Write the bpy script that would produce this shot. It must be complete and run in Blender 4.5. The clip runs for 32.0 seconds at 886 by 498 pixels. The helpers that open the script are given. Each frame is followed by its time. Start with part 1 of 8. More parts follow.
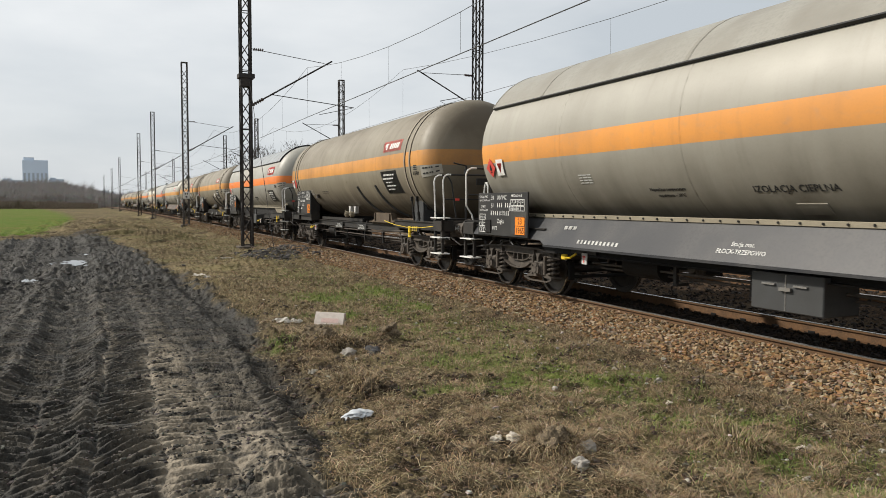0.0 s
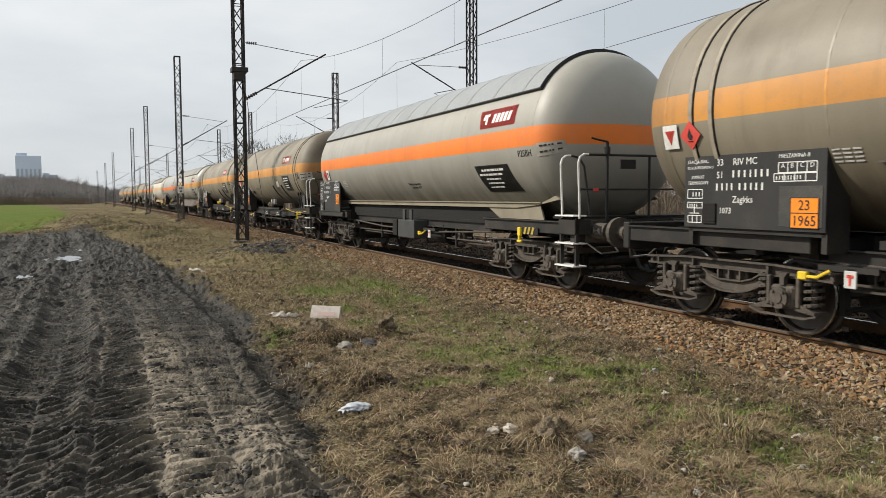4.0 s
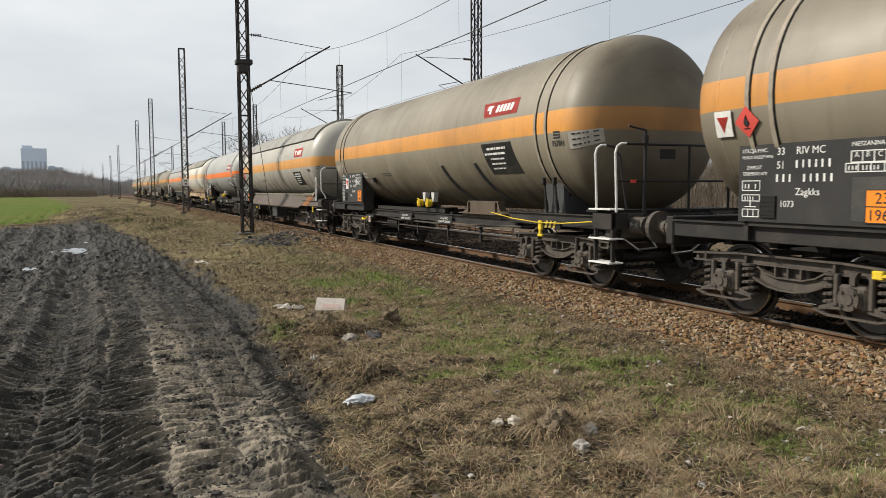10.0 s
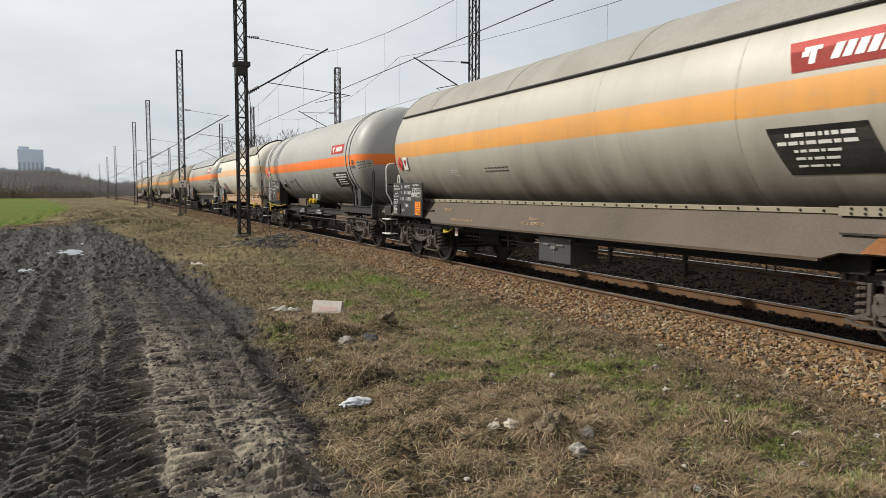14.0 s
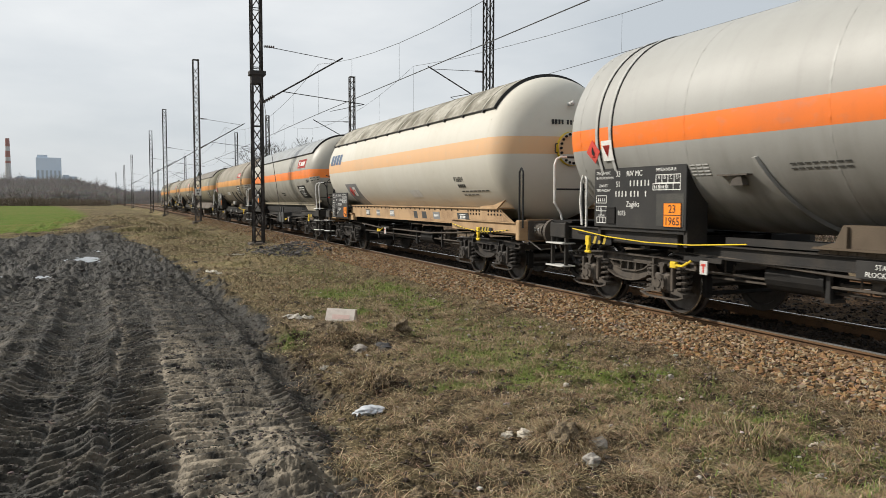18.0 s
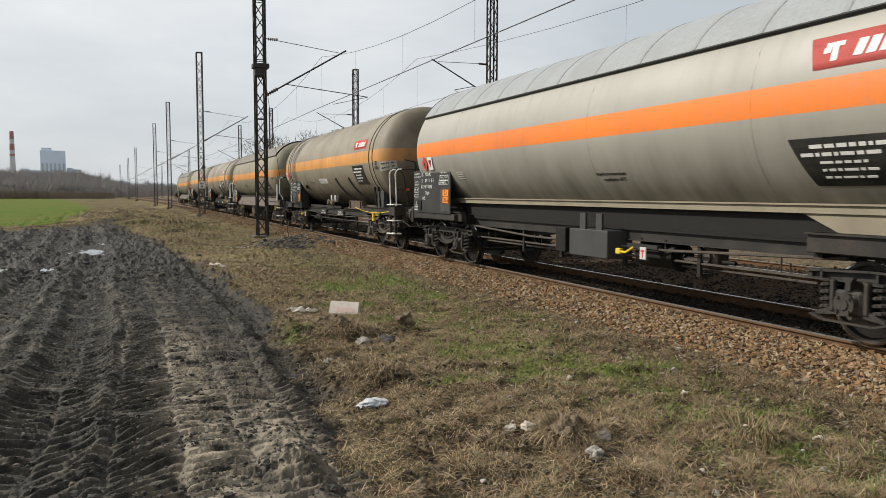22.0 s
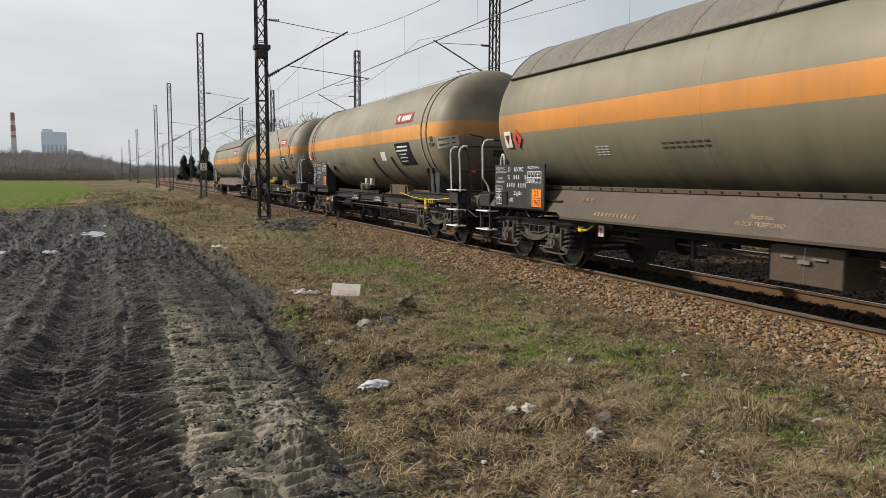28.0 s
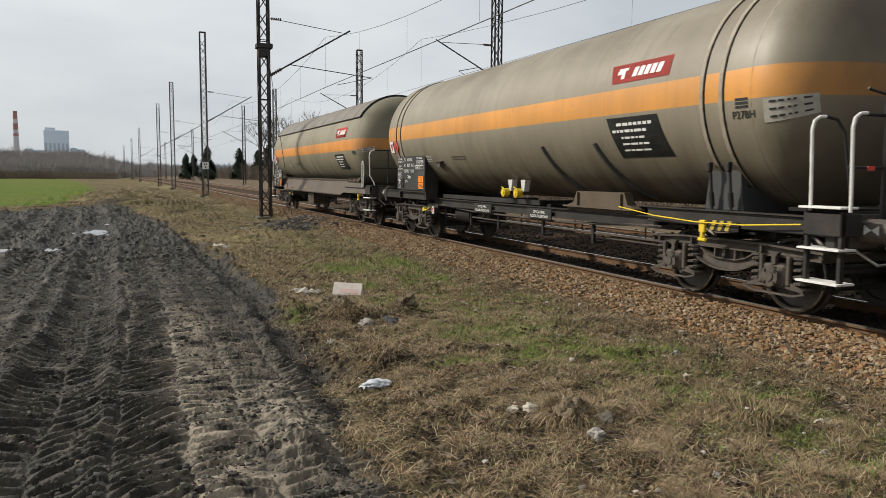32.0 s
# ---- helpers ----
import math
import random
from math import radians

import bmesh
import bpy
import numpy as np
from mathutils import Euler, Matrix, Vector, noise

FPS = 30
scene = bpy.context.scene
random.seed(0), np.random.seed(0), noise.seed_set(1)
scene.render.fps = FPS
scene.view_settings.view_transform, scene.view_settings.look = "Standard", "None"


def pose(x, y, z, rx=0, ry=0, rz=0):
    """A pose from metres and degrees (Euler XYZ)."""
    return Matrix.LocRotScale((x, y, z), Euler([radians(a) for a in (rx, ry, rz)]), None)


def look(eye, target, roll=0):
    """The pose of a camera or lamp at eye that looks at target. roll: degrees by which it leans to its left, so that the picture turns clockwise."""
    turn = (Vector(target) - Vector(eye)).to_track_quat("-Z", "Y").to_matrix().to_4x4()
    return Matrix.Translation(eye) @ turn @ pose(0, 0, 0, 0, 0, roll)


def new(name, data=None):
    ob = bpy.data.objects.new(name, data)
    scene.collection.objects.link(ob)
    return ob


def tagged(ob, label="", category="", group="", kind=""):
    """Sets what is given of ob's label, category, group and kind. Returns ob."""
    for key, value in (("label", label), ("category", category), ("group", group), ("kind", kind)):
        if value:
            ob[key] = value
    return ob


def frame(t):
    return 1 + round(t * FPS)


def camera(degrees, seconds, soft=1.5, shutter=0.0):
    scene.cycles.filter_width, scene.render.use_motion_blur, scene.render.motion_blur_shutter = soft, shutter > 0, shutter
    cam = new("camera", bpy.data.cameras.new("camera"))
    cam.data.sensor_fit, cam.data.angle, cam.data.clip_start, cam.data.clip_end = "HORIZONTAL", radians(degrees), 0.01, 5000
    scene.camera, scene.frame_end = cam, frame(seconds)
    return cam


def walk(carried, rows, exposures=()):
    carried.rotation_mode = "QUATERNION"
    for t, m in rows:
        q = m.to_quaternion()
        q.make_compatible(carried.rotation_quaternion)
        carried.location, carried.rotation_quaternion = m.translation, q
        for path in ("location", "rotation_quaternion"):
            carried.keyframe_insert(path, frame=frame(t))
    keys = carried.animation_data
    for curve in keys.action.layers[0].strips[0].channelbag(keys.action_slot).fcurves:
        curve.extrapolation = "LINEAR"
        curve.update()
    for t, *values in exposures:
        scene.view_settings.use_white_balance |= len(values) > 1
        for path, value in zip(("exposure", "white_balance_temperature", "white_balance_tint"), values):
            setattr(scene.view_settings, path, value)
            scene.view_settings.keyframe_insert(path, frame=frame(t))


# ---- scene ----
import itertools

EYE = (0.0, 0.0, 1.613)
TURNS = [  # seconds, tilt, lean, turn in degrees
    (0, 86.63, -0.23, -23.61), (0.5, 86.69, -0.30, -23.55), (1, 86.71, -0.21, -23.57), (1.5, 86.65, -0.18, -23.58), (2, 86.52, -0.04, -23.72),
    (2.5, 86.48, 0.01, -23.82), (3, 86.26, 0.13, -23.91), (3.5, 86.14, 0.21, -23.97), (5.5, 85.93, 0.23, -23.97), (6, 85.94, 0.12, -23.95),
    (6.5, 86.07, 0.16, -23.82), (7, 86.13, 0.11, -23.80), (7.5, 86.11, 0.20, -23.76), (8, 85.86, 0.30, -23.71), (8.5, 85.75, 0.26, -23.73),
    (9, 85.62, 0.30, -23.75), (9.5, 85.57, 0.25, -23.69), (10, 85.50, 0.25, -23.63), (10.5, 85.62, 0.09, -23.59), (11, 85.82, 0.08, -23.75),
    (11.5, 85.88, 0.10, -23.74), (12, 85.80, 0.04, -23.77), (12.5, 85.72, -0.02, -23.77), (13, 85.63, -0.03, -23.84), (13.5, 85.64, -0.04, -23.78),
    (14, 85.72, -0.01, -23.84), (14.5, 85.73, -0.05, -23.71), (16.5, 86.40, -0.20, -22.87), (17, 86.39, -0.15, -22.92), (17.5, 86.39, -0.06, -22.81),
    (18, 86.36, -0.13, -22.81), (18.5, 86.21, -0.19, -22.78), (19, 86.10, -0.12, -22.86), (19.5, 85.90, -0.09, -22.84), (20, 85.86, -0.06, -22.76),
    (20.5, 85.92, -0.20, -22.74), (21, 85.89, -0.22, -22.72), (21.5, 85.83, -0.16, -22.53), (22, 85.83, -0.13, -22.54), (22.5, 85.68, -0.15, -22.53),
    (23, 85.51, -0.20, -22.52), (23.5, 85.35, -0.15, -22.46), (24, 85.28, -0.10, -22.57), (24.5, 85.17, -0.23, -22.55), (25, 84.96, -0.22, -22.60),
    (25.5, 84.90, -0.24, -22.47), (27.5, 84.53, -0.28, -22.42), (28, 84.52, -0.25, -22.40), (28.5, 84.42, -0.16, -22.44), (29, 84.34, -0.20, -22.35),
    (29.5, 84.31, -0.10, -22.32), (30, 84.34, -0.16, -22.28), (30.5, 84.38, -0.17, -22.28), (31, 84.46, -0.25, -22.34), (31.5, 84.48, -0.30, -22.27),
    (32, 84.47, -0.39, -22.26),
]
cam = camera(60.29, 32.0, soft=0.5, shutter=0.1)
walk(cam, [(t, pose(*EYE, a, b, c)) for t, a, b, c in TURNS], exposures=((0, 0.1), (18, 0.1), (24, 0.04), (32, 0.01)))

# ---- world, sun, exposure ----
SUN_EL, SUN_AZ = radians(36), radians(-54)   # azimuth from +Y, towards -X
world = bpy.data.worlds.new("world")
scene.world = world
world.use_nodes = True
wn, wl = world.node_tree.nodes, world.node_tree.links
bg = wn["Background"]
sky = wn.new("ShaderNodeTexSky")
sky.sky_type, sky.sun_disc, sky.sun_elevation, sky.sun_rotation = "NISHITA", False, SUN_EL, SUN_AZ
sky.air_density, sky.dust_density = 1.0, 2.5
wtc = wn.new("ShaderNodeTexCoord")
wmap = wn.new("ShaderNodeMapping")
wmap.inputs["Scale"].default_value = (1.0, 1.0, 3.2)
wl.new(wtc.outputs["Generated"], wmap.inputs["Vector"])
wnoise = wn.new("ShaderNodeTexNoise")
wnoise.inputs["Scale"].default_value, wnoise.inputs["Detail"].default_value = 2.3, 7.0
wl.new(wmap.outputs["Vector"], wnoise.inputs["Vector"])
wramp = wn.new("ShaderNodeValToRGB")
wramp.color_ramp.elements[0].position, wramp.color_ramp.elements[0].color = 0.32, (5.7, 6.15, 6.55, 1)
wramp.color_ramp.elements[1].position, wramp.color_ramp.elements[1].color = 0.68, (8.3, 8.5, 8.6, 1)
wl.new(wnoise.outputs["Fac"], wramp.inputs["Fac"])
wdot = wn.new("ShaderNodeVectorMath")            # thin cloud, duller away from the sun
wdot.operation = "DOT_PRODUCT"
wdot.inputs[1].default_value = (math.sin(SUN_AZ) * math.cos(SUN_EL), math.cos(SUN_AZ) * math.cos(SUN_EL), math.sin(SUN_EL))
wl.new(wtc.outputs["Generated"], wdot.inputs[0])
wglow = wn.new("ShaderNodeMapRange")
wglow.inputs["From Min"].default_value, wglow.inputs["From Max"].default_value = -0.8, 0.2
wglow.inputs["To Min"].default_value, wglow.inputs["To Max"].default_value = 0.8, 1.0
wl.new(wdot.outputs["Value"], wglow.inputs["Value"])
wcloud = wn.new("ShaderNodeVectorMath")
wcloud.operation = "SCALE"
wl.new(wramp.outputs["Color"], wcloud.inputs[0])
wl.new(wglow.outputs["Result"], wcloud.inputs["Scale"])
wmix = wn.new("ShaderNodeMix")
wmix.data_type = "RGBA"
wmix.inputs["Factor"].default_value = 0.9      # nine tenths cloud cover
wl.new(sky.outputs["Color"], wmix.inputs["A"])
wl.new(wcloud.outputs["Vector"], wmix.inputs["B"])
wl.new(wmix.outputs["Result"], bg.inputs["Color"])
bg.inputs["Strength"].default_value = 0.1
sun = new("sun", bpy.data.lights.new("sun", "SUN"))
sun.data.energy, sun.data.angle, sun.data.color = 4.6, radians(3), (1.0, 0.93, 0.83)
sun.matrix_basis = look((-math.sin(-SUN_AZ) * 50, math.cos(SUN_AZ) * 50, math.tan(SUN_EL) * 50), (0, 0, 0))
scene.view_settings.exposure = 0.1


# ---- materials ----
def material(name, base, rough=0.7, metal=0.0, second=None, scale=6.0, third=None, fine=60.0, bump=0.0, bump_scale=80.0, spec=0.25, amount=0.5, stretch=(1, 1, 1)):
    """A paint or mineral surface: base colour, larger stains of a second colour, fine grain of a third, and relief."""
    m = bpy.data.materials.new(name)
    m.use_nodes = True
    n, l = m.node_tree.nodes, m.node_tree.links
    b = n["Principled BSDF"]
    b.inputs["Roughness"].default_value, b.inputs["Metallic"].default_value = rough, metal
    b.inputs["Specular IOR Level"].default_value = spec
    tc = n.new("ShaderNodeTexCoord")
    mp = n.new("ShaderNodeMapping")
    mp.inputs["Scale"].default_value = stretch
    l.new(tc.outputs["Object"], mp.inputs["Vector"])

    def noise_fac(sc, lo, hi, detail=5.0):
        t = n.new("ShaderNodeTexNoise")
        t.inputs["Scale"].default_value, t.inputs["Detail"].default_value = sc, detail
        l.new(mp.outputs["Vector"], t.inputs["Vector"])
        r = n.new("ShaderNodeMapRange")
        r.inputs["From Min"].default_value, r.inputs["From Max"].default_value = lo, hi
        l.new(t.outputs["Fac"], r.inputs["Value"])
        return r.outputs["Result"], t.outputs["Fac"]

    def mix(a, bcol, fac):
        x = n.new("ShaderNodeMix")
        x.data_type = "RGBA"
        for sock, val in (("A", a), ("B", bcol)):
            if isinstance(val, tuple):
                x.inputs[sock].default_value = (*val, 1)
            else:
                l.new(val, x.inputs[sock])
        if isinstance(fac, float):
            x.inputs["Factor"].default_value = fac
        else:
            l.new(fac, x.inputs["Factor"])
        return x.outputs["Result"]

    col = tuple(base)
    second = second or tuple(c * 0.7 for c in base)
    fac, raw = noise_fac(scale, 0.42, 0.42 + 0.4 / max(amount, 0.05) * 0.5)
    col = mix(col, tuple(second), fac)
    third = third or tuple(c * 0.82 for c in base)
    fac2, _ = noise_fac(fine, 0.45, 0.75)
    col = mix(col, tuple(third), fac2)
    l.new(col, b.inputs["Base Color"])
    if bump:
        t = n.new("ShaderNodeTexNoise")
        t.inputs["Scale"].default_value, t.inputs["Detail"].default_value = bump_scale, 6.0
        l.new(mp.outputs["Vector"], t.inputs["Vector"])
        bp = n.new("ShaderNodeBump")
        bp.inputs["Strength"].default_value, bp.inputs["Distance"].default_value = bump, 0.01
        l.new(t.outputs["Fac"], bp.inputs["Height"])
        l.new(bp.outputs["Normal"], b.inputs["Normal"])
    rr = n.new("ShaderNodeMapRange")
    rr.inputs["To Min"].default_value, rr.inputs["To Max"].default_value = max(rough - 0.1, 0.05), min(rough + 0.12, 1.0)
    l.new(raw, rr.inputs["Value"])
    l.new(rr.outputs["Result"], b.inputs["Roughness"])
    return m


def tank_paint(name, body, soil, band, soil_amount, band_z=2.70, half=0.18, rough=0.42, belly=0.5, crown=0.0, nose=0.0):
    """Tank enamel with an orange waist band, road film that runs down in streaks, and lower flanks darkened by belly
    dirt and painted shade.
    """
    m = bpy.data.materials.new(name)
    m.use_nodes = True
    n, l = m.node_tree.nodes, m.node_tree.links
    b = n["Principled BSDF"]
    tc = n.new("ShaderNodeTexCoord")
    sep = n.new("ShaderNodeSeparateXYZ")
    l.new(tc.outputs["Object"], sep.inputs["Vector"])

    def math_node(op, a, c):
        x = n.new("ShaderNodeMath")
        x.operation = op
        for i, val in enumerate((a, c)):
            if isinstance(val, float):
                x.inputs[i].default_value = val
            else:
                l.new(val, x.inputs[i])
        return x.outputs[0]

    def mix(a, c, fac):
        x = n.new("ShaderNodeMix")
        x.data_type = "RGBA"
        for sock, val in (("A", a), ("B", c)):
            if isinstance(val, tuple):
                x.inputs[sock].default_value = (*val, 1)
            else:
                l.new(val, x.inputs[sock])
        l.new(fac, x.inputs["Factor"])
        return x.outputs["Result"]

    def grain(sc, stretch, lo, hi, detail=6.0):
        mp = n.new("ShaderNodeMapping")
        mp.inputs["Scale"].default_value = stretch
        ob = n.new("ShaderNodeObjectInfo")
        sh = n.new("ShaderNodeVectorMath")
        sh.operation = "ADD"
        cmb = n.new("ShaderNodeCombineXYZ")
        l.new(math_node("MULTIPLY", ob.outputs["Random"], 60.0), cmb.inputs["Y"])
        l.new(tc.outputs["Object"], sh.inputs[0])
        l.new(cmb.outputs[0], sh.inputs[1])
        l.new(sh.outputs[0], mp.inputs["Vector"])
        t = n.new("ShaderNodeTexNoise")
        t.inputs["Scale"].default_value, t.inputs["Detail"].default_value = sc, detail
        l.new(mp.outputs["Vector"], t.inputs["Vector"])
        r = n.new("ShaderNodeMapRange")
        r.inputs["From Min"].default_value, r.inputs["From Max"].default_value = lo, hi
        l.new(t.outputs["Fac"], r.inputs["Value"])
        return r.outputs["Result"]

    # band edge, slightly wavy
    off = math_node("ABSOLUTE", math_node("SUBTRACT", sep.outputs["Z"], band_z), 0.0)
    inside = math_node("LESS_THAN", off, half)
    col = mix(tuple(body), tuple(band), inside)
    wear = grain(9.0, (1, 0.6, 1), 0.55, 0.8)
    col = mix(col, tuple(0.8 * c for c in body), math_node("MULTIPLY", wear, 0.25))
    blot = grain(0.9, (1, 0.5, 1), 0.35, 0.75)
    runs = grain(0.8, (1, 3.0, 0.3), 0.35, 0.8, 3.0)
    speck = grain(38.0, (1, 1, 1), 0.5, 0.8)
    film = math_node("ADD", math_node("MULTIPLY", blot, 0.7), math_node("MULTIPLY", runs, 0.3))
    film = math_node("MULTIPLY", math_node("ADD", film, math_node("MULTIPLY", speck, 0.15)), soil_amount)
    # Darker downwards: belly dirt, plus the lower flank's shade painted into the film.
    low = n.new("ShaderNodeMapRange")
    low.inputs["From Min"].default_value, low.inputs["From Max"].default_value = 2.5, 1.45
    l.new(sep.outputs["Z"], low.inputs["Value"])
    belly_mottle = math_node("ADD", math_node("MULTIPLY", grain(1.0, (1, 2.2, 0.6), 0.3, 0.75, 5.0), 0.9), 0.35)
    film = math_node("ADD", film, math_node("MULTIPLY", math_node("MULTIPLY", low.outputs["Result"], belly), belly_mottle))
    high = n.new("ShaderNodeMapRange")           # soot settles on the crown of old tanks
    high.inputs["From Min"].default_value, high.inputs["From Max"].default_value = 2.85, 3.5
    l.new(sep.outputs["Z"], high.inputs["Value"])
    film = math_node("ADD", film, math_node("MULTIPLY", math_node("MULTIPLY", high.outputs["Result"], crown), math_node("ADD", math_node("MULTIPLY", blot, 0.5), 0.6)))
    tip = n.new("ShaderNodeMapRange")            # road film on the rounded ends
    tip.inputs["From Min"].default_value, tip.inputs["From Max"].default_value = 6.6, 7.2
    l.new(math_node("ABSOLUTE", sep.outputs["Y"], 0.0), tip.inputs["Value"])
    film = math_node("ADD", film, math_node("MULTIPLY", tip.outputs["Result"], nose))
    drips = grain(1.0, (0.7, 6.0, 1.1), 0.56, 0.76, 5.0)
    film = math_node("ADD", film, math_node("MULTIPLY", drips, soil_amount * 0.3))
    film = math_node("MINIMUM", film, 0.92)
    col = mix(col, tuple(soil), film)
    l.new(col, b.inputs["Base Color"])
    rr = math_node("ADD", math_node("MULTIPLY", film, 0.35), rough)
    l.new(rr, b.inputs["Roughness"])
    b.inputs["Specular IOR Level"].default_value = 0.5
    bp = n.new("ShaderNodeBump")
    bp.inputs["Strength"].default_value, bp.inputs["Distance"].default_value = 0.15, 0.01
    l.new(grain(2.2, (1, 0.7, 1), 0.2, 0.8, 2.0), bp.inputs["Height"])
    l.new(bp.outputs["Normal"], b.inputs["Normal"])
    return m


ORANGE = (0.82, 0.20, 0.015)
# belly: strength of dirt and painted shade on the lower flank.
M_TANK = {
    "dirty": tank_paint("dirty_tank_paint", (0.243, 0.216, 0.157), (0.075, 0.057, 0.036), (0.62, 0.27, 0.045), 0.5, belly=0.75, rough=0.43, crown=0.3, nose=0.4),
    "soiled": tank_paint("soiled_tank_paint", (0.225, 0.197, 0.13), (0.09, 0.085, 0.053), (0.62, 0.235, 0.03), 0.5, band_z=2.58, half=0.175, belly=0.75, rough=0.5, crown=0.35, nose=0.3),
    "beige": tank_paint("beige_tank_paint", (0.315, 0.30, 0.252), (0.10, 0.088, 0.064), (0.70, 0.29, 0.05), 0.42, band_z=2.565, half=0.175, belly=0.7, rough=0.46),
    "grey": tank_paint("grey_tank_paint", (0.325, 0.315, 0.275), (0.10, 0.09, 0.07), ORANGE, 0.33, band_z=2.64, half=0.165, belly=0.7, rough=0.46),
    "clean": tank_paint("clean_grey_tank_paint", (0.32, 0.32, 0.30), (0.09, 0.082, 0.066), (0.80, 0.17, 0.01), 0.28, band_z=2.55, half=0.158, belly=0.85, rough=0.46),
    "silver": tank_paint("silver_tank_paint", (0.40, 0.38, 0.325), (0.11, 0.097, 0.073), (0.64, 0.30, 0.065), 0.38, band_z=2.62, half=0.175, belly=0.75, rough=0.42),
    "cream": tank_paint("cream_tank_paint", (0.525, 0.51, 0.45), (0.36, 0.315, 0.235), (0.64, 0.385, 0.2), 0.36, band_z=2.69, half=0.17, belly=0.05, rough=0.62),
}
M_SHIELD = {
    "dirty": material("sooty_shield_sheet", (0.27, 0.26, 0.225), 0.5, 0.0, (0.19, 0.175, 0.145), 1.2, fine=20, bump=0.2, bump_scale=9),
    "brown": material("brown_shield_sheet", (0.15, 0.132, 0.108), 0.5, 0.0, (0.10, 0.085, 0.068), 1.2, (0.19, 0.165, 0.13), 14, bump=0.2, bump_scale=9),
    "clean": material("grey_shield_sheet", (0.29, 0.305, 0.31), 0.4, 0.0, (0.23, 0.235, 0.23), 1.2, fine=20, bump=0.15, bump_scale=9),
    "lichen": material("mossy_shield_sheet", (0.36, 0.345, 0.295), 0.8, 0.0, (0.10, 0.09, 0.065), 1.5, (0.19, 0.175, 0.14), 12, bump=0.3, bump_scale=14, amount=0.95),
}
M_BLACK = material("black_frame_paint", (0.023, 0.022, 0.021), 0.55, 0.0, (0.056, 0.046, 0.036), 2.4, (0.022, 0.021, 0.02), 40, bump=0.2)
M_BOGIE = material("brake_dust_steel", (0.068, 0.059, 0.05), 0.65, 0.0, (0.115, 0.093, 0.071), 2.0, (0.05, 0.043, 0.037), 14, bump=0.2)
M_SOOT = material("sooty_bogie_steel", (0.036, 0.033, 0.03), 0.6, 0.0, (0.065, 0.055, 0.045), 2.0, (0.026, 0.024, 0.022), 14, bump=0.2)
# Base lowered to near black, putting under-wagon shade into the colour.
M_DARK = material("shade_black_steel", (0.008, 0.0075, 0.007), 0.7, 0.0, (0.016, 0.014, 0.012), 5.0, bump=0.2)
M_BROWN = material("rust_brown_skirt_paint", (0.070, 0.051, 0.035), 0.6, 0.0, (0.048, 0.037, 0.027), 1.2, (0.088, 0.064, 0.043), 30, bump=0.15)
M_SLATE = material("slate_skirt_paint", (0.036, 0.037, 0.04), 0.4, 0.0, (0.075, 0.072, 0.068), 1.5, fine=30, bump=0.1)
M_TAN = material("tan_frame_paint", (0.40, 0.27, 0.15), 0.65, 0.0, (0.16, 0.095, 0.055), 2.2, (0.38, 0.26, 0.15), 25, bump=0.2)
M_WHITE = material("white_paint", (0.72, 0.72, 0.69), 0.5, 0.0, (0.5, 0.48, 0.44), 8.0, fine=50)
M_LETTER = material("white_lettering", (0.70, 0.70, 0.67), 0.6, 0.0, (0.6, 0.6, 0.57), 8.0)
M_INK = material("black_lettering", (0.03, 0.03, 0.03), 0.6)
M_RED = material("red_sign_paint", (0.62, 0.075, 0.06), 0.5, 0.0, (0.5, 0.09, 0.07), 5.0)
M_REDFADE = material("faded_red_sign_paint", (0.58, 0.14, 0.115), 0.55, 0.0, (0.52, 0.25, 0.21), 4.0, amount=0.8)
M_HAZARD = material("orange_hazard_plate", (0.85, 0.25, 0.02), 0.45, 0.0, (0.75, 0.22, 0.03), 5.0)
M_YELLOW = material("yellow_safety_paint", (0.72, 0.52, 0.03), 0.5, 0.0, (0.5, 0.36, 0.05), 6.0)
M_YELLOWDULL = material("soiled_yellow_paint", (0.45, 0.33, 0.05), 0.6, 0.0, (0.22, 0.16, 0.05), 9.0)
M_STEEL = material("worn_bright_steel", (0.42, 0.41, 0.39), 0.35, 0.85, (0.25, 0.22, 0.18), 6.0)
M_WHEEL = material("wheel_steel", (0.10, 0.09, 0.08), 0.5, 0.6, (0.06, 0.05, 0.045), 6.0)
M_BOARD = material("black_number_board", (0.022, 0.022, 0.022), 0.5, 0.0, (0.05, 0.047, 0.043), 2.0, (0.03, 0.03, 0.029), 25)
M_PANEL = material("charcoal_owner_panel", (0.045, 0.045, 0.042), 0.6, 0.0, (0.10, 0.095, 0.08), 3.0)
M_GREYBOX = material("grey_locker_paint", (0.058, 0.060, 0.060), 0.45, 0.0, (0.038, 0.037, 0.036), 2.5, bump=0.1)
M_MASK = material("black_grip", (0.02, 0.02, 0.02), 0.5)
M_PATCH = material("pale_paint_patch", (0.52, 0.52, 0.50), 0.55, 0.0, (0.42, 0.41, 0.38), 5.0)
M_FADEPATCH = material("faded_test_patch", (0.36, 0.345, 0.30), 0.5, 0.0, (0.20, 0.18, 0.14), 5.0)
M_FIELD = material("mid_grey_field_paint", (0.20, 0.205, 0.21), 0.55, 0.0, (0.15, 0.15, 0.145), 3.0)
M_CREAM = material("cream_ledge_paint", (0.25, 0.22, 0.16), 0.6, 0.0, (0.17, 0.145, 0.105), 2.0)
M_RUSTRAIL = material("rusty_rail_side", (0.115, 0.062, 0.03), 0.8, 0.0, (0.06, 0.038, 0.024), 6.0, (0.15, 0.085, 0.04), 40, bump=0.2)
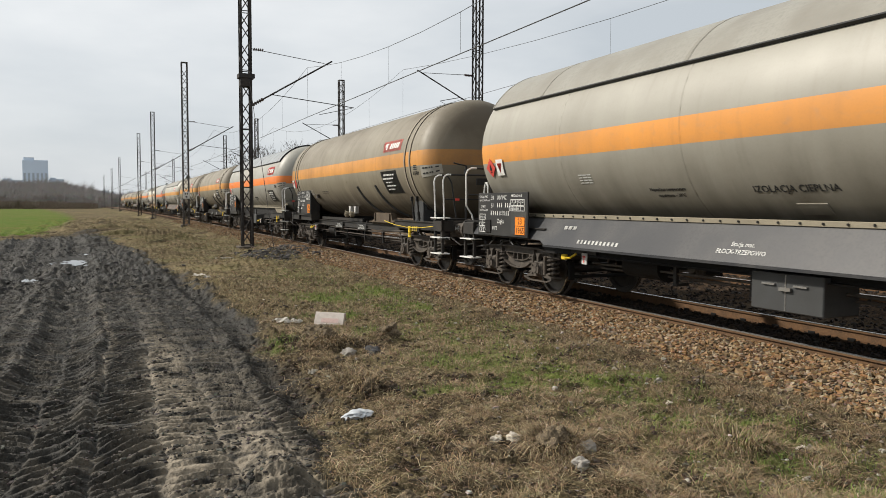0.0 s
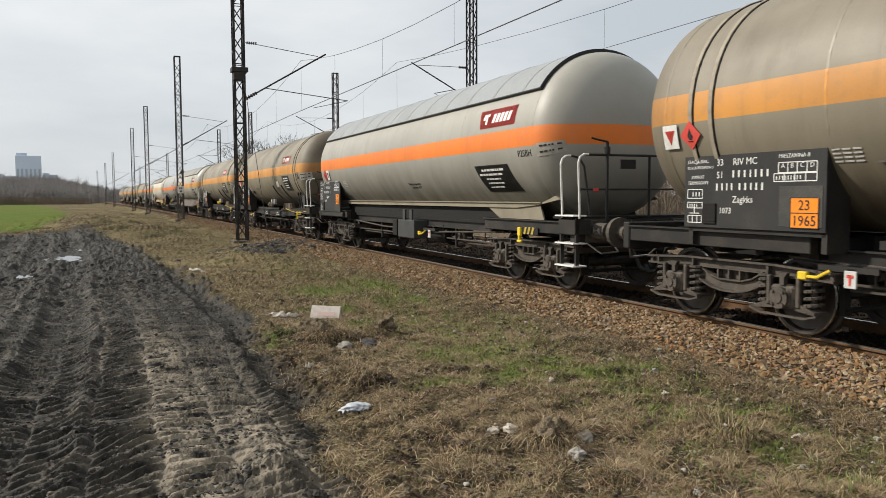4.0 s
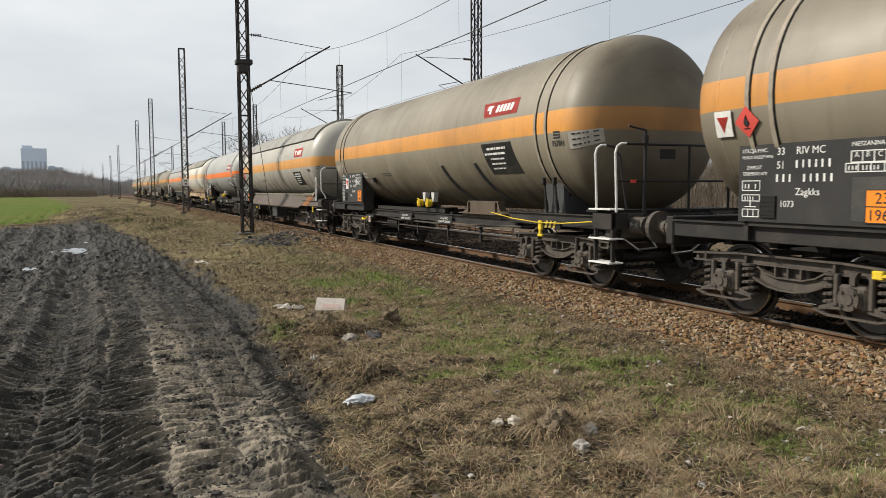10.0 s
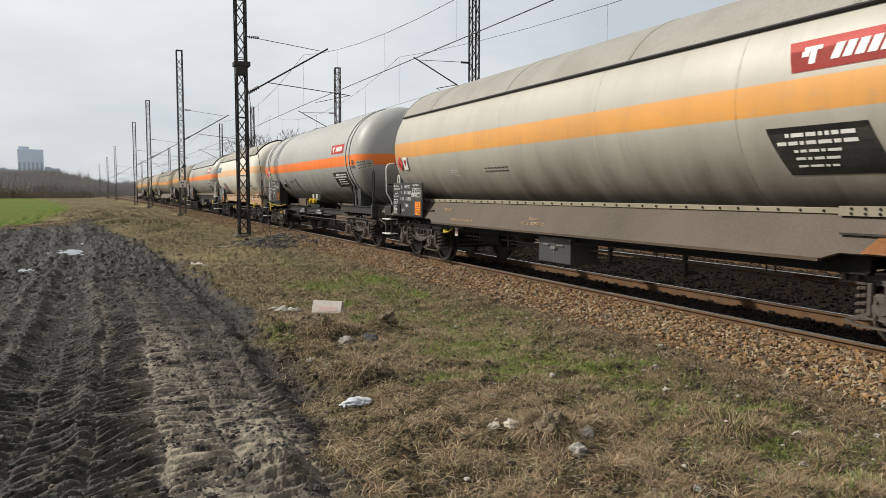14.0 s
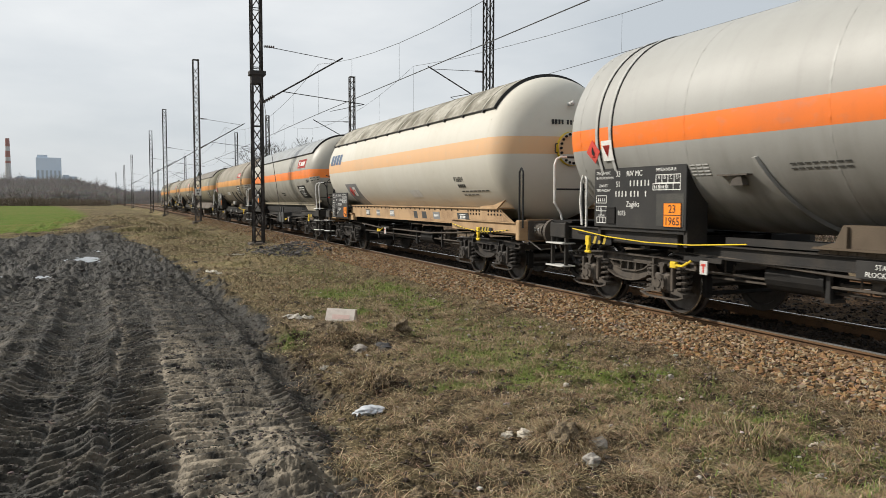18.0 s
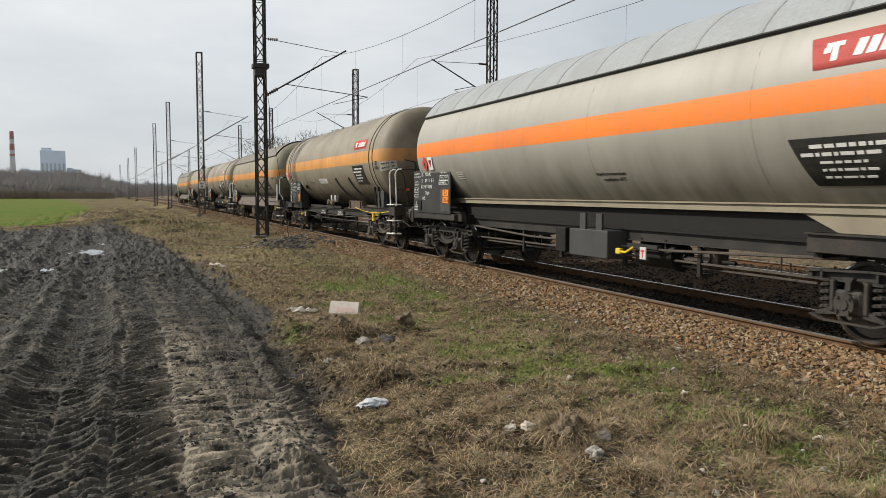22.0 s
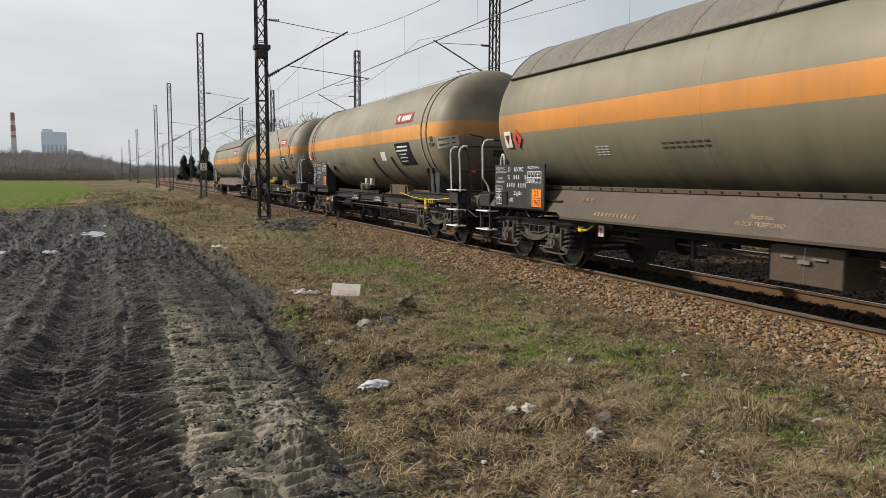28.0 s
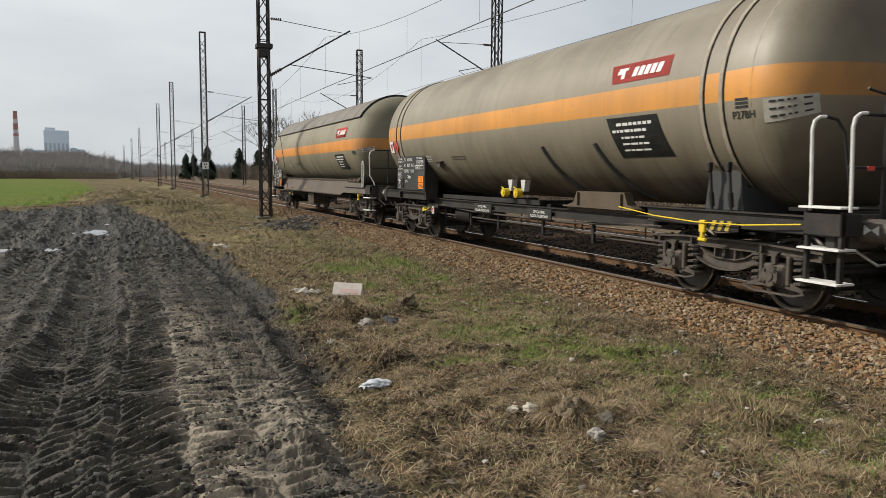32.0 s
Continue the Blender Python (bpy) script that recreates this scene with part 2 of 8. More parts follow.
M_RAILTOP = material("polished_rail_head", (0.55, 0.53, 0.50), 0.22, 1.0, (0.4, 0.37, 0.33), 3.0)
M_RAILDULL = material("dull_rail_head", (0.28, 0.26, 0.23), 0.4, 0.8, (0.2, 0.17, 0.14), 3.0)
M_SLEEPER = material("weathered_concrete_sleeper", (0.16, 0.14, 0.12), 0.9, 0.0, (0.1, 0.085, 0.07), 5.0, bump=0.4)
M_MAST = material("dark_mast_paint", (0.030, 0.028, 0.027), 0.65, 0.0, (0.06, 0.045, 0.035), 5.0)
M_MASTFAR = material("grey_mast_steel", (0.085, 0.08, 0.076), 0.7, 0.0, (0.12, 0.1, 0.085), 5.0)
M_WIRE = material("catenary_wire", (0.10, 0.10, 0.10), 0.5, 0.5)
M_CONC = material("concrete_footing", (0.10, 0.085, 0.07), 0.9, 0.0, (0.06, 0.05, 0.04), 6.0, bump=0.4)
M_INSUL = material("brown_insulator", (0.05, 0.03, 0.025), 0.3)


# ---- mesh helpers ----
def part(name, bm, mat, parent=None, label="", smooth=False):
    """One mesh object from a bmesh, under a thing or a part."""
    me = bpy.data.meshes.new(name)
    bm.to_mesh(me)
    bm.free()
    me.materials.append(mat)
    if smooth:
        me.polygons.foreach_set("use_smooth", [True] * len(me.polygons))
    ob = new(name, me)
    if parent:
        ob.parent = parent
    if label:
        ob["label"] = label
    return ob


def again(ob, name, parent, m):
    """Another object on the same mesh."""
    o = new(name, ob.data)
    o.parent = parent
    o.matrix_basis = m
    if "label" in ob:
        o["label"] = ob["label"]
    return o


def B():
    return bmesh.new()


def box(bm, x0, x1, y0, y1, z0, z1, bevel=0.0, m=None):
    r = bmesh.ops.create_cube(bm, size=1.0)["verts"]
    mat = Matrix.Translation(((x0 + x1) / 2, (y0 + y1) / 2, (z0 + z1) / 2)) @ Matrix.Diagonal((abs(x1 - x0), abs(y1 - y0), abs(z1 - z0), 1))
    bmesh.ops.transform(bm, matrix=(m @ mat) if m else mat, verts=r)
    if bevel:
        es = list({e for v in r for e in v.link_edges})
        bmesh.ops.bevel(bm, geom=es, offset=bevel, segments=1, affect="EDGES")
    return bm


def rod(bm, a, b, r, seg=8, r2=None):
    a, b = Vector(a), Vector(b)
    d = b - a
    m = Matrix.Translation((a + b) / 2) @ d.to_track_quat("Z", "Y").to_matrix().to_4x4()
    bmesh.ops.create_cone(bm, cap_ends=True, segments=seg, radius1=r, radius2=r if r2 is None else r2, depth=d.length, matrix=m)
    return bm


def pipe(bm, pts, r, seg=6):
    for a, b in zip(pts, pts[1:]):
        rod(bm, a, b, r, seg)
    for p in pts[1:-1]:
        bmesh.ops.create_icosphere(bm, subdivisions=1, radius=r * 1.02, matrix=Matrix.Translation(p))
    return bm


def bar(bm, pts, wx, h):
    """A flat bar along points of one y-z plane: wx wide across, h high."""
    for a, b in zip(pts, pts[1:]):
        a, b = Vector(a), Vector(b)
        d = b - a
        m = Matrix.Translation((a + b) / 2) @ Matrix.Rotation(math.atan2(d.z, d.y), 4, "X") @ Matrix.Diagonal((wx, d.length + h * 0.6, h, 1))
        bmesh.ops.create_cube(bm, size=1.0, matrix=m)
    return bm


def prism(bm, outline, x0, x1):
    """A y-z outline drawn out along x."""
    a = [bm.verts.new((x0, y, z)) for y, z in outline]
    c = [bm.verts.new((x1, y, z)) for y, z in outline]
    bm.faces.new(a)
    bm.faces.new(c[::-1])
    for i in range(len(a)):
        j = (i + 1) % len(a)
        bm.faces.new((a[j], a[i], c[i], c[j]))
    bmesh.ops.recalc_face_normals(bm, faces=bm.faces)
    return bm


def revolve(bm, profile, seg, zc, x=0.0):
    """Rings (y, radius) round a lengthways axis at height zc."""
    rings = []
    for y, r in profile:
        if r < 1e-4:
            rings.append([bm.verts.new((x, y, zc))])
        else:
            rings.append([bm.verts.new((x - r * math.sin(a), y, zc + r * math.cos(a))) for a in (2 * math.pi * k / seg for k in range(seg))])
    for p, q in zip(rings, rings[1:]):
        for k in range(seg):
            j = (k + 1) % seg
            if len(p) == 1:
                bm.faces.new((p[0], q[j], q[k]))
            elif len(q) == 1:
                bm.faces.new((p[k], p[j], q[0]))
            else:
                bm.faces.new((p[k], p[j], q[j], q[k]))
    bmesh.ops.recalc_face_normals(bm, faces=bm.faces)
    return bm


def shell(bm, r, a0, a1, y0, y1, zc, thick=0.01, n=12, skew=0.0):
    """A sheet that hugs the tank: angles in degrees from the top towards the near side; skew shifts the lower edge along."""
    grid = []
    for rr in (r, r + thick):
        for k in range(n + 1):
            f = k / n
            a = radians(a0 + (a1 - a0) * f)
            for y in (y0 + skew * f, y1 + skew * f):
                grid.append(bm.verts.new((-rr * math.sin(a), y, zc + rr * math.cos(a))))
    w = 2 * (n + 1)
    for k in range(n):
        i = 2 * k
        bm.faces.new((grid[i], grid[i + 1], grid[i + 3], grid[i + 2]))
        bm.faces.new((grid[w + i], grid[w + i + 2], grid[w + i + 3], grid[w + i + 1]))
        for s in (0, 1):
            bm.faces.new((grid[i + s], grid[i + 2 + s], grid[w + i + 2 + s], grid[w + i + s]))
    for i in (0, 2 * n):
        bm.faces.new((grid[i], grid[i + 1], grid[w + i + 1], grid[w + i]))
    bmesh.ops.recalc_face_normals(bm, faces=bm.faces)
    return bm


LETTERS = {}


def letters(bm, text, size, m, x_align="LEFT"):
    """Lettering as flat mesh; m places its plane."""
    key = (text, x_align)
    if key not in LETTERS:
        cu = bpy.data.curves.new("letters", "FONT")
        cu.body, cu.align_x, cu.extrude, cu.resolution_u = text, x_align, 0.01, 2
        ob = bpy.data.objects.new("letters", cu)
        scene.collection.objects.link(ob)
        me = bpy.data.meshes.new_from_object(ob.evaluated_get(bpy.context.evaluated_depsgraph_get()))
        bpy.data.objects.remove(ob)
        bpy.data.curves.remove(cu)
        LETTERS[key] = me
    nb = len(bm.verts)
    bm.from_mesh(LETTERS[key])
    bm.verts.ensure_lookup_table()
    bmesh.ops.transform(bm, matrix=m @ Matrix.Scale(size, 4), verts=bm.verts[nb:])
    return bm


def near_plane(y, z, x):
    """A plane upright on the near side, text running from +y to -y."""
    return Matrix(((0, 0, -1, x), (-1, 0, 0, y), (0, 1, 0, z), (0, 0, 0, 1)))


def hug(bm, r, zc):
    """Bends what was drawn flat at x = -r on to the tank's round."""
    for v in bm.verts:
        d = -v.co.x
        a = (v.co.z - zc) / r
        v.co.x, v.co.z = -d * math.cos(a), zc + d * math.sin(a)
    return bm


# ---- plan of the line ----
TRACK_1, TRACK_2 = 8.15, 13.4      # centre lines, metres to the right of the camera


def bend(y):
    """The line runs in a wide left-hand curve."""
    return -((y - 20.0) ** 2) / 13000.0


def line_pose(x, y, z=0.0):
    return pose(x + bend(y), y, z, 0, 0, math.degrees(math.atan(2 * (y - 20.0) / 13000.0)))


# ---- ground ----
PUDDLES = ((-1.25, 29.0, 0.42, 1.7, 1), (-0.9, 26.6, 0.2, 0.6, 5), (-2.65, 20.6, 0.95, 0.5, 2), (-0.75, 32.0, 0.25, 0.8, 3))


MOUNDS = ((3.15, 5.05, 0.2, 0.10), (2.6, 9.6, 0.35, 0.14), (3.4, 9.9, 0.25, 0.12), (1.95, 10.6, 0.5, 0.12), (2.3, 7.4, 0.3, 0.09), (2.5, 5.0, 0.2, 0.04), (4.4, 4.4, 0.3, 0.07),
          (2.2, 17.5, 0.6, 0.16), (1.6, 30.0, 0.9, 0.2), (3.0, 34.0, 1.2, 0.2), (2.4, 43.0, 1.5, 0.35), (4.0, 24.0, 0.9, 0.15))


def steps(stops):
    """Grid lines from (start, end, step) stretches."""
    out = []
    for a, b, s in stops:
        out.extend(np.arange(a, b, s))
    return np.array(out + [stops[-1][1]])


def waves(x, y, seed, scale, octaves=4):
    """Smooth uneven height from summed sines."""
    rng = np.random.RandomState(seed)
    h = np.zeros_like(x)
    amp, f = 1.0, 1.0 / scale
    for _ in range(octaves):
        for _ in range(4):
            th, ph = rng.uniform(0, 2 * np.pi, 2)
            k = f * rng.uniform(0.7, 1.4) * 2 * np.pi
            h += amp * np.sin(k * (x * np.cos(th) + y * np.sin(th)) + ph) / 4
        amp, f = amp * 0.55, f * 2.1
    return h


LANE_EDGE = ((3.5, 1.45), (5, 1.55), (6, 1.74), (7, 1.88), (8, 2.0), (10, 1.92), (12, 2.4), (15, 2.15), (20, 2.0), (25, 1.7), (35, 0.9), (45, -0.5), (60, -2.0))   # along, right edge


def lane_edge(y):
    """Right-hand edge of the muddy lane, which winds left and away."""
    return np.interp(np.asarray(y, dtype=float), *zip(*LANE_EDGE))


def ground_parts(x, y):
    """Height and the shares of mud, green and stone of the ground."""
    x, y = np.asarray(x, dtype=float), np.asarray(y, dtype=float)
    c = TRACK_1 + bend(y)
    d = x - c
    base = -0.30 - 0.10 * np.clip((y - 8) / 40, 0, 1.5) + 0.0 * x
    base = base + 0.32 * np.clip((1.5 - x) / 4.0, 0, 1) * np.clip(1 - (y - 4) / 25, 0, 1)
    base = base + 0.05 * waves(x, y, 3, 3.0) * np.clip(1 - np.abs(y) / 120, 0.2, 1)
    # ballast bed of both tracks
    e1 = np.clip((2.95 - np.abs(d)) / 1.15, 0, 1)
    d2 = x - (TRACK_2 + bend(y))
    e2 = np.clip((2.6 - np.abs(d2)) / 1.0, 0, 1)
    mid = ((d > 0) & (d2 < 0)).astype(float) * 0.72
    e = np.maximum(np.maximum(e1, e2), mid)
    e = e * e * (3 - 2 * e)
    h = base * (1 - e) + (-0.15 + 0.07 * np.clip((-d - 0.78) / 0.1, 0, 1) * np.clip((2.6 + d) / 0.8, 0, 1)) * e
    h = h + 0.28 * np.clip(waves(x, y, 48, 8.0, 3) + 0.2, 0, 1) * np.clip((y - 28) / 15, 0, 1) * np.clip((150 - y) / 60, 0, 1) * np.clip((-d - 3.4) / 1.5, 0, 1) * np.clip((d + 12) / 3, 0, 1)
    h = h + 0.22 * np.exp(-((x - 5.5) ** 2 / 1.1 + (y - 27.6) ** 2 / 5.0))
    h = h + 6.5 * np.clip((y - 380) / 120, 0, 1) * np.clip((4 - x) / 30, 0, 1)
    # verge behind the second track climbs into a low bank
    h = h + 0.9 * np.clip((d2 - 3.5) / 5.0, 0, 1) + 0.6 * np.clip((d2 - 14) / 40.0, 0, 1)
    # lane of mud with wheel ruts
    off = x - lane_edge(y)
    edge = off + (0.16 + 0.3 * np.clip((y - 12) / 14, 0, 1)) * waves(x, y, 5, 1.3, 4)
    mud = np.clip(-edge / 0.3, 0, 1) * np.clip((49.5 - y + 0.5 * x + 1.3 * waves(x, y, 6, 4.0, 4)) / 2.0, 0, 1)
    # grassy hump between the field and the line
    h = h + 0.55 * np.exp(-(((x + 0.6) / 3.2) ** 2 + ((y - 66) / 11.0) ** 2)) + 0.25 * np.exp(-(((x - 1.0) / 2.2) ** 2 + ((y - 50) / 6.0) ** 2))
    h = h + 0.16 * (1 - 2.2 * np.abs(waves(x, y, 66, 4.0, 4))) * np.clip((y - 46) / 8, 0, 1) * np.clip((130 - y) / 40, 0, 1) * np.clip((-d - 3.6) / 2, 0, 1) * np.clip((x + 8) / 3, 0, 1)
    # torn ledge of earth where the turf begins
    h = h + 0.3 * np.clip((y - 44.6 - 0.5 * waves(x, y, 64, 1.5, 3)) / 0.35, 0, 1) * np.clip((58 - y) / 12, 0, 1) * np.exp(-((x - 0.6) / 1.9) ** 2)
    return h, mud, d, d2, off


def ridged(x, y, seed, scale, octaves=3):
    """Sharp creases between rounded lumps."""
    return 1.0 - 2.2 * np.abs(waves(x, y, seed, scale, octaves))


def lane_columns(x, y):
    """Lengthways tyre columns: offset across the lane, column number, place within the column."""
    cx = x + 0.0011 * np.clip(y - 12, 0, 60) ** 2 + 0.05 * np.sin(y / 2.3) + 0.035 * waves(x, y, 19, 1.4, 2)
    col = np.floor((cx - 0.34) / 0.46)
    inner = (cx - 0.34) / 0.46 - col - 0.5
    side = cx > 1.46                       # the right-hand rut is a column of its own
    return cx, np.where(side, 3, np.minimum(col, 2)), np.where(side, (cx - 1.74) / 0.56, inner)


def ground_height(x, y):
    """Full relief of the ground with ruts, tyre lugs and clods."""
    x, y = np.asarray(x, dtype=float), np.asarray(y, dtype=float)
    h, mud, d, d2, off = ground_parts(x, y)
    near = np.clip(1 - (y - 14) / 16, 0, 1) * np.clip((y - 3.2) / 0.4, 0, 1)
    away = np.clip((y - 11) / 12, 0, 1)
    cx, col, inner = lane_columns(x, y)
    rel = np.zeros_like(x)
    # long ruts with thrown-up edges
    for o, w, deep, lip in ((1.72, 0.22, 0.09, 0.03), (-0.62, 0.32, 0.08, 0.035), (-1.75, 0.34, 0.07, 0.03), (-2.9, 0.4, 0.10, 0.06), (-4.2, 0.4, 0.10, 0.06)):
        q = cx - o - 0.05 * waves(x, y, 17, 2.0, 2)
        rel -= deep * np.exp(-(q / w) ** 4)
        rel += lip * np.clip((y - 1) / 2, 0, 1) * np.exp(-((np.abs(q) - w * 1.3) / 0.07) ** 2)
    # bars pressed by tyre lugs: steep towards the viewer, tops falling gently away
    hashed = np.mod(np.sin(col * 12.9898) * 43758.5453, 1.0)
    slope = np.interp(col, (-8, -3, -2, -1, 0, 1, 2, 3, 4), (0.2, 0.1, 0.55, 0.85, 0.06, -0.28, 0.12, -0.5, -0.3))
    warp = 0.28 * waves(x, y, 23, 0.9, 2) + 0.07 * waves(x, y, 24, 0.2, 3)
    phase = (y - slope * inner * 0.46 + 0.10 * inner ** 2) / (0.138 + 0.03 * hashed) + hashed * 7 + warp
    u = phase - np.floor(phase)
    share = np.clip(0.85 + 0.75 * waves(x, y, 27, 0.9, 4), 0.1, 1.15) * np.clip(1.25 - 9.0 * np.abs(inner) ** 3, 0.15, 1)
    share = share * np.where(col == 0, 0.85, 1.0) * np.where(col == 3, 1.35, 1.0) * (1 - 0.8 * np.exp(-(((cx - 1.05) / 0.3) ** 2 + ((y - 5.75) / 0.65) ** 2) ** 2))
    lug = np.where(u < 0.13, u / 0.13, 1 - ((u - 0.13) / 0.87) ** 1.4)
    rel += near * share * (0.058 * lug - 0.027) * np.clip(7.0 / np.maximum(y, 1.0), 0.55, 1.1)
    rel -= 0.03 * np.exp(-((np.abs(inner) - 0.5) / 0.04) ** 2) * near * np.clip(0.4 + 1.2 * waves(x, y, 29, 0.5, 3), 0, 1)
    # torn lumps and crumbs
    crumb = np.clip(0.5 + 0.9 * waves(x, y, 30, 0.8, 3), 0.1, 1.3)
    rel += crumb * (0.006 * ridged(x, y, 31, 0.4, 3) + 0.005 * ridged(x, y, 35, 0.13, 3) + 0.004 * ridged(x, y, 36, 0.05, 2) * near)
    rel += away * (0.06 * ridged(x, y, 37, 1.3, 4) + 0.065 * ridged(x, y, 38, 0.55, 3))
    # dry ridge beside the right-hand rut
    rel += 0.055 * np.exp(-((cx - 1.12 - 0.05 * np.sin(y * 2.2)) / 0.17) ** 2) * np.clip((7.2 - y) / 1.2, 0, 1) * (1 + 0.25 * waves(x, y, 39, 0.4, 3))
    rel += 0.05 * np.exp(-(((cx - 1.0) / 0.22) ** 2 + ((y - 4.95) / 0.28) ** 2)) * (1 + 0.6 * ridged(x, y, 40, 0.2, 3))
    for px, py, a, b_, _ in PUDDLES:
        g = np.exp(-(((x - px) / (a * 1.5)) ** 2 + ((y - py) / (b_ * 1.5)) ** 2) ** 2)
        rel = rel * (1 - 0.8 * g) - 0.05 * g
    h = h + mud * rel
    tuft = ridged(x, y, 41, 0.5, 4)
    grass = (1 - mud) * np.clip((np.abs(d) - 2.0) / 0.6, 0, 1)
    h = h + grass * (0.03 * tuft + 0.05 * np.clip(waves(x, y, 43, 1.1, 3), 0, 2) ** 2 + 0.017 * ridged(x, y, 44, 0.13, 3) + soil_share(x, y) * (0.03 * ridged(x, y, 46, 0.22, 4) - 0.02))
    for px, py, a, up in MOUNDS:
        r2 = ((x - px) ** 2 + ((y - py) * 0.8) ** 2) / (a * a)
        h = h + up * np.exp(-r2) * (1 + 0.5 * waves(x, y, 45, 0.25, 3))
    h = h + (1 - grass) * (1 - mud) * 0.012 * waves(x, y, 47, 0.16, 3)
    return h


GREEN_SPOTS = ((4.05, 8.3, 0.7, 0.55), (4.9, 12.9, 0.5, 0.7), (4.35, 7.3, 0.55, 0.4), (4.75, 4.85, 0.55, 0.3), (4.6, 4.4, 0.35, 0.2), (4.9, 6.6, 0.6, 0.4), (3.9, 6.9, 0.4, 0.3), (3.6, 10.5, 0.5, 0.5), (3.5, 12.4, 0.4, 0.35),
               (5.6, 10.0, 0.35, 0.7), (5.3, 15.5, 0.5, 1.2), (4.1, 15.0, 0.6, 0.8), (2.05, 10.0, 0.25, 0.3), (3.1, 6.9, 0.3, 0.15))


def green_share(x, y):
    """Where young grass shows through the straw."""
    g = np.zeros_like(x)
    for px, py, a, b in GREEN_SPOTS:
        g = np.maximum(g, np.exp(-((x - px) / a) ** 2 - ((y - py) / b) ** 2))
    d = np.abs(x - TRACK_1 - bend(y))
    band = 0.36 * np.exp(-((d - 3.5) / 0.7) ** 2) * np.clip((16 - y) / 6, 0.25, 1)
    return np.clip(np.maximum(1.1 * g, band) * (0.85 + 1.2 * waves(x, y, 51, 0.6, 4)), 0, 1) * np.clip((d - 2.35) / 0.5, 0, 1)


SOIL_SPOTS = ((1.85, 8.7, 0.3, 0.3), (1.8, 7.5, 0.22, 0.25), (2.5, 9.9, 0.55, 0.5), (2.45, 7.2, 0.35, 0.22), (2.45, 5.45, 0.32, 0.2), (3.05, 9.4, 0.4, 0.3), (2.2, 11.3, 0.4, 0.3), (3.3, 6.6, 0.35, 0.12), (2.1, 5.1, 0.3, 0.15), (2.3, 8.4, 0.3, 0.3), (3.2, 5.0, 0.25, 0.12), (3.3, 7.5, 0.3, 0.12))


def soil_share(x, y):
    """Where the turf is torn open to dark crumbling soil."""
    g = np.zeros_like(x)
    for px, py, a, b in SOIL_SPOTS:
        g = np.maximum(g, np.exp(-((x - px) / a) ** 2 - ((y - py) / b) ** 2))
    return np.clip(1.5 * g * (0.8 + 1.2 * waves(x, y, 62, 0.35, 4)) + np.clip(1.7 * waves(x, y, 63, 0.8, 4) - 0.65, 0, 0.85) * np.clip((15 - y) / 4, 0, 1)
                   + np.clip(1.3 * waves(x, y, 65, 5.0, 4) - 0.05, 0, 0.6) * np.clip((y - 40) / 6, 0, 1) * np.clip((115 - y) / 20, 0, 1), 0, 1)


def field_share(x, y):
    """The sown field left of the lane."""
    edge = np.interp(y, (50, 76, 115, 193, 294, 420), (-3.2, -2.5, -4.2, -9.8, -21.0, -38.0)) - x + 0.6 * waves(x, y, 58, 7, 4)
    return np.clip((y - 50.5 + 1.6 * waves(x, y, 57, 4.0, 4)) / 1.0, 0, 1) * np.clip(edge / 0.9, 0, 1) * np.clip((340 - y) / 60, 0, 1)


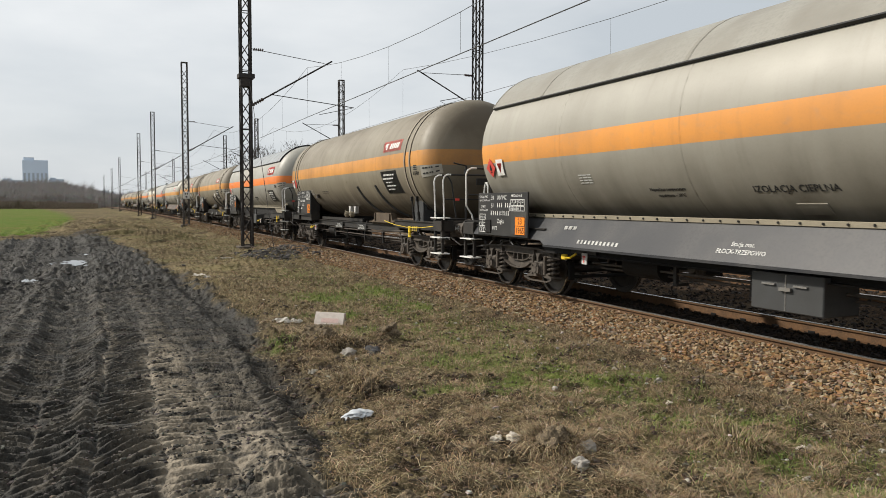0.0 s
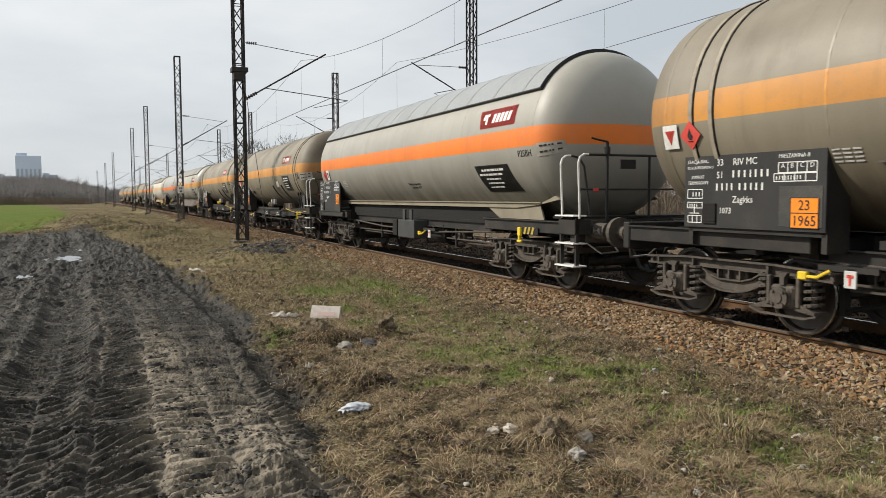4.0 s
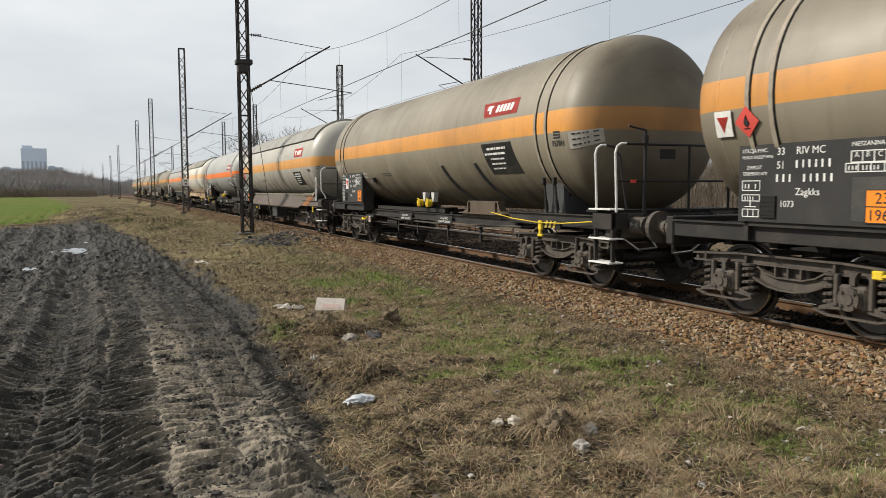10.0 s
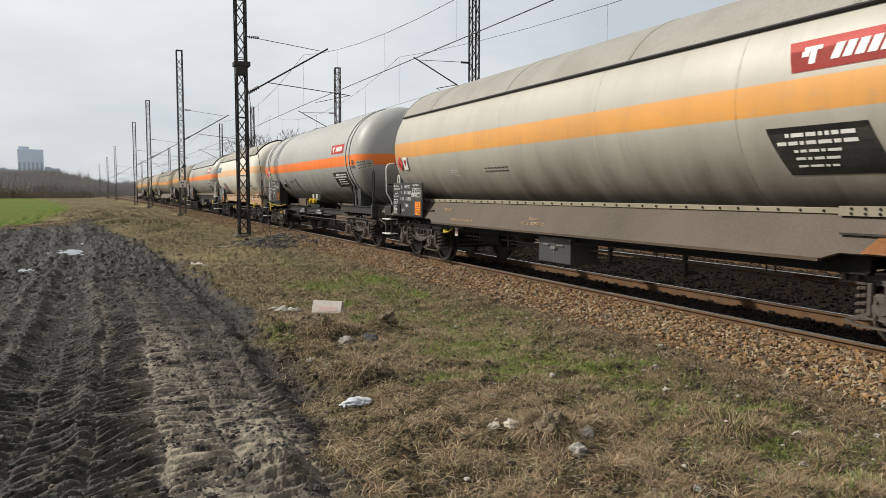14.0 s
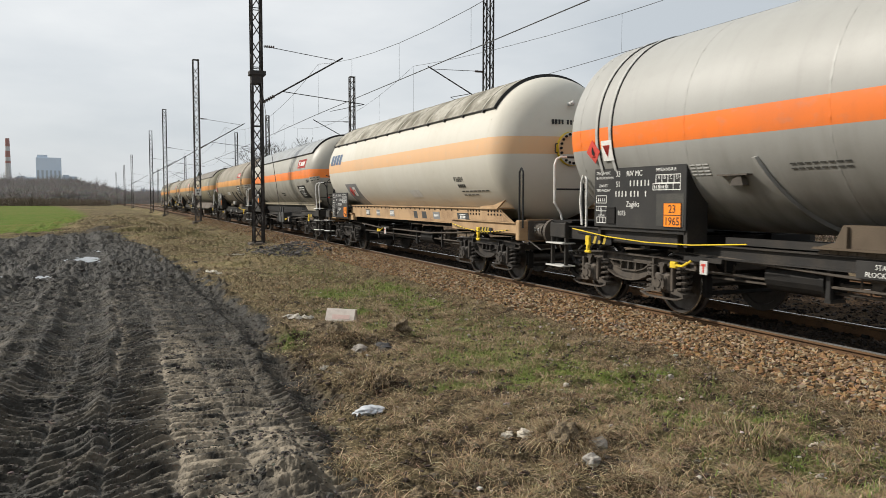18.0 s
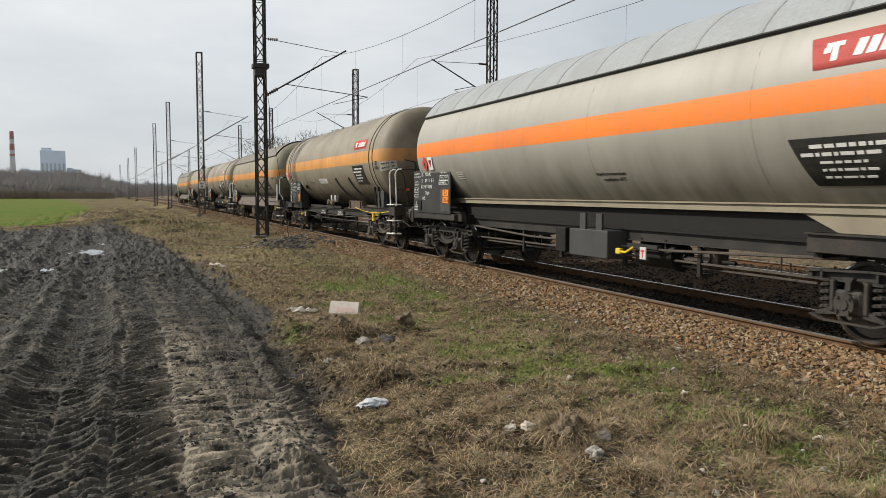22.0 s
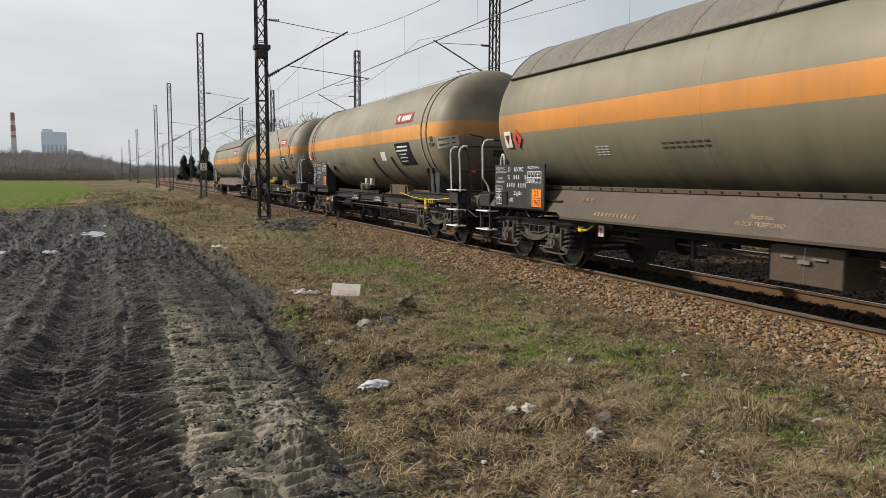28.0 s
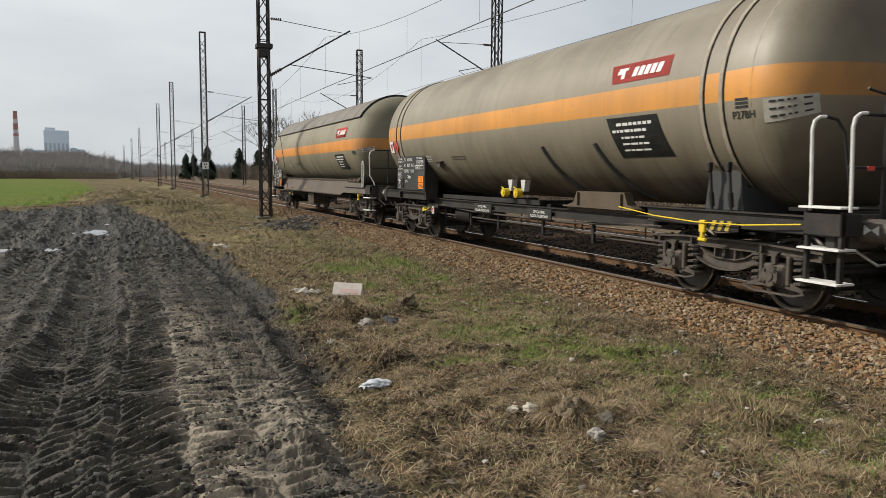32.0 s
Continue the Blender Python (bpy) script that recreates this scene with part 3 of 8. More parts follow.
def make_ground():
    us = steps(((-9000, -900, 900), (-900, -60, 60), (-60, -12, 4), (-12, -2.4, 0.4), (-2.4, -1.06, 0.06), (-1.06, 2.6, 0.0115), (2.6, 8.4, 0.038), (8.4, 14, 0.1), (14, 30, 0.6), (30, 60, 3), (60, 900, 60), (900, 9000, 900)))
    ys = steps(((-60, -4, 4), (-4, 1.6, 0.4), (1.6, 3.6, 0.07), (3.6, 8, 0.0145), (8, 12, 0.022), (12, 20, 0.04), (20, 54, 0.16), (54, 120, 0.9), (120, 400, 20), (400, 4200, 200)))
    U, Y = np.meshgrid(us, ys)
    X = U * np.clip(Y, 3.0, 60.0) / 8.0          # columns fan out with the distance
    H = ground_height(X, Y)
    far = np.clip((np.hypot(X, Y) - 60) / 200, 0, 1)
    H = H + far * (-0.2)
    _, mud, d, d2, off = ground_parts(X, Y)
    green = np.maximum(green_share(X, Y), 0.17 * np.clip(waves(X, Y, 53, 4.0, 4), 0, 1) * np.clip((Y - 14) / 8, 0, 1))
    field = field_share(X, Y)
    stone = np.clip((2.15 - np.abs(d) + 0.35 * waves(X, Y, 59, 0.8, 3)) / 0.5, 0, 1)
    stone = np.maximum(stone, np.clip((3.0 - np.abs(d2)) / 0.4, 0, 1))
    stone = np.maximum(stone, ((d > 0) & (d2 < 0)) * 0.85)
    cx, col, inner = lane_columns(X, Y)
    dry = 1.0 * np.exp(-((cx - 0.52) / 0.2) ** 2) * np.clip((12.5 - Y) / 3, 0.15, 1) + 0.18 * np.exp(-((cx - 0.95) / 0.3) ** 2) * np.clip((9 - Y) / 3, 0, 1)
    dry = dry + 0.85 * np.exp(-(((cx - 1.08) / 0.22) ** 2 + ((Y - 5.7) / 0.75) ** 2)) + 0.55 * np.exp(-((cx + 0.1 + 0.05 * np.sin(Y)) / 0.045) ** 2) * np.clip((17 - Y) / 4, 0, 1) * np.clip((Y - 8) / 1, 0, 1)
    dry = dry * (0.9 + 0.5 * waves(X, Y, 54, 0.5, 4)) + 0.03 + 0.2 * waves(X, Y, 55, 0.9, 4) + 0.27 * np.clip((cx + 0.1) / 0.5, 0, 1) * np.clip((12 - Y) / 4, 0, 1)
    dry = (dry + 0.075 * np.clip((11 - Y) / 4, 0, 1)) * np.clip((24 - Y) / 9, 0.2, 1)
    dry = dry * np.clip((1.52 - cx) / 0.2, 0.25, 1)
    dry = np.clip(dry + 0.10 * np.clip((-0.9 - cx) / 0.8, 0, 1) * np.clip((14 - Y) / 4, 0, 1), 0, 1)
    me = bpy.data.meshes.new("ground")
    ny, nx = X.shape
    idx = np.arange(ny * nx).reshape(ny, nx)
    quads = np.stack((idx[:-1, :-1], idx[:-1, 1:], idx[1:, 1:], idx[1:, :-1]), -1).reshape(-1, 4)
    me.vertices.add(nx * ny)
    me.vertices.foreach_set("co", np.stack((X, Y, H), -1).reshape(-1).astype(np.float32))
    me.loops.add(quads.size)
    me.loops.foreach_set("vertex_index", quads.reshape(-1).astype(np.int32))
    me.polygons.add(len(quads))
    me.polygons.foreach_set("loop_start", np.arange(0, quads.size, 4, dtype=np.int32))
    me.polygons.foreach_set("use_smooth", np.ones(len(quads), dtype=bool))
    me.update(calc_edges=True)
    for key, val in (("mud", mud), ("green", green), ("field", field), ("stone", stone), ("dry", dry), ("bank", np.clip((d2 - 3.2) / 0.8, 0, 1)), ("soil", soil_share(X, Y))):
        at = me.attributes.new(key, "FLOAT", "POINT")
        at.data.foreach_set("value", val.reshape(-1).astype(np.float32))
    me.materials.append(ground_material())
    return tagged(new("ground", me), "muddy rutted lane, dry winter grass and a green field", "ground", kind="structure")


def ground_material():
    m = bpy.data.materials.new("soil_and_turf")
    m.use_nodes = True
    n, l = m.node_tree.nodes, m.node_tree.links
    b = n["Principled BSDF"]
    b.inputs["Specular IOR Level"].default_value = 0.3
    tc = n.new("ShaderNodeTexCoord")

    def attr(name):
        a = n.new("ShaderNodeAttribute")
        a.attribute_name = name
        return a.outputs["Fac"]

    def grain(sc, lo, hi, detail=6.0):
        t = n.new("ShaderNodeTexNoise")
        t.inputs["Scale"].default_value, t.inputs["Detail"].default_value = sc, detail
        l.new(tc.outputs["Object"], t.inputs["Vector"])
        r = n.new("ShaderNodeMapRange")
        r.inputs["From Min"].default_value, r.inputs["From Max"].default_value = lo, hi
        l.new(t.outputs["Fac"], r.inputs["Value"])
        return r.outputs["Result"]

    def mix(a, c, fac):
        x = n.new("ShaderNodeMix")
        x.data_type = "RGBA"
        for sock, val in (("A", a), ("B", c)):
            if isinstance(val, tuple):
                x.inputs[sock].default_value = (*val, 1)
            else:
                l.new(val, x.inputs[sock])
        if isinstance(fac, float):
            x.inputs["Factor"].default_value = fac
        else:
            l.new(fac, x.inputs["Factor"])
        return x.outputs["Result"]

    straw = mix((0.15, 0.118, 0.068), (0.055, 0.041, 0.026), grain(2.2, 0.38, 0.62))
    straw = mix(straw, (0.115, 0.094, 0.05), grain(0.21, 0.42, 0.6))
    straw = mix(straw, (0.085, 0.066, 0.04), grain(0.45, 0.5, 0.6))
    straw = mix(straw, (0.19, 0.15, 0.085), grain(0.12, 0.52, 0.62))
    straw = mix(straw, (0.36, 0.29, 0.18), grain(40.0, 0.52, 0.75))
    straw = mix(straw, (0.035, 0.027, 0.019), grain(14.0, 0.52, 0.72))
    straw = mix(straw, (0.05, 0.04, 0.026), grain(0.7, 0.56, 0.68))
    green = mix((0.12, 0.17, 0.035), (0.2, 0.2, 0.075), grain(30.0, 0.4, 0.7))
    col = mix(straw, green, attr("green"))
    soil = mix((0.052, 0.038, 0.025), (0.026, 0.019, 0.013), grain(18.0, 0.4, 0.6))
    col = mix(col, mix(soil, (0.12, 0.092, 0.06), grain(60.0, 0.58, 0.72)), attr("soil"))
    bank = mix((0.15, 0.115, 0.08), (0.085, 0.068, 0.05), grain(9.0, 0.4, 0.65))
    col = mix(col, bank, attr("bank"))
    # Gravel toned down as well, for the shade under the wagons.
    gravel = mix((0.075, 0.05, 0.032), (0.032, 0.024, 0.018), grain(24.0, 0.4, 0.62))
    col = mix(col, gravel, attr("stone"))
    crop = mix((0.075, 0.13, 0.018), (0.105, 0.135, 0.035), grain(0.35, 0.4, 0.65))
    mp = n.new("ShaderNodeMapping")
    mp.inputs["Scale"].default_value = (0.06, 0.5, 1.0)
    l.new(tc.outputs["Object"], mp.inputs["Vector"])
    st = n.new("ShaderNodeTexNoise")
    st.inputs["Scale"].default_value, st.inputs["Detail"].default_value = 1.0, 4.0
    l.new(mp.outputs["Vector"], st.inputs["Vector"])
    sr = n.new("ShaderNodeMapRange")
    sr.inputs["From Min"].default_value, sr.inputs["From Max"].default_value = 0.45, 0.62
    l.new(st.outputs["Fac"], sr.inputs["Value"])
    crop = mix(crop, (0.135, 0.125, 0.04), sr.outputs["Result"])
    crop = mix(crop, (0.06, 0.095, 0.018), grain(5.0, 0.45, 0.7))
    col = mix(col, crop, attr("field"))
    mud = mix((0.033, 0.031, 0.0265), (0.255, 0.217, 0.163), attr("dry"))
    mud = mix(mud, (0.02, 0.019, 0.0165), grain(6.0, 0.44, 0.66))
    mud = mix(mud, (0.11, 0.10, 0.082), grain(55.0, 0.6, 0.78))
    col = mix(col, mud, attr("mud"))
    l.new(col, b.inputs["Base Color"])
    wet = n.new("ShaderNodeMapRange")
    wet.inputs["To Min"].default_value, wet.inputs["To Max"].default_value = 0.98, 0.66
    l.new(attr("mud"), wet.inputs["Value"])
    l.new(wet.outputs["Result"], b.inputs["Roughness"])
    gloss = n.new("ShaderNodeMapRange")
    gloss.inputs["To Min"].default_value, gloss.inputs["To Max"].default_value = 0.04, 0.14
    l.new(attr("mud"), gloss.inputs["Value"])
    l.new(gloss.outputs["Result"], b.inputs["Specular IOR Level"])
    bp = n.new("ShaderNodeBump")
    bp.inputs["Strength"].default_value, bp.inputs["Distance"].default_value = 1.0, 0.018
    l.new(grain(34.0, 0.2, 0.8, 10.0), bp.inputs["Height"])
    l.new(bp.outputs["Normal"], b.inputs["Normal"])
    return m


make_ground()


# ---- railway tracks ----
def rail_mesh(name, x, y0, y1, step, top):
    """A rail of 0.16 m with foot, web and head; its running surface is a second material."""
    prof = ((-0.065, -0.16), (-0.065, -0.148), (-0.014, -0.13), (-0.01, -0.045), (-0.036, -0.03), (-0.036, -0.006), (-0.028, 0.0),
            (0.028, 0.0), (0.036, -0.006), (0.036, -0.03), (0.01, -0.045), (0.014, -0.13), (0.065, -0.148), (0.065, -0.16))
    ys = np.arange(y0, y1 + step, step)
    verts = [(x + bend(y) + px, y, pz) for y in ys for px, pz in prof]
    k = len(prof)
    faces = [(i * k + j, i * k + j + 1, (i + 1) * k + j + 1, (i + 1) * k + j) for i in range(len(ys) - 1) for j in range(k - 1)]
    me = bpy.data.meshes.new(name)
    me.from_pydata(verts, [], faces)
    me.materials.append(M_RUSTRAIL)
    me.materials.append(top)
    for f in me.polygons:
        if f.index % (k - 1) in (5, 6, 7):
            f.material_index = 1
    me.validate()
    bm = B()
    bm.from_mesh(me)
    bmesh.ops.recalc_face_normals(bm, faces=bm.faces)
    bm.to_mesh(me)
    bm.free()
    return me


def make_track(name, centre, label, head_near, head_far):
    root = tagged(new(name), label, "railway track", kind="structure")
    for sx, head in ((-0.752, head_near), (0.752, head_far)):
        ob = new("rail", rail_mesh("rail", centre + sx, -14, 420, 3.0, head))
        ob.parent = root
    bm = B()
    prism(bm, ((-0.13, -0.36), (0.13, -0.36), (0.10, -0.165), (-0.10, -0.165)), -1.28, 1.28)
    sl = part("sleeper", bm, M_SLEEPER, root)
    sl.matrix_basis = line_pose(centre, -8)
    clip = B()
    for sx in (-0.752, 0.752):
        for s in (-1, 1):
            box(clip, sx + s * 0.045 - 0.02, sx + s * 0.045 + 0.045 * s, -0.06, 0.06, -0.165, -0.105, 0.01)
    cl = part("rail_clip", clip, M_DARK, root)
    cl.matrix_basis = line_pose(centre, -8)
    for k in range(1, 110):
        y = -8 + 0.62 * k
        again(sl, "sleeper", root, line_pose(centre, y))
        if y < 30:
            again(cl, "rail_clip", root, line_pose(centre, y))
    return root


make_track("railway_track_near", TRACK_1, "rusty rails on sleepers in brown ballast", M_RAILDULL, M_RAILTOP)
make_track("railway_track_far", TRACK_2, "second parallel track with dull rails and bolted fastenings", M_RAILTOP, M_RAILTOP)


def ballast_stones(name, count, x0, x1, y0, y1, centre, seed, size, mat, label, dens=0.0, lift=0.0, spread=1.0):
    """Loose broken stones, one irregular lump each, lying over the bed."""
    rng = np.random.RandomState(seed)
    y = y0 + (y1 - y0) * rng.uniform(0, 1, count) ** (1.0 + dens)
    x = x1 + (x0 - x1) * rng.uniform(0, 1, count) ** spread + centre + bend(y)
    s = size * rng.uniform(0.45, 1.25, count)
    base = np.array([(1, 0, 0), (-1, 0, 0), (0, 1, 0), (0, -1, 0), (0, 0, 1), (0, 0, -1)], dtype=float)
    tri = np.array([(0, 2, 4), (2, 1, 4), (1, 3, 4), (3, 0, 4), (2, 0, 5), (1, 2, 5), (3, 1, 5), (0, 3, 5)])
    z = ground_height(x, y) + lift
    pts = base[None] * rng.uniform(0.55, 1.1, (count, 6, 1)) + rng.normal(0, 0.16, (count, 6, 3))
    ax = rng.normal(0, 1, (count, 4))
    ax /= np.linalg.norm(ax, axis=1)[:, None]
    w, a, b_, c = ax.T
    R = np.stack((1 - 2 * (b_ * b_ + c * c), 2 * (a * b_ - c * w), 2 * (a * c + b_ * w),
                  2 * (a * b_ + c * w), 1 - 2 * (a * a + c * c), 2 * (b_ * c - a * w),
                  2 * (a * c - b_ * w), 2 * (b_ * c + a * w), 1 - 2 * (a * a + b_ * b_)), -1).reshape(count, 3, 3)
    pts = np.einsum("nij,nkj->nki", R, pts) * s[:, None, None] * np.array((1, 1, 0.75))
    pts += np.stack((x, y, z + s * 0.25), -1)[:, None]
    me = bpy.data.meshes.new(name)
    f = (tri[None] + 6 * np.arange(count)[:, None, None]).reshape(-1, 3)
    me.vertices.add(6 * count)
    me.vertices.foreach_set("co", pts.reshape(-1).astype(np.float32))
    me.loops.add(f.size)
    me.loops.foreach_set("vertex_index", f.reshape(-1).astype(np.int32))
    me.polygons.add(len(f))
    me.polygons.foreach_set("loop_start", np.arange(0, f.size, 3, dtype=np.int32))
    me.polygons.foreach_set("use_smooth", np.zeros(len(f), dtype=bool))
    me.update(calc_edges=True)
    me.materials.append(mat)
    return tagged(new(name, me), label, "ballast", kind="stuff")


def island_material(name, colours, rough=0.9, bump=0.3):
    """Loose pieces, each with its own shade of a few colours."""
    m = bpy.data.materials.new(name)
    m.use_nodes = True
    n, l = m.node_tree.nodes, m.node_tree.links
    b = n["Principled BSDF"]
    b.inputs["Roughness"].default_value, b.inputs["Specular IOR Level"].default_value = rough, 0.3
    g = n.new("ShaderNodeNewGeometry")
    r = n.new("ShaderNodeValToRGB")
    r.color_ramp.interpolation = "LINEAR"
    els = r.color_ramp.elements
    while len(els) < len(colours):
        els.new(0.5)
    for k, c in enumerate(colours):
        els[k].position, els[k].color = k / (len(colours) - 1), (*c, 1)
    l.new(g.outputs["Random Per Island"], r.inputs["Fac"])
    t = n.new("ShaderNodeTexNoise")
    t.inputs["Scale"].default_value = 45.0
    x = n.new("ShaderNodeMix")
    x.data_type, x.blend_type = "RGBA", "MULTIPLY"
    x.inputs["Factor"].default_value = 0.6
    l.new(r.outputs["Color"], x.inputs["A"])
    l.new(t.outputs["Color"], x.inputs["B"])
    l.new(x.outputs["Result"], b.inputs["Base Color"])
    bp = n.new("ShaderNodeBump")
    bp.inputs["Strength"].default_value, bp.inputs["Distance"].default_value = bump, 0.01
    l.new(t.outputs["Fac"], bp.inputs["Height"])
    l.new(bp.outputs["Normal"], b.inputs["Normal"])
    return m


M_STONES = island_material("rust_stained_ballast", ((0.30, 0.16, 0.066), (0.34, 0.22, 0.115), (0.14, 0.082, 0.043), (0.46, 0.37, 0.25), (0.31, 0.18, 0.078), (0.075, 0.05, 0.032)))
# Darkened stone tones paint in the shade under the passing wagons.
M_STONES_DARK = island_material("shade_darkened_ballast", ((0.02, 0.0145, 0.011), (0.038, 0.027, 0.02), (0.013, 0.0105, 0.0085), (0.062, 0.044, 0.032), (0.024, 0.017, 0.012)))
M_STONES_SOILED = island_material("soiled_ballast", ((0.15, 0.105, 0.068), (0.22, 0.16, 0.11), (0.085, 0.062, 0.044), (0.36, 0.31, 0.25), (0.12, 0.085, 0.058)))
ballast_stones("ballast_shoulder", 21000, -2.25, -0.83, 2.5, 22, TRACK_1, 5, 0.039, M_STONES, "rust-brown broken stone along the near rail", 0.35, spread=1.15)
ballast_stones("ballast_shoulder_distant", 8000, -2.3, -0.85, 22, 80, TRACK_1, 15, 0.05, M_STONES, "rust-brown broken stone along the near rail", 0.6, spread=1.2)
ballast_stones("ballast_toe", 5500, -3.6, -1.75, 2.5, 24, TRACK_1, 16, 0.026, M_STONES_SOILED, "soiled small stones spilling into the grass", 0.4, spread=1.7)
ballast_stones("ballast_bed", 14000, -0.70, 0.70, -4, 32, TRACK_1, 6, 0.036, M_STONES_DARK, "broken stone between the near rails, toned to the shade under the train", 0.5)
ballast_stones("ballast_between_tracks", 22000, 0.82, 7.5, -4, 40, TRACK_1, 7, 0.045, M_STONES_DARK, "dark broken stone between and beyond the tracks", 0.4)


# ---- catenary masts ----
def lattice_mast(name, height, wide, mat, label, foot=True, depth=None, single=False, step=0.62):
    """A lattice mast: four angle legs, ladder of cross bars and zigzag braces, on a concrete block."""
    root = tagged(new(name), label, "mast")
    depth = depth or wide
    for sx, sy in itertools.product((-1, 1), (-1, 1)):
        bm = B()
        x, y = sx * wide / 2, sy * depth / 2
        box(bm, x - 0.048, x + 0.048, y - 0.008, y + 0.008, -0.2, height)
        box(bm, x - 0.008, x + 0.008, y - 0.048, y + 0.048, -0.2, height)
        part("mast_leg", bm, mat, root)
    k = int(height / step)
    joined = B()
    for side in range(4):
        turn = Matrix.Rotation(math.pi / 2 * side, 4, "Z")
        for i in range(k):
            sg = 1 if i % 2 else -1
            bm = B() if single else joined
            rod(bm, turn @ Vector((sg * wide / 2, depth / 2, i * step)), turn @ Vector((-sg * wide / 2, depth / 2, (i + 1) * step)), 0.023, 4)
            if single:
                part("brace", bm, mat, root)
            if i % 4 == 0:
                bm = B() if single else joined
                rod(bm, turn @ Vector((-wide / 2, depth / 2, i * step)), turn @ Vector((wide / 2, depth / 2, i * step)), 0.019, 4)
                if single:
                    part("crossbar", bm, mat, root)
    if single:
        joined.free()
    else:
        part("bracing", joined, mat, root)["kind"] = "stuff"
    bm = B()
    box(bm, -wide / 2 - 0.03, wide / 2 + 0.03, -depth / 2 - 0.03, depth / 2 + 0.03, height - 0.05, height)
    part("cap", bm, mat, root)
    if foot:
        bm = B()
        box(bm, -wide / 2 - 0.22, wide / 2 + 0.22, -depth / 2 - 0.22, depth / 2 + 0.22, -0.9, -0.05, 0.03)
        part("footing", bm, M_CONC, root)
    return root


def cantilever(root, side, reach, z_low, z_tip, z_top, mat, out=1.0):
    """A pull-off bracket: raking tube with insulators, stay above, registration arm below. side +1 points to +x."""
    bm = B()
    rod(bm, (side * 0.2, 0, z_low), (side * reach, 0, z_tip), 0.035, 8)
    part("bracket_tube", bm, mat, root)
    bm = B()
    d = Vector((side * (reach - 0.2), 0, z_tip - z_low)).normalized()
    for i in range(5):
        p = Vector((side * 0.2, 0, z_low)) + d * (0.12 + 0.11 * i)
        rod(bm, p, p + d * 0.05, 0.075, 8)
    part("insulator", bm, M_INSUL, root)
    bm = B()
    rod(bm, (side * 0.2, 0, z_top), (side * (reach - 0.35), 0, z_tip - 0.12), 0.014, 6)
    part("stay", bm, mat, root)
    bm = B()
    for i in range(5):
        rod(bm, (side * (0.35 + 0.09 * i), 0, z_top - 0.02), (side * (0.40 + 0.09 * i), 0, z_top - 0.03), 0.06, 8)
    part("insulator", bm, M_INSUL, root)
    bm = B()
    f = 0.25
    rod(bm, (side * (0.2 + f * (reach - 0.2)), 0, z_low + f * (z_tip - z_low)), (side * (reach + out), 0, z_low + 0.17), 0.018, 6)
    part("registration_arm", bm, mat, root)
    bm = B()
    rod(bm, (side * (reach + out), 0, z_low + 0.17), (side * (reach + out - 1.6 * (1 if out > 0 else 0.5)), 0, z_low - 0.22), 0.012, 6)
    part("steady_arm", bm, mat, root)


NEAR_MASTS = ((5.45, 33.6, 14.5, 0.40), (5.75, 65.2, 12.9, 0.42), (5.2, 103, 13.0, 0.42), (4.5, 131, 12.6, 0.42), (2.6, 210, 13, 0.42), (1.0, 275, 13, 0.42), (-1.8, 345, 13, 0.42))
FAR_MASTS = ((18.4, 37.5, 12.8, 0.40), (19.0, 66, 12.5, 0.42), (18.4, 105, 13, 0.42), (17.8, 131, 12.8, 0.42), (15.5, 210, 13, 0.42), (12.5, 300, 13, 0.42))
for k, (x, y, top, wide) in enumerate(NEAR_MASTS):
    g = float(ground_height(np.array([x]), np.array([y]))[0]) + 0.12
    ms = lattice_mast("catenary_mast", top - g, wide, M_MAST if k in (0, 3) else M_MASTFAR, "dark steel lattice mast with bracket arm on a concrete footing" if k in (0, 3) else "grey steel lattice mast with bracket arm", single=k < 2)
    ms.matrix_basis = pose(x, y, g)
    ms["group"] = "masts along the near track"
    cantilever(ms, 1, 3.8, 5.78 - g, 7.95 - g, 8.22 - g, M_MAST)
for k, (x, y, top, wide) in enumerate(FAR_MASTS):
    g = float(ground_height(np.array([x]), np.array([y]))[0])
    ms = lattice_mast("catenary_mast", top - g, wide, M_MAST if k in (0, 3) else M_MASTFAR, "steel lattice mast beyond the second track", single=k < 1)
    ms.matrix_basis = pose(x, y, g)
    ms["group"] = "masts along the far track"
    cantilever(ms, -1, 3.5, 6.9 - g, 8.6 - g, 8.55 - g, M_MAST, -1.3)

# clamp and mounting collar on the first mast, earth wire and post beside it
m0 = next(o for o in bpy.data.objects if o.name == "catenary_mast")
bm = B()
box(bm, -0.32, 0.36, -0.26, 0.26, 7.1, 7.3, 0.02)
box(bm, -0.24, 0.24, -0.24, 0.24, 6.75, 7.1, 0.02)
part("switch_collar", bm, M_MAST, m0, "dark clamp collar round the mast")


def wire_run(name, xs, zs, ys, sag, label, droppers_to=None, r=0.008):
    """A wire hung from mast to mast; sag in metres at mid span."""
    root = tagged(new(name), label, "wire")
    bm = B()
    pts = []
    for k in range(len(ys) - 1):
        for i in range(12):
            f = i / 12
            y = ys[k] + (ys[k + 1] - ys[k]) * f
            x = xs[k] + (xs[k + 1] - xs[k]) * f
            z = zs[k] + (zs[k + 1] - zs[k]) * f - sag * 4 * f * (1 - f)
            pts.append(Vector((x, y, z)))
    pts.append(Vector((xs[-1], ys[-1], zs[-1])))
    for a, b in zip(pts, pts[1:]):
        rod(bm, a, b, r, 5)
    part("strand", bm, M_WIRE, root)
    if droppers_to is not None:
        for k, p in enumerate(pts):
            if k % 2 == 0 and -2 < p.y < 70:
                bm = B()
                rod(bm, p, (p.x + (0.0), p.y, droppers_to), 0.004, 4)
                part("dropper", bm, M_WIRE, root)
    return root


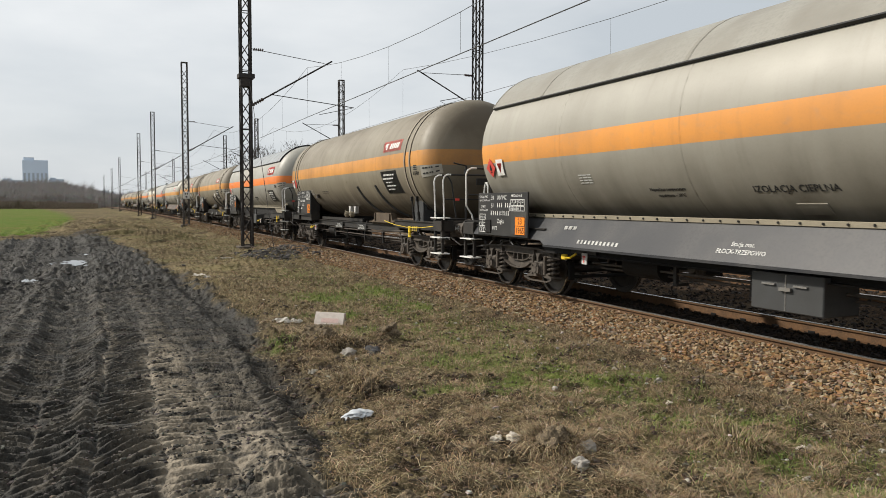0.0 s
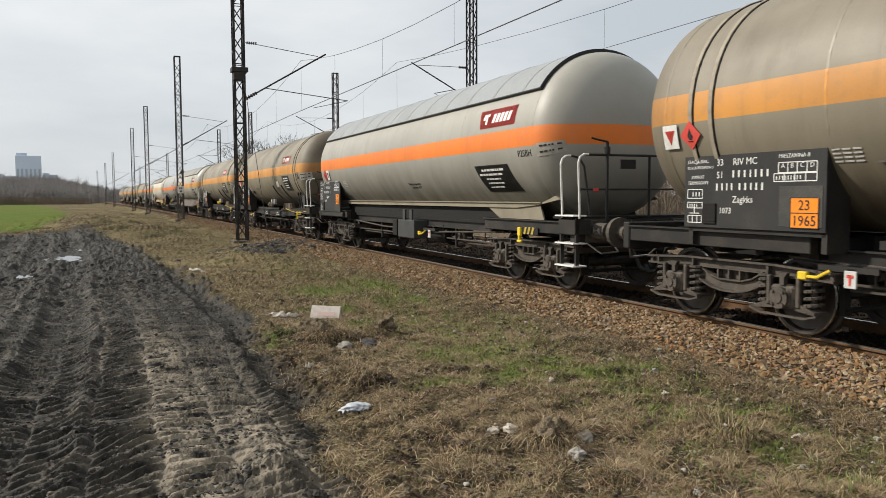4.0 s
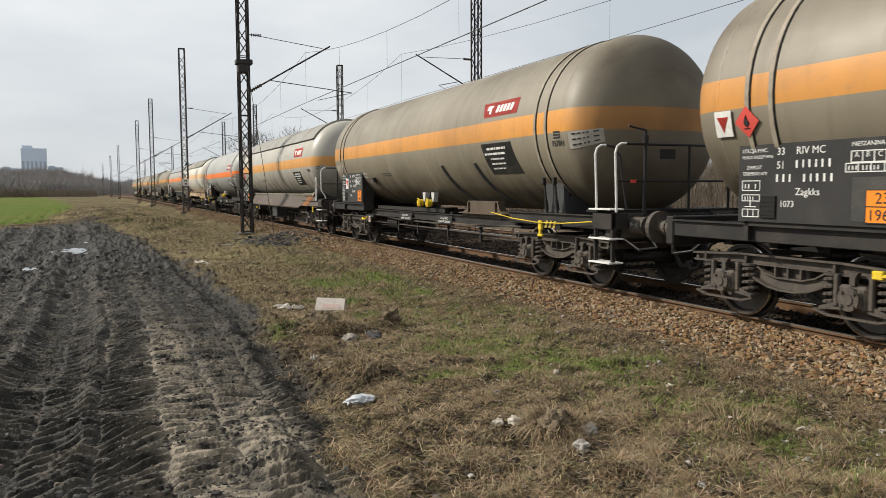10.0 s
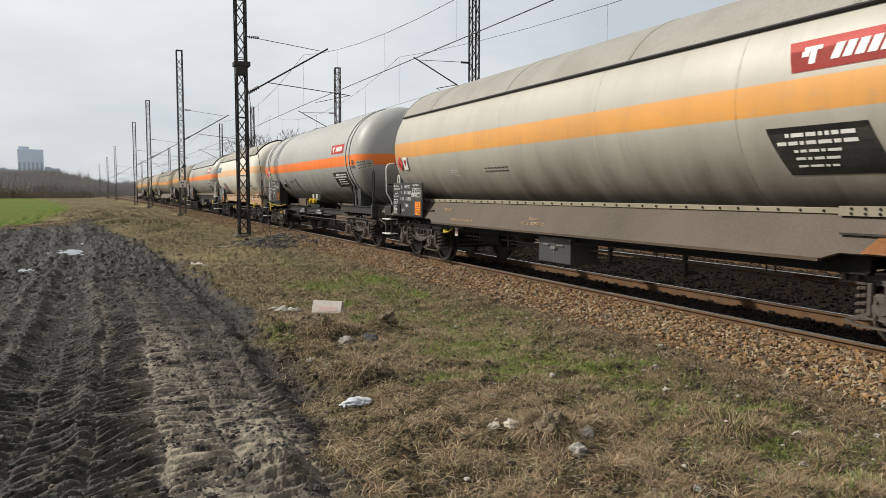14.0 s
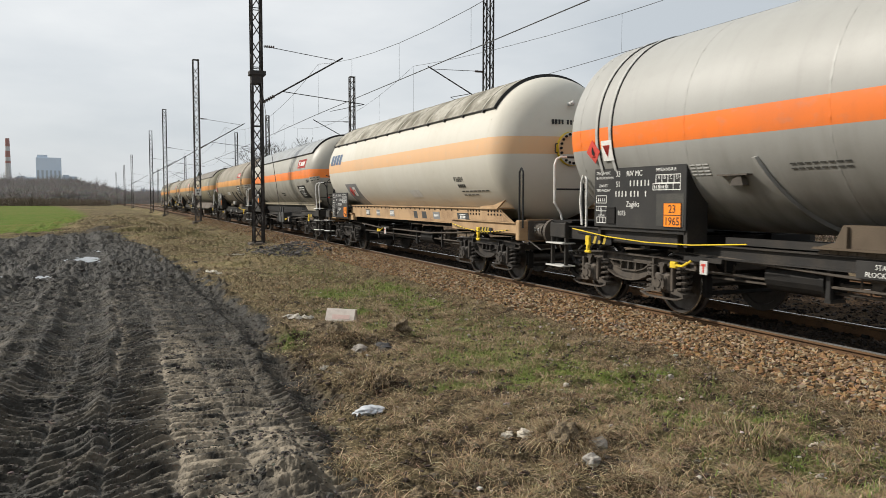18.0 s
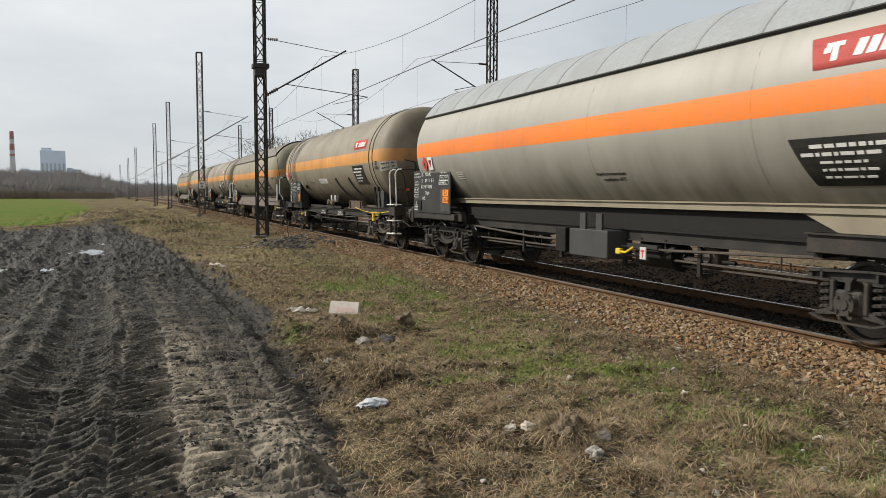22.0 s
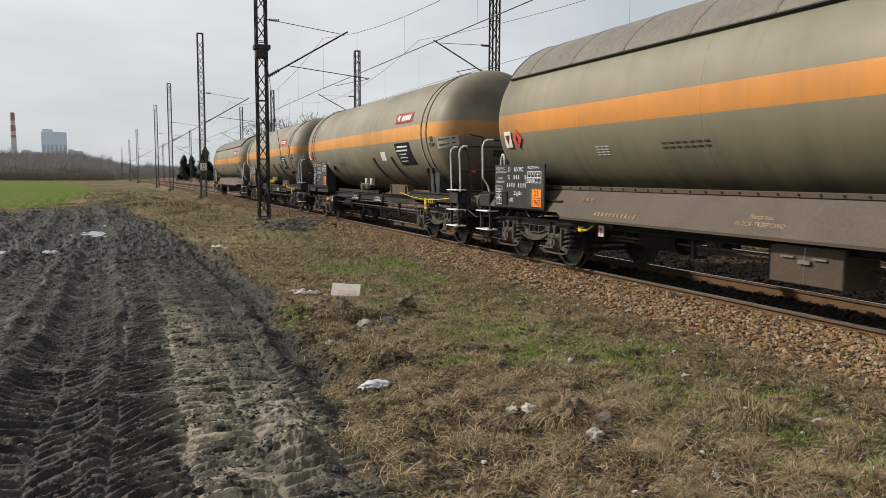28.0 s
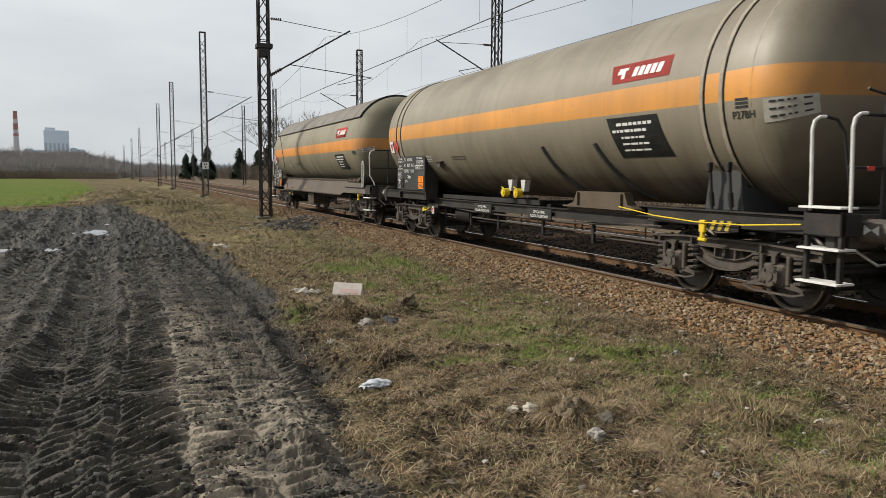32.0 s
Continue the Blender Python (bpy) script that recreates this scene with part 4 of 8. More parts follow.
SPANS = (-30, 1.5, 33.6, 65.2, 103, 131, 170, 210, 275)
c1 = [TRACK_1 + bend(y) for y in SPANS]
wire_run("messenger_wire", c1, [7.6] * len(SPANS), SPANS, 1.2, "thin grey messenger wire over the near track with droppers", 5.4)
wire_run("contact_wire", [TRACK_1 + (0.12 if k % 2 else -0.12) + bend(y) for k, y in enumerate(SPANS)], [5.38] * len(SPANS), SPANS, 0.01, "contact wire over the near track", r=0.013)
FAR_SPANS = (-15.6, 35.6, 67.2, 105, 133, 172, 212, 277)
c2 = [TRACK_2 + bend(y) for y in FAR_SPANS]
wire_run("messenger_wire", c2, [8.2] * len(FAR_SPANS), FAR_SPANS, 1.38, "thin grey messenger wire over the far track with droppers", 5.9)
wire_run("contact_wire", [TRACK_2 + (0.1 if k % 2 else -0.1) + bend(y) for k, y in enumerate(SPANS)], [5.9] * len(SPANS), SPANS, 0.03, "contact wire over the far track")


# ---- tank wagons ----
OVERHANG = 2.465                  # bogie pivot to buffer face
ZC = 2.66                         # tank axis above the rail
CACHE = {}


def piece(key, name, build, mat, parent, m=None, label="", smooth=False, kind="", also=None):
    """A part whose mesh is built once for all wagons."""
    full = (key, mat.name)
    if full not in CACHE:
        bm = B()
        build(bm)
        me = bpy.data.meshes.new(name)
        bm.to_mesh(me)
        bm.free()
        me.materials.append(mat)
        if smooth:
            me.polygons.foreach_set("use_smooth", [True] * len(me.polygons))
        if also:                      # a second material on the faces that a test picks
            me.materials.append(also[0])
            for f in me.polygons:
                f.material_index = int(also[1](f))
        CACHE[full] = me
    ob = new(name, CACHE[full])
    ob.parent = parent
    if m is not None:
        ob.matrix_basis = m
    if label:
        ob["label"] = label
    if kind or name in ("lettering", "rivet_row", "bolt_ring", "logo_mark"):
        ob["kind"] = kind or "stuff"
    return ob


def mirrored(f, s):
    """Calls a builder and mirrors its mesh across the wagon's long axis when s is +1 (far side)."""
    def g(bm):
        f(bm)
        if s > 0:
            for v in bm.verts:
                v.co.x = -v.co.x
            bmesh.ops.reverse_faces(bm, faces=bm.faces)
    return g


def wheelset_mesh(bm):
    def wheel(x0, s):
        prof = ((-0.03, 0.47), (-0.028, 0.49), (0.0, 0.487), (0.012, 0.462), (0.10, 0.458), (0.105, 0.438), (0.103, 0.40), (0.045, 0.385), (0.03, 0.25), (0.05, 0.12), (0.09, 0.11), (0.09, 0.0))
        back = ((-0.03, 0.47), (-0.03, 0.40), (-0.002, 0.385), (0.0, 0.25), (-0.03, 0.12), (-0.06, 0.1))
        seg = 32
        rings = []
        for dx, r in tuple(reversed(back)) + prof[1:]:
            rings.append([bm.verts.new((x0 + s * dx, r * math.cos(2 * math.pi * k / seg), r * math.sin(2 * math.pi * k / seg))) for k in range(seg)] if r > 0 else None)
        for p, q in zip(rings, rings[1:]):
            if p and q:
                for k in range(seg):
                    j = (k + 1) % seg
                    bm.faces.new((p[k], p[j], q[j], q[k]))
    wheel(-0.72, -1)
    wheel(0.72, 1)
    rod(bm, (-1.0, 0, 0), (1.0, 0, 0), 0.085, 12)
    bmesh.ops.recalc_face_normals(bm, faces=bm.faces)


def bogie_frame(bm):
    belly = [(-0.74, 0.69), (-0.60, 0.60), (-0.45, 0.515), (-0.28, 0.455), (-0.1, 0.428), (0.1, 0.428), (0.28, 0.455), (0.45, 0.515), (0.60, 0.60), (0.74, 0.69)]
    throat = [(-0.50, 0.69), (-0.36, 0.61), (-0.18, 0.565), (0.18, 0.565), (0.36, 0.61), (0.50, 0.69)]
    for s in (-1, 1):
        x = s * 1.0
        prism(bm, ((-1.5, 0.765), (-0.72, 0.80), (0.72, 0.80), (1.5, 0.765), (1.5, 0.69), (0.78, 0.685), (-0.78, 0.685), (-1.5, 0.69)), x - 0.018, x + 0.018)
        prism(bm, belly + throat[::-1], x - 0.018, x + 0.018)
        bar(bm, [(x, -1.52, 0.77), (x, -0.72, 0.81), (x, 0.72, 0.81), (x, 1.52, 0.77)], 0.17, 0.026)
        bar(bm, [(x, -1.5, 0.685)] + [(x, y, z) for y, z in belly] + [(x, 1.5, 0.685)], 0.17, 0.024)
        bar(bm, [(x, y, z) for y, z in throat], 0.11, 0.018)
        bar(bm, [(x, -0.52, 0.70), (x, 0.52, 0.70)], 0.11, 0.018)
        for y in (-0.16, 0.02, 0.20):
            box(bm, x - 0.05, x + 0.05, y - 0.012, y + 0.012, 0.565, 0.70)
        for y in (-1.3, -0.62, 0.62, 1.3):
            box(bm, x - 0.085, x + 0.085, y - 0.014, y + 0.014, 0.69, 0.79)
    box(bm, -0.98, 0.98, -0.22, 0.22, 0.56, 0.78, 0.02)
    for y in (-1.47, 1.47):
        box(bm, -1.06, 1.06, y - 0.03, y + 0.03, 0.66, 0.76, 0.01)
    rod(bm, (0, 0, 0.78), (0, 0, 0.92), 0.25, 16)


def axlebox(bm):
    """Cast box on the journal with round cover, spring shelves at both sides and guide horns."""
    box(bm, -1.16, -0.93, -0.17, 0.17, 0.33, 0.60, 0.03)
    rod(bm, (-1.215, 0, 0.46), (-1.16, 0, 0.46), 0.125, 14)
    box(bm, -1.20, -1.14, -0.13, 0.13, 0.36, 0.56, 0.03)
    for s in (-1, 1):
        prism(bm, ((s * 0.15, 0.43), (s * 0.15, 0.33), (s * 0.42, 0.30), (s * 0.42, 0.335)), -1.13, -0.9)
        box(bm, -1.15, -1.09, s * 0.205 - 0.028, s * 0.205 + 0.028, 0.36, 0.70, 0.01)
    bar(bm, [(-1.14, -0.46, 0.30), (-1.14, -0.3, 0.255), (-1.14, 0.3, 0.255), (-1.14, 0.46, 0.30)], 0.05, 0.022)
    prism(bm, ((-0.07, 0.74), (0.07, 0.74), (0.03, 0.68), (0.03, 0.60), (-0.03, 0.60), (-0.03, 0.68)), -1.16, -1.10)
    for a in range(4):
        rod(bm, (-1.235, 0.1 * math.cos(0.785 + 1.571 * a), 0.46 + 0.1 * math.sin(0.785 + 1.571 * a)), (-1.2, 0.1 * math.cos(0.785 + 1.571 * a), 0.46 + 0.1 * math.sin(0.785 + 1.571 * a)), 0.018, 6)
    rod(bm, (-1.228, 0, 0.46), (-1.21, 0, 0.46), 0.06, 10)


def coil(bm):
    """A coil spring of four turns between cups."""
    pts = []
    for i in range(4 * 12 + 1):
        a = 2 * math.pi * i / 12
        pts.append((math.cos(a) * 0.092, math.sin(a) * 0.092, 0.355 + 0.32 * i / 48))
    for a, b in zip(pts, pts[1:]):
        rod(bm, a, b, 0.023, 6)
    rod(bm, (0, 0, 0.335), (0, 0, 0.69), 0.04, 8)
    rod(bm, (0, 0, 0.32), (0, 0, 0.34), 0.115, 12)
    rod(bm, (0, 0, 0.675), (0, 0, 0.70), 0.115, 12)


def brake_gear(bm):
    for y in (-0.9, 0.9):
        for s in (-1, 1):
            for d in (-1, 1):
                prism(bm, ((y + d * 0.5, 0.30), (y + d * 0.56, 0.30), (y + d * 0.55, 0.62), (y + d * 0.485, 0.62)), s * 0.79 - 0.05, s * 0.79 + 0.05)
                rod(bm, (s * 0.79, y + d * 0.53, 0.62), (s * 0.79, y + d * 0.47, 0.8), 0.018, 5)
        for d in (-1, 1):
            rod(bm, (-0.8, y + d * 0.54, 0.36), (0.8, y + d * 0.54, 0.36), 0.03, 6)


def make_bogie(wagon, y, soiled, wheels):
    bog = piece("bogie_frame", "bogie_frame", bogie_frame, soiled, wagon, pose(0, y, 0))
    for dy in (-0.9, 0.9):
        ws = piece("wheelset", "wheelset", wheelset_mesh, M_WHEEL, bog, pose(0, dy, 0.46), also=(M_RAILTOP, lambda f: abs(f.center.x) > 0.735 and math.hypot(f.center.y, f.center.z) > 0.44))
        wheels.append((ws, dy))
        for s in (-1, 1):
            piece(("axlebox", s), "axlebox", mirrored(axlebox, s), soiled, bog, pose(0, dy, 0))
            for d in (-0.32, 0.32):
                piece("spring", "spring", coil, soiled, bog, pose(s * 1.02, dy + d, 0))
    piece("brake_gear", "brake_rigging", brake_gear, M_DARK, bog, kind="stuff")
    return bog


def tank_profile(r, y_end, dish):
    """Half profile from the front tip to the rear tip: torispherical heads on a barrel."""
    n = 12
    out = [(-y_end + dish * (1 - math.cos(math.pi / 2 * k / n)), r * math.sin(math.pi / 2 * k / n) ** 0.8) for k in range(n + 1)]
    mid = [(y, r) for y in np.linspace(-y_end + dish, y_end - dish, 20)[1:-1]]
    return out + mid + [(-y, rr) for y, rr in reversed(out)]


def buffer(bm):
    """Plunger, sleeve, base plate and round head, pointing to -y from the headstock at y = 0."""
    box(bm, -0.22, 0.22, -0.03, 0.0, -0.19, 0.19, 0.02)
    rod(bm, (0, -0.03, 0), (0, -0.36, 0), 0.135, 16)
    rod(bm, (0, -0.36, 0), (0, -0.38, 0), 0.15, 16)
    rod(bm, (0, -0.38, 0), (0, -0.58, 0), 0.10, 16)
    rod(bm, (0, -0.58, 0), (0, -0.62, 0), 0.235, 20)


def coupling(bm):
    """Draw hook with screw coupling, pointing to -y."""
    box(bm, -0.05, 0.05, -0.36, 0.0, -0.06, 0.06, 0.015)
    pipe(bm, [(0, -0.34, 0.05), (0, -0.42, 0.12), (0, -0.38, 0.2)], 0.035)
    pipe(bm, [(-0.06, -0.36, 0.0), (-0.08, -0.5, -0.12), (-0.06, -0.62, -0.2)], 0.02)
    pipe(bm, [(0.06, -0.36, 0.0), (0.08, -0.5, -0.12), (0.06, -0.62, -0.2)], 0.02)
    rod(bm, (-0.09, -0.5, -0.13), (0.09, -0.5, -0.13), 0.028, 8)


def hose(bm):
    pipe(bm, [(0, 0, 0), (0, -0.15, -0.05), (0, -0.28, -0.25), (0.02, -0.38, -0.42), (0.04, -0.5, -0.45), (0.04, -0.6, -0.35)], 0.028)


def headstock(bm):
    box(bm, -1.28, 1.28, 0.0, 0.14, 0.86, 1.24, 0.015)
    for x in (-0.875, 0.875):
        box(bm, x - 0.25, x + 0.25, -0.012, 0.0, 0.84, 1.26, 0.0)


def end_sill(bm):
    box(bm, -0.06, 0.06, 0.14, 3.2, 0.98, 1.20, 0.01)
    box(bm, -0.10, 0.06, 0.14, 3.2, 1.18, 1.20)


def draw_sill(bm):
    box(bm, -0.05, 0.05, 0.14, 3.3, 0.84, 1.16)


def cross_member(bm):
    box(bm, -1.14, 1.14, -0.06, 0.06, 0.92, 1.14)


def platform(bm):
    box(bm, -1.3, 1.3, 0.0, 0.62, 1.245, 1.285)


def grab_rail(bm):
    """Tall rail that bends over inwards at the top and comes down again."""
    x = -1.33
    pipe(bm, [(x, 0, 1.26), (x, 0, 1.42), (x - 0.03, 0, 2.13), (x, 0, 2.22), (x + 0.07, 0, 2.265), (x + 0.16, 0, 2.27)], 0.018, 8)


def grab_rail_return(bm):
    pipe(bm, [(-1.17, 0, 2.27), (-1.02, -0.02, 2.24), (-0.95, -0.06, 2.1), (-0.86, -0.12, 1.3)], 0.018, 6)


def far_rails(bm):
    pipe(bm, [(-1.17, -0.1, 2.27), (1.2, -0.1, 2.27)], 0.02)
    pipe(bm, [(-1.28, -0.1, 1.72), (1.25, -0.1, 1.72)], 0.016)
    for x in (-0.75, 0.1, 0.9, 1.25):
        pipe(bm, [(x, -0.1, 1.26), (x, -0.1, 2.27)], 0.022)
    box(bm, -0.5, -0.2, -0.13, -0.11, 2.05, 2.2)


def corner_rail(bm):
    """Tall white rail at the platform's corner, foot bent inwards, top turned over."""
    pipe(bm, [(-1.16, 0, 1.22), (-1.2, 0, 1.38), (-1.33, 0, 1.58), (-1.34, 0, 2.22), (-1.30, 0, 2.32), (-1.22, 0, 2.36), (-1.1, 0, 2.36)], 0.019, 8)


def foot_loop(bm):
    """Low white hoop beside the steps."""
    pipe(bm, [(-1.3, 0.1, 1.2), (-1.3, 0.1, 1.95), (-1.3, 0.06, 2.03), (-1.3, 0.0, 2.03), (-1.3, -0.05, 1.92), (-1.3, -0.08, 1.6), (-1.3, -0.02, 1.22)], 0.019, 8)


def brake_post(bm):
    """Hand-brake column with a crank at its head."""
    rod(bm, (-0.35, -0.06, 1.0), (-0.35, -0.06, 2.5), 0.026, 8)
    pipe(bm, [(-0.35, -0.06, 2.5), (-0.6, -0.06, 2.54), (-0.66, -0.06, 2.56)], 0.016, 6)
    rod(bm, (-0.35, -0.06, 2.3), (-0.35, -0.06, 2.42), 0.05, 10)


def ladder(bm):
    """Frame of the step below the platform."""
    for y in (-0.1, 0.33):
        box(bm, -1.34, -1.28, y - 0.02, y + 0.02, 0.45, 1.26)
    box(bm, -1.36, -1.05, -0.12, 0.36, 1.0, 1.24, 0.01)


def tread(bm):
    box(bm, -1.42, -1.16, -0.16, 0.38, -0.012, 0.012, 0.004)


def stirrup(bm):
    pipe(bm, [(-0.6, -0.06, 0.86), (-0.62, -0.25, 0.72), (-0.95, -0.25, 0.70), (-1.1, -0.08, 0.86)], 0.014)


def bow_tie(bm):
    for s in (-1, 1):
        v = [bm.verts.new(p) for p in ((0, 0, 0), (0, s * 0.09, 0.055), (0, s * 0.09, -0.055))]
        bm.faces.new(v)
    bmesh.ops.solidify(bm, geom=list(bm.faces), thickness=0.004)


def glyph_bar(bm, x, y, z, w, h):
    """A plain stroke standing for a word: on the near side, from y towards the front."""
    box(bm, x - 0.004, x, y - w, y, z, z + h)


def board_lines(seed, wide, tall, badge=False):
    """Lettering of a data board, local to its upper rear corner: words that can be read, numbers as plain strokes, ruled cells."""
    def build(bm):
        rng = random.Random(seed)
        x = -0.012

        def words(text, size, y, z):
            letters(bm, text, size, near_plane(y, z, x))

        def strokes(y, z, n, h, gap=0.3):
            for k in range(n):
                w = h * rng.choice((0.5, 0.6, 0.62))
                if rng.random() > 0.12:
                    box(bm, x - 0.003, x, y - w * 0.42, y, z + h * 0.05, z + h * 0.92)
                y -= w + h * gap

        def cell(y, z, w, h, cols):
            for zz in (z, z + h):
                box(bm, x - 0.003, x, y - w, y, zz - 0.005, zz + 0.005)
            for k in range(cols + 1):
                yy = y - w * k / cols
                box(bm, x - 0.003, x, yy - 0.005, yy + 0.005, z, z + h)
        words("STACJA MAC.", 0.062, -0.05, -0.09)
        words("PŁOCK-TRZEPOWO", 0.05, -0.05, -0.16)
        words("ZWROT", 0.06, -0.12, -0.28)
        words("TERMINOWY", 0.06, -0.06, -0.35)
        cell(-0.06, -0.52, 0.26, 0.11, 1)
        strokes(-0.10, -0.50, 4, 0.06)
        cell(-0.06, -0.64, 0.26, 0.07, 1)
        strokes(-0.10, -0.63, 4, 0.045)
        q = -0.55
        q = q if not badge else q - 0.28
        words("33", 0.115, q, -0.13)
        words("RIV MC", 0.115, q - 0.26, -0.13)
        words("51", 0.115, q, -0.28)
        strokes(q - 0.26, -0.28, 7, 0.095)
        strokes(q, -0.43, 4, 0.095)
        strokes(q - 0.36, -0.43, 5, 0.095)
        words(rng.choice(("Zagks", "Zagkks")), 0.11, q - 0.26, -0.57)
        words("1073", 0.1, q - 0.05, -0.70)
        r0 = -wide + 0.62
        words("MIESZANINA B", 0.062, r0, -0.08)
        cell(r0, -0.24, 0.5, 0.11, 4)
        for k, ch in enumerate("ABCD"):
            words(ch, 0.075, r0 - 0.035 - 0.125 * k, -0.16 - 0.03)
        cell(r0 + 0.06, -0.335, 0.56, 0.085, 4)
        strokes(r0 + 0.03, -0.32, 9, 0.05, 0.2)
        zz = -tall + 0.06
        cell(-0.07, zz, 0.24, 0.085, 3)
        box(bm, x - 0.003, x, -0.27, -0.10, zz + 0.11, zz + 0.12)
        box(bm, x - 0.003, x, -0.19, -0.178, zz + 0.12, zz + 0.21)
    return build


def make_board(wagon, y_rear, z_top, wide, tall, seed, x=-1.36, triangle=False, lift=0.0):
    """Black data board on the near side with hazard plate and lettering."""
    bd = piece(("board", wide, tall), "number_board", lambda bm: (box(bm, 0, 0.03, -wide, 0, -tall, 0, 0.005), box(bm, 0.03, 0.07, -wide + 0.15, -wide + 0.22, -tall, -0.1), box(bm, 0.03, 0.07, -0.25, -0.18, -tall, -0.1)), M_BOARD, wagon, pose(x, y_rear, z_top), "black data board with white lettering and an orange hazard plate")
    piece(("lines", seed, wide, tall), "lettering", board_lines(seed, wide, tall, triangle), M_LETTER, bd, pose(0.012, 0, 0))
    hy, hz = -wide + 0.44, -tall + 0.37 + lift
    piece("hazard_plate", "hazard_plate", lambda bm: (box(bm, -0.008, 0.0, -0.36, 0, -0.33, 0, 0.002)), M_HAZARD, bd, pose(-0.004, hy, hz), "orange hazard plate lettered 23 over 1965")

    def digits(bm):
        letters(bm, "23", 0.155, near_plane(-0.18, -0.135, -0.0095), "CENTER")
        letters(bm, "1965", 0.155, near_plane(-0.18, -0.30, -0.0095), "CENTER")
        box(bm, -0.0105, -0.008, -0.36, 0, -0.172, -0.162)
        for z0, z1 in ((-0.33, -0.322), (-0.008, 0.0)):
            box(bm, -0.0105, -0.008, -0.36, 0, z0, z1)
        for y0, y1 in ((-0.36, -0.352), (-0.008, 0)):
            box(bm, -0.0105, -0.008, y0, y1, -0.33, 0)
    piece("hazard_digits", "hazard_lettering", digits, M_INK, bd, pose(-0.004, hy, hz))
    if triangle:
        piece("board_label", "warning_label", lambda bm: box(bm, -0.009, -0.004, -0.72, -0.46, -0.47, -0.16), M_WHITE, bd, label="white label with a red triangle")
        piece("board_triangle", "triangle", lambda bm: prism(bm, ((-0.49, -0.21), (-0.69, -0.21), (-0.59, -0.41)), -0.013, -0.0095), M_RED, bd)
    piece(("flap", wide), "plate_holder", lambda bm: box(bm, -0.004, 0.0, -wide + 0.04, -wide + 0.60, -tall * 0.94, -tall * 0.44), M_PANEL, bd)
    piece(("pocket", tall), "document_pocket", lambda bm: (box(bm, -0.02, 0.0, -0.56, -0.34, -tall + 0.05, -tall + 0.30, 0.004), [box(bm, -0.024, -0.02, -0.55, -0.35, -tall + 0.08 + 0.05 * k, -tall + 0.092 + 0.05 * k) for k in range(5)]), M_DARK, bd)
    return bd


def warning_pair(wagon, r, y, z, mat_diamond, swap=False):
    """Red flammable diamond and a white label with red triangle on the tank."""
    def diamond(bm):
        box(bm, -0.004, 0.004, -0.125, 0.125, -0.125, 0.125, 0, Matrix.Rotation(radians(45), 4, "X"))
        bmesh.ops.subdivide_edges(bm, edges=list(bm.edges), cuts=4, use_grid_fill=True)
        bmesh.ops.translate(bm, verts=bm.verts, vec=(-r - 0.022, y, z))
        hug(bm, r, ZC)

    def label_sheet(bm):
        box(bm, -0.004, 0.004, -0.13, 0.13, -0.15, 0.15)
        bmesh.ops.subdivide_edges(bm, edges=list(bm.edges), cuts=4, use_grid_fill=True)
        bmesh.ops.translate(bm, verts=bm.verts, vec=(-r - 0.022, y + (0.36 if swap else -0.36), z))
        hug(bm, r, ZC)

    def tri(bm):
        v = [bm.verts.new((-r - 0.031, y + (0.36 if swap else -0.36) + a, z + c)) for a, c in ((-0.09, 0.08), (0.09, 0.08), (0, -0.1))]
        bm.faces.new(v)
        bmesh.ops.solidify(bm, geom=list(bm.faces), thickness=0.003)
        hug(bm, r, ZC)
    def flame(bm):
        for pts in (((0.0, 0.085), (0.03, 0.03), (0.042, -0.01), (0.025, -0.045), (0.0, -0.055), (-0.025, -0.045), (-0.042, -0.01), (-0.018, 0.025)), ((-0.045, -0.068), (0.045, -0.068), (0.045, -0.078), (-0.045, -0.078))):
            bm.faces.new([bm.verts.new((-r - 0.031, y + a, z + c)) for a, c in pts])
        bmesh.ops.solidify(bm, geom=list(bm.faces), thickness=0.002)
        hug(bm, r, ZC)
    tag = (round(r, 3), round(y, 2), round(z, 2), swap)
    dm = piece(("diamond",) + tag, "hazard_diamond", diamond, mat_diamond, wagon, label="red flammable-gas diamond")
    piece(("flame",) + tag, "flame_mark", flame, M_INK, dm)
    lb = piece(("label",) + tag, "warning_label", label_sheet, M_WHITE, wagon, label="white label with a red triangle")
    piece(("tri",) + tag, "triangle", tri, M_RED, lb)


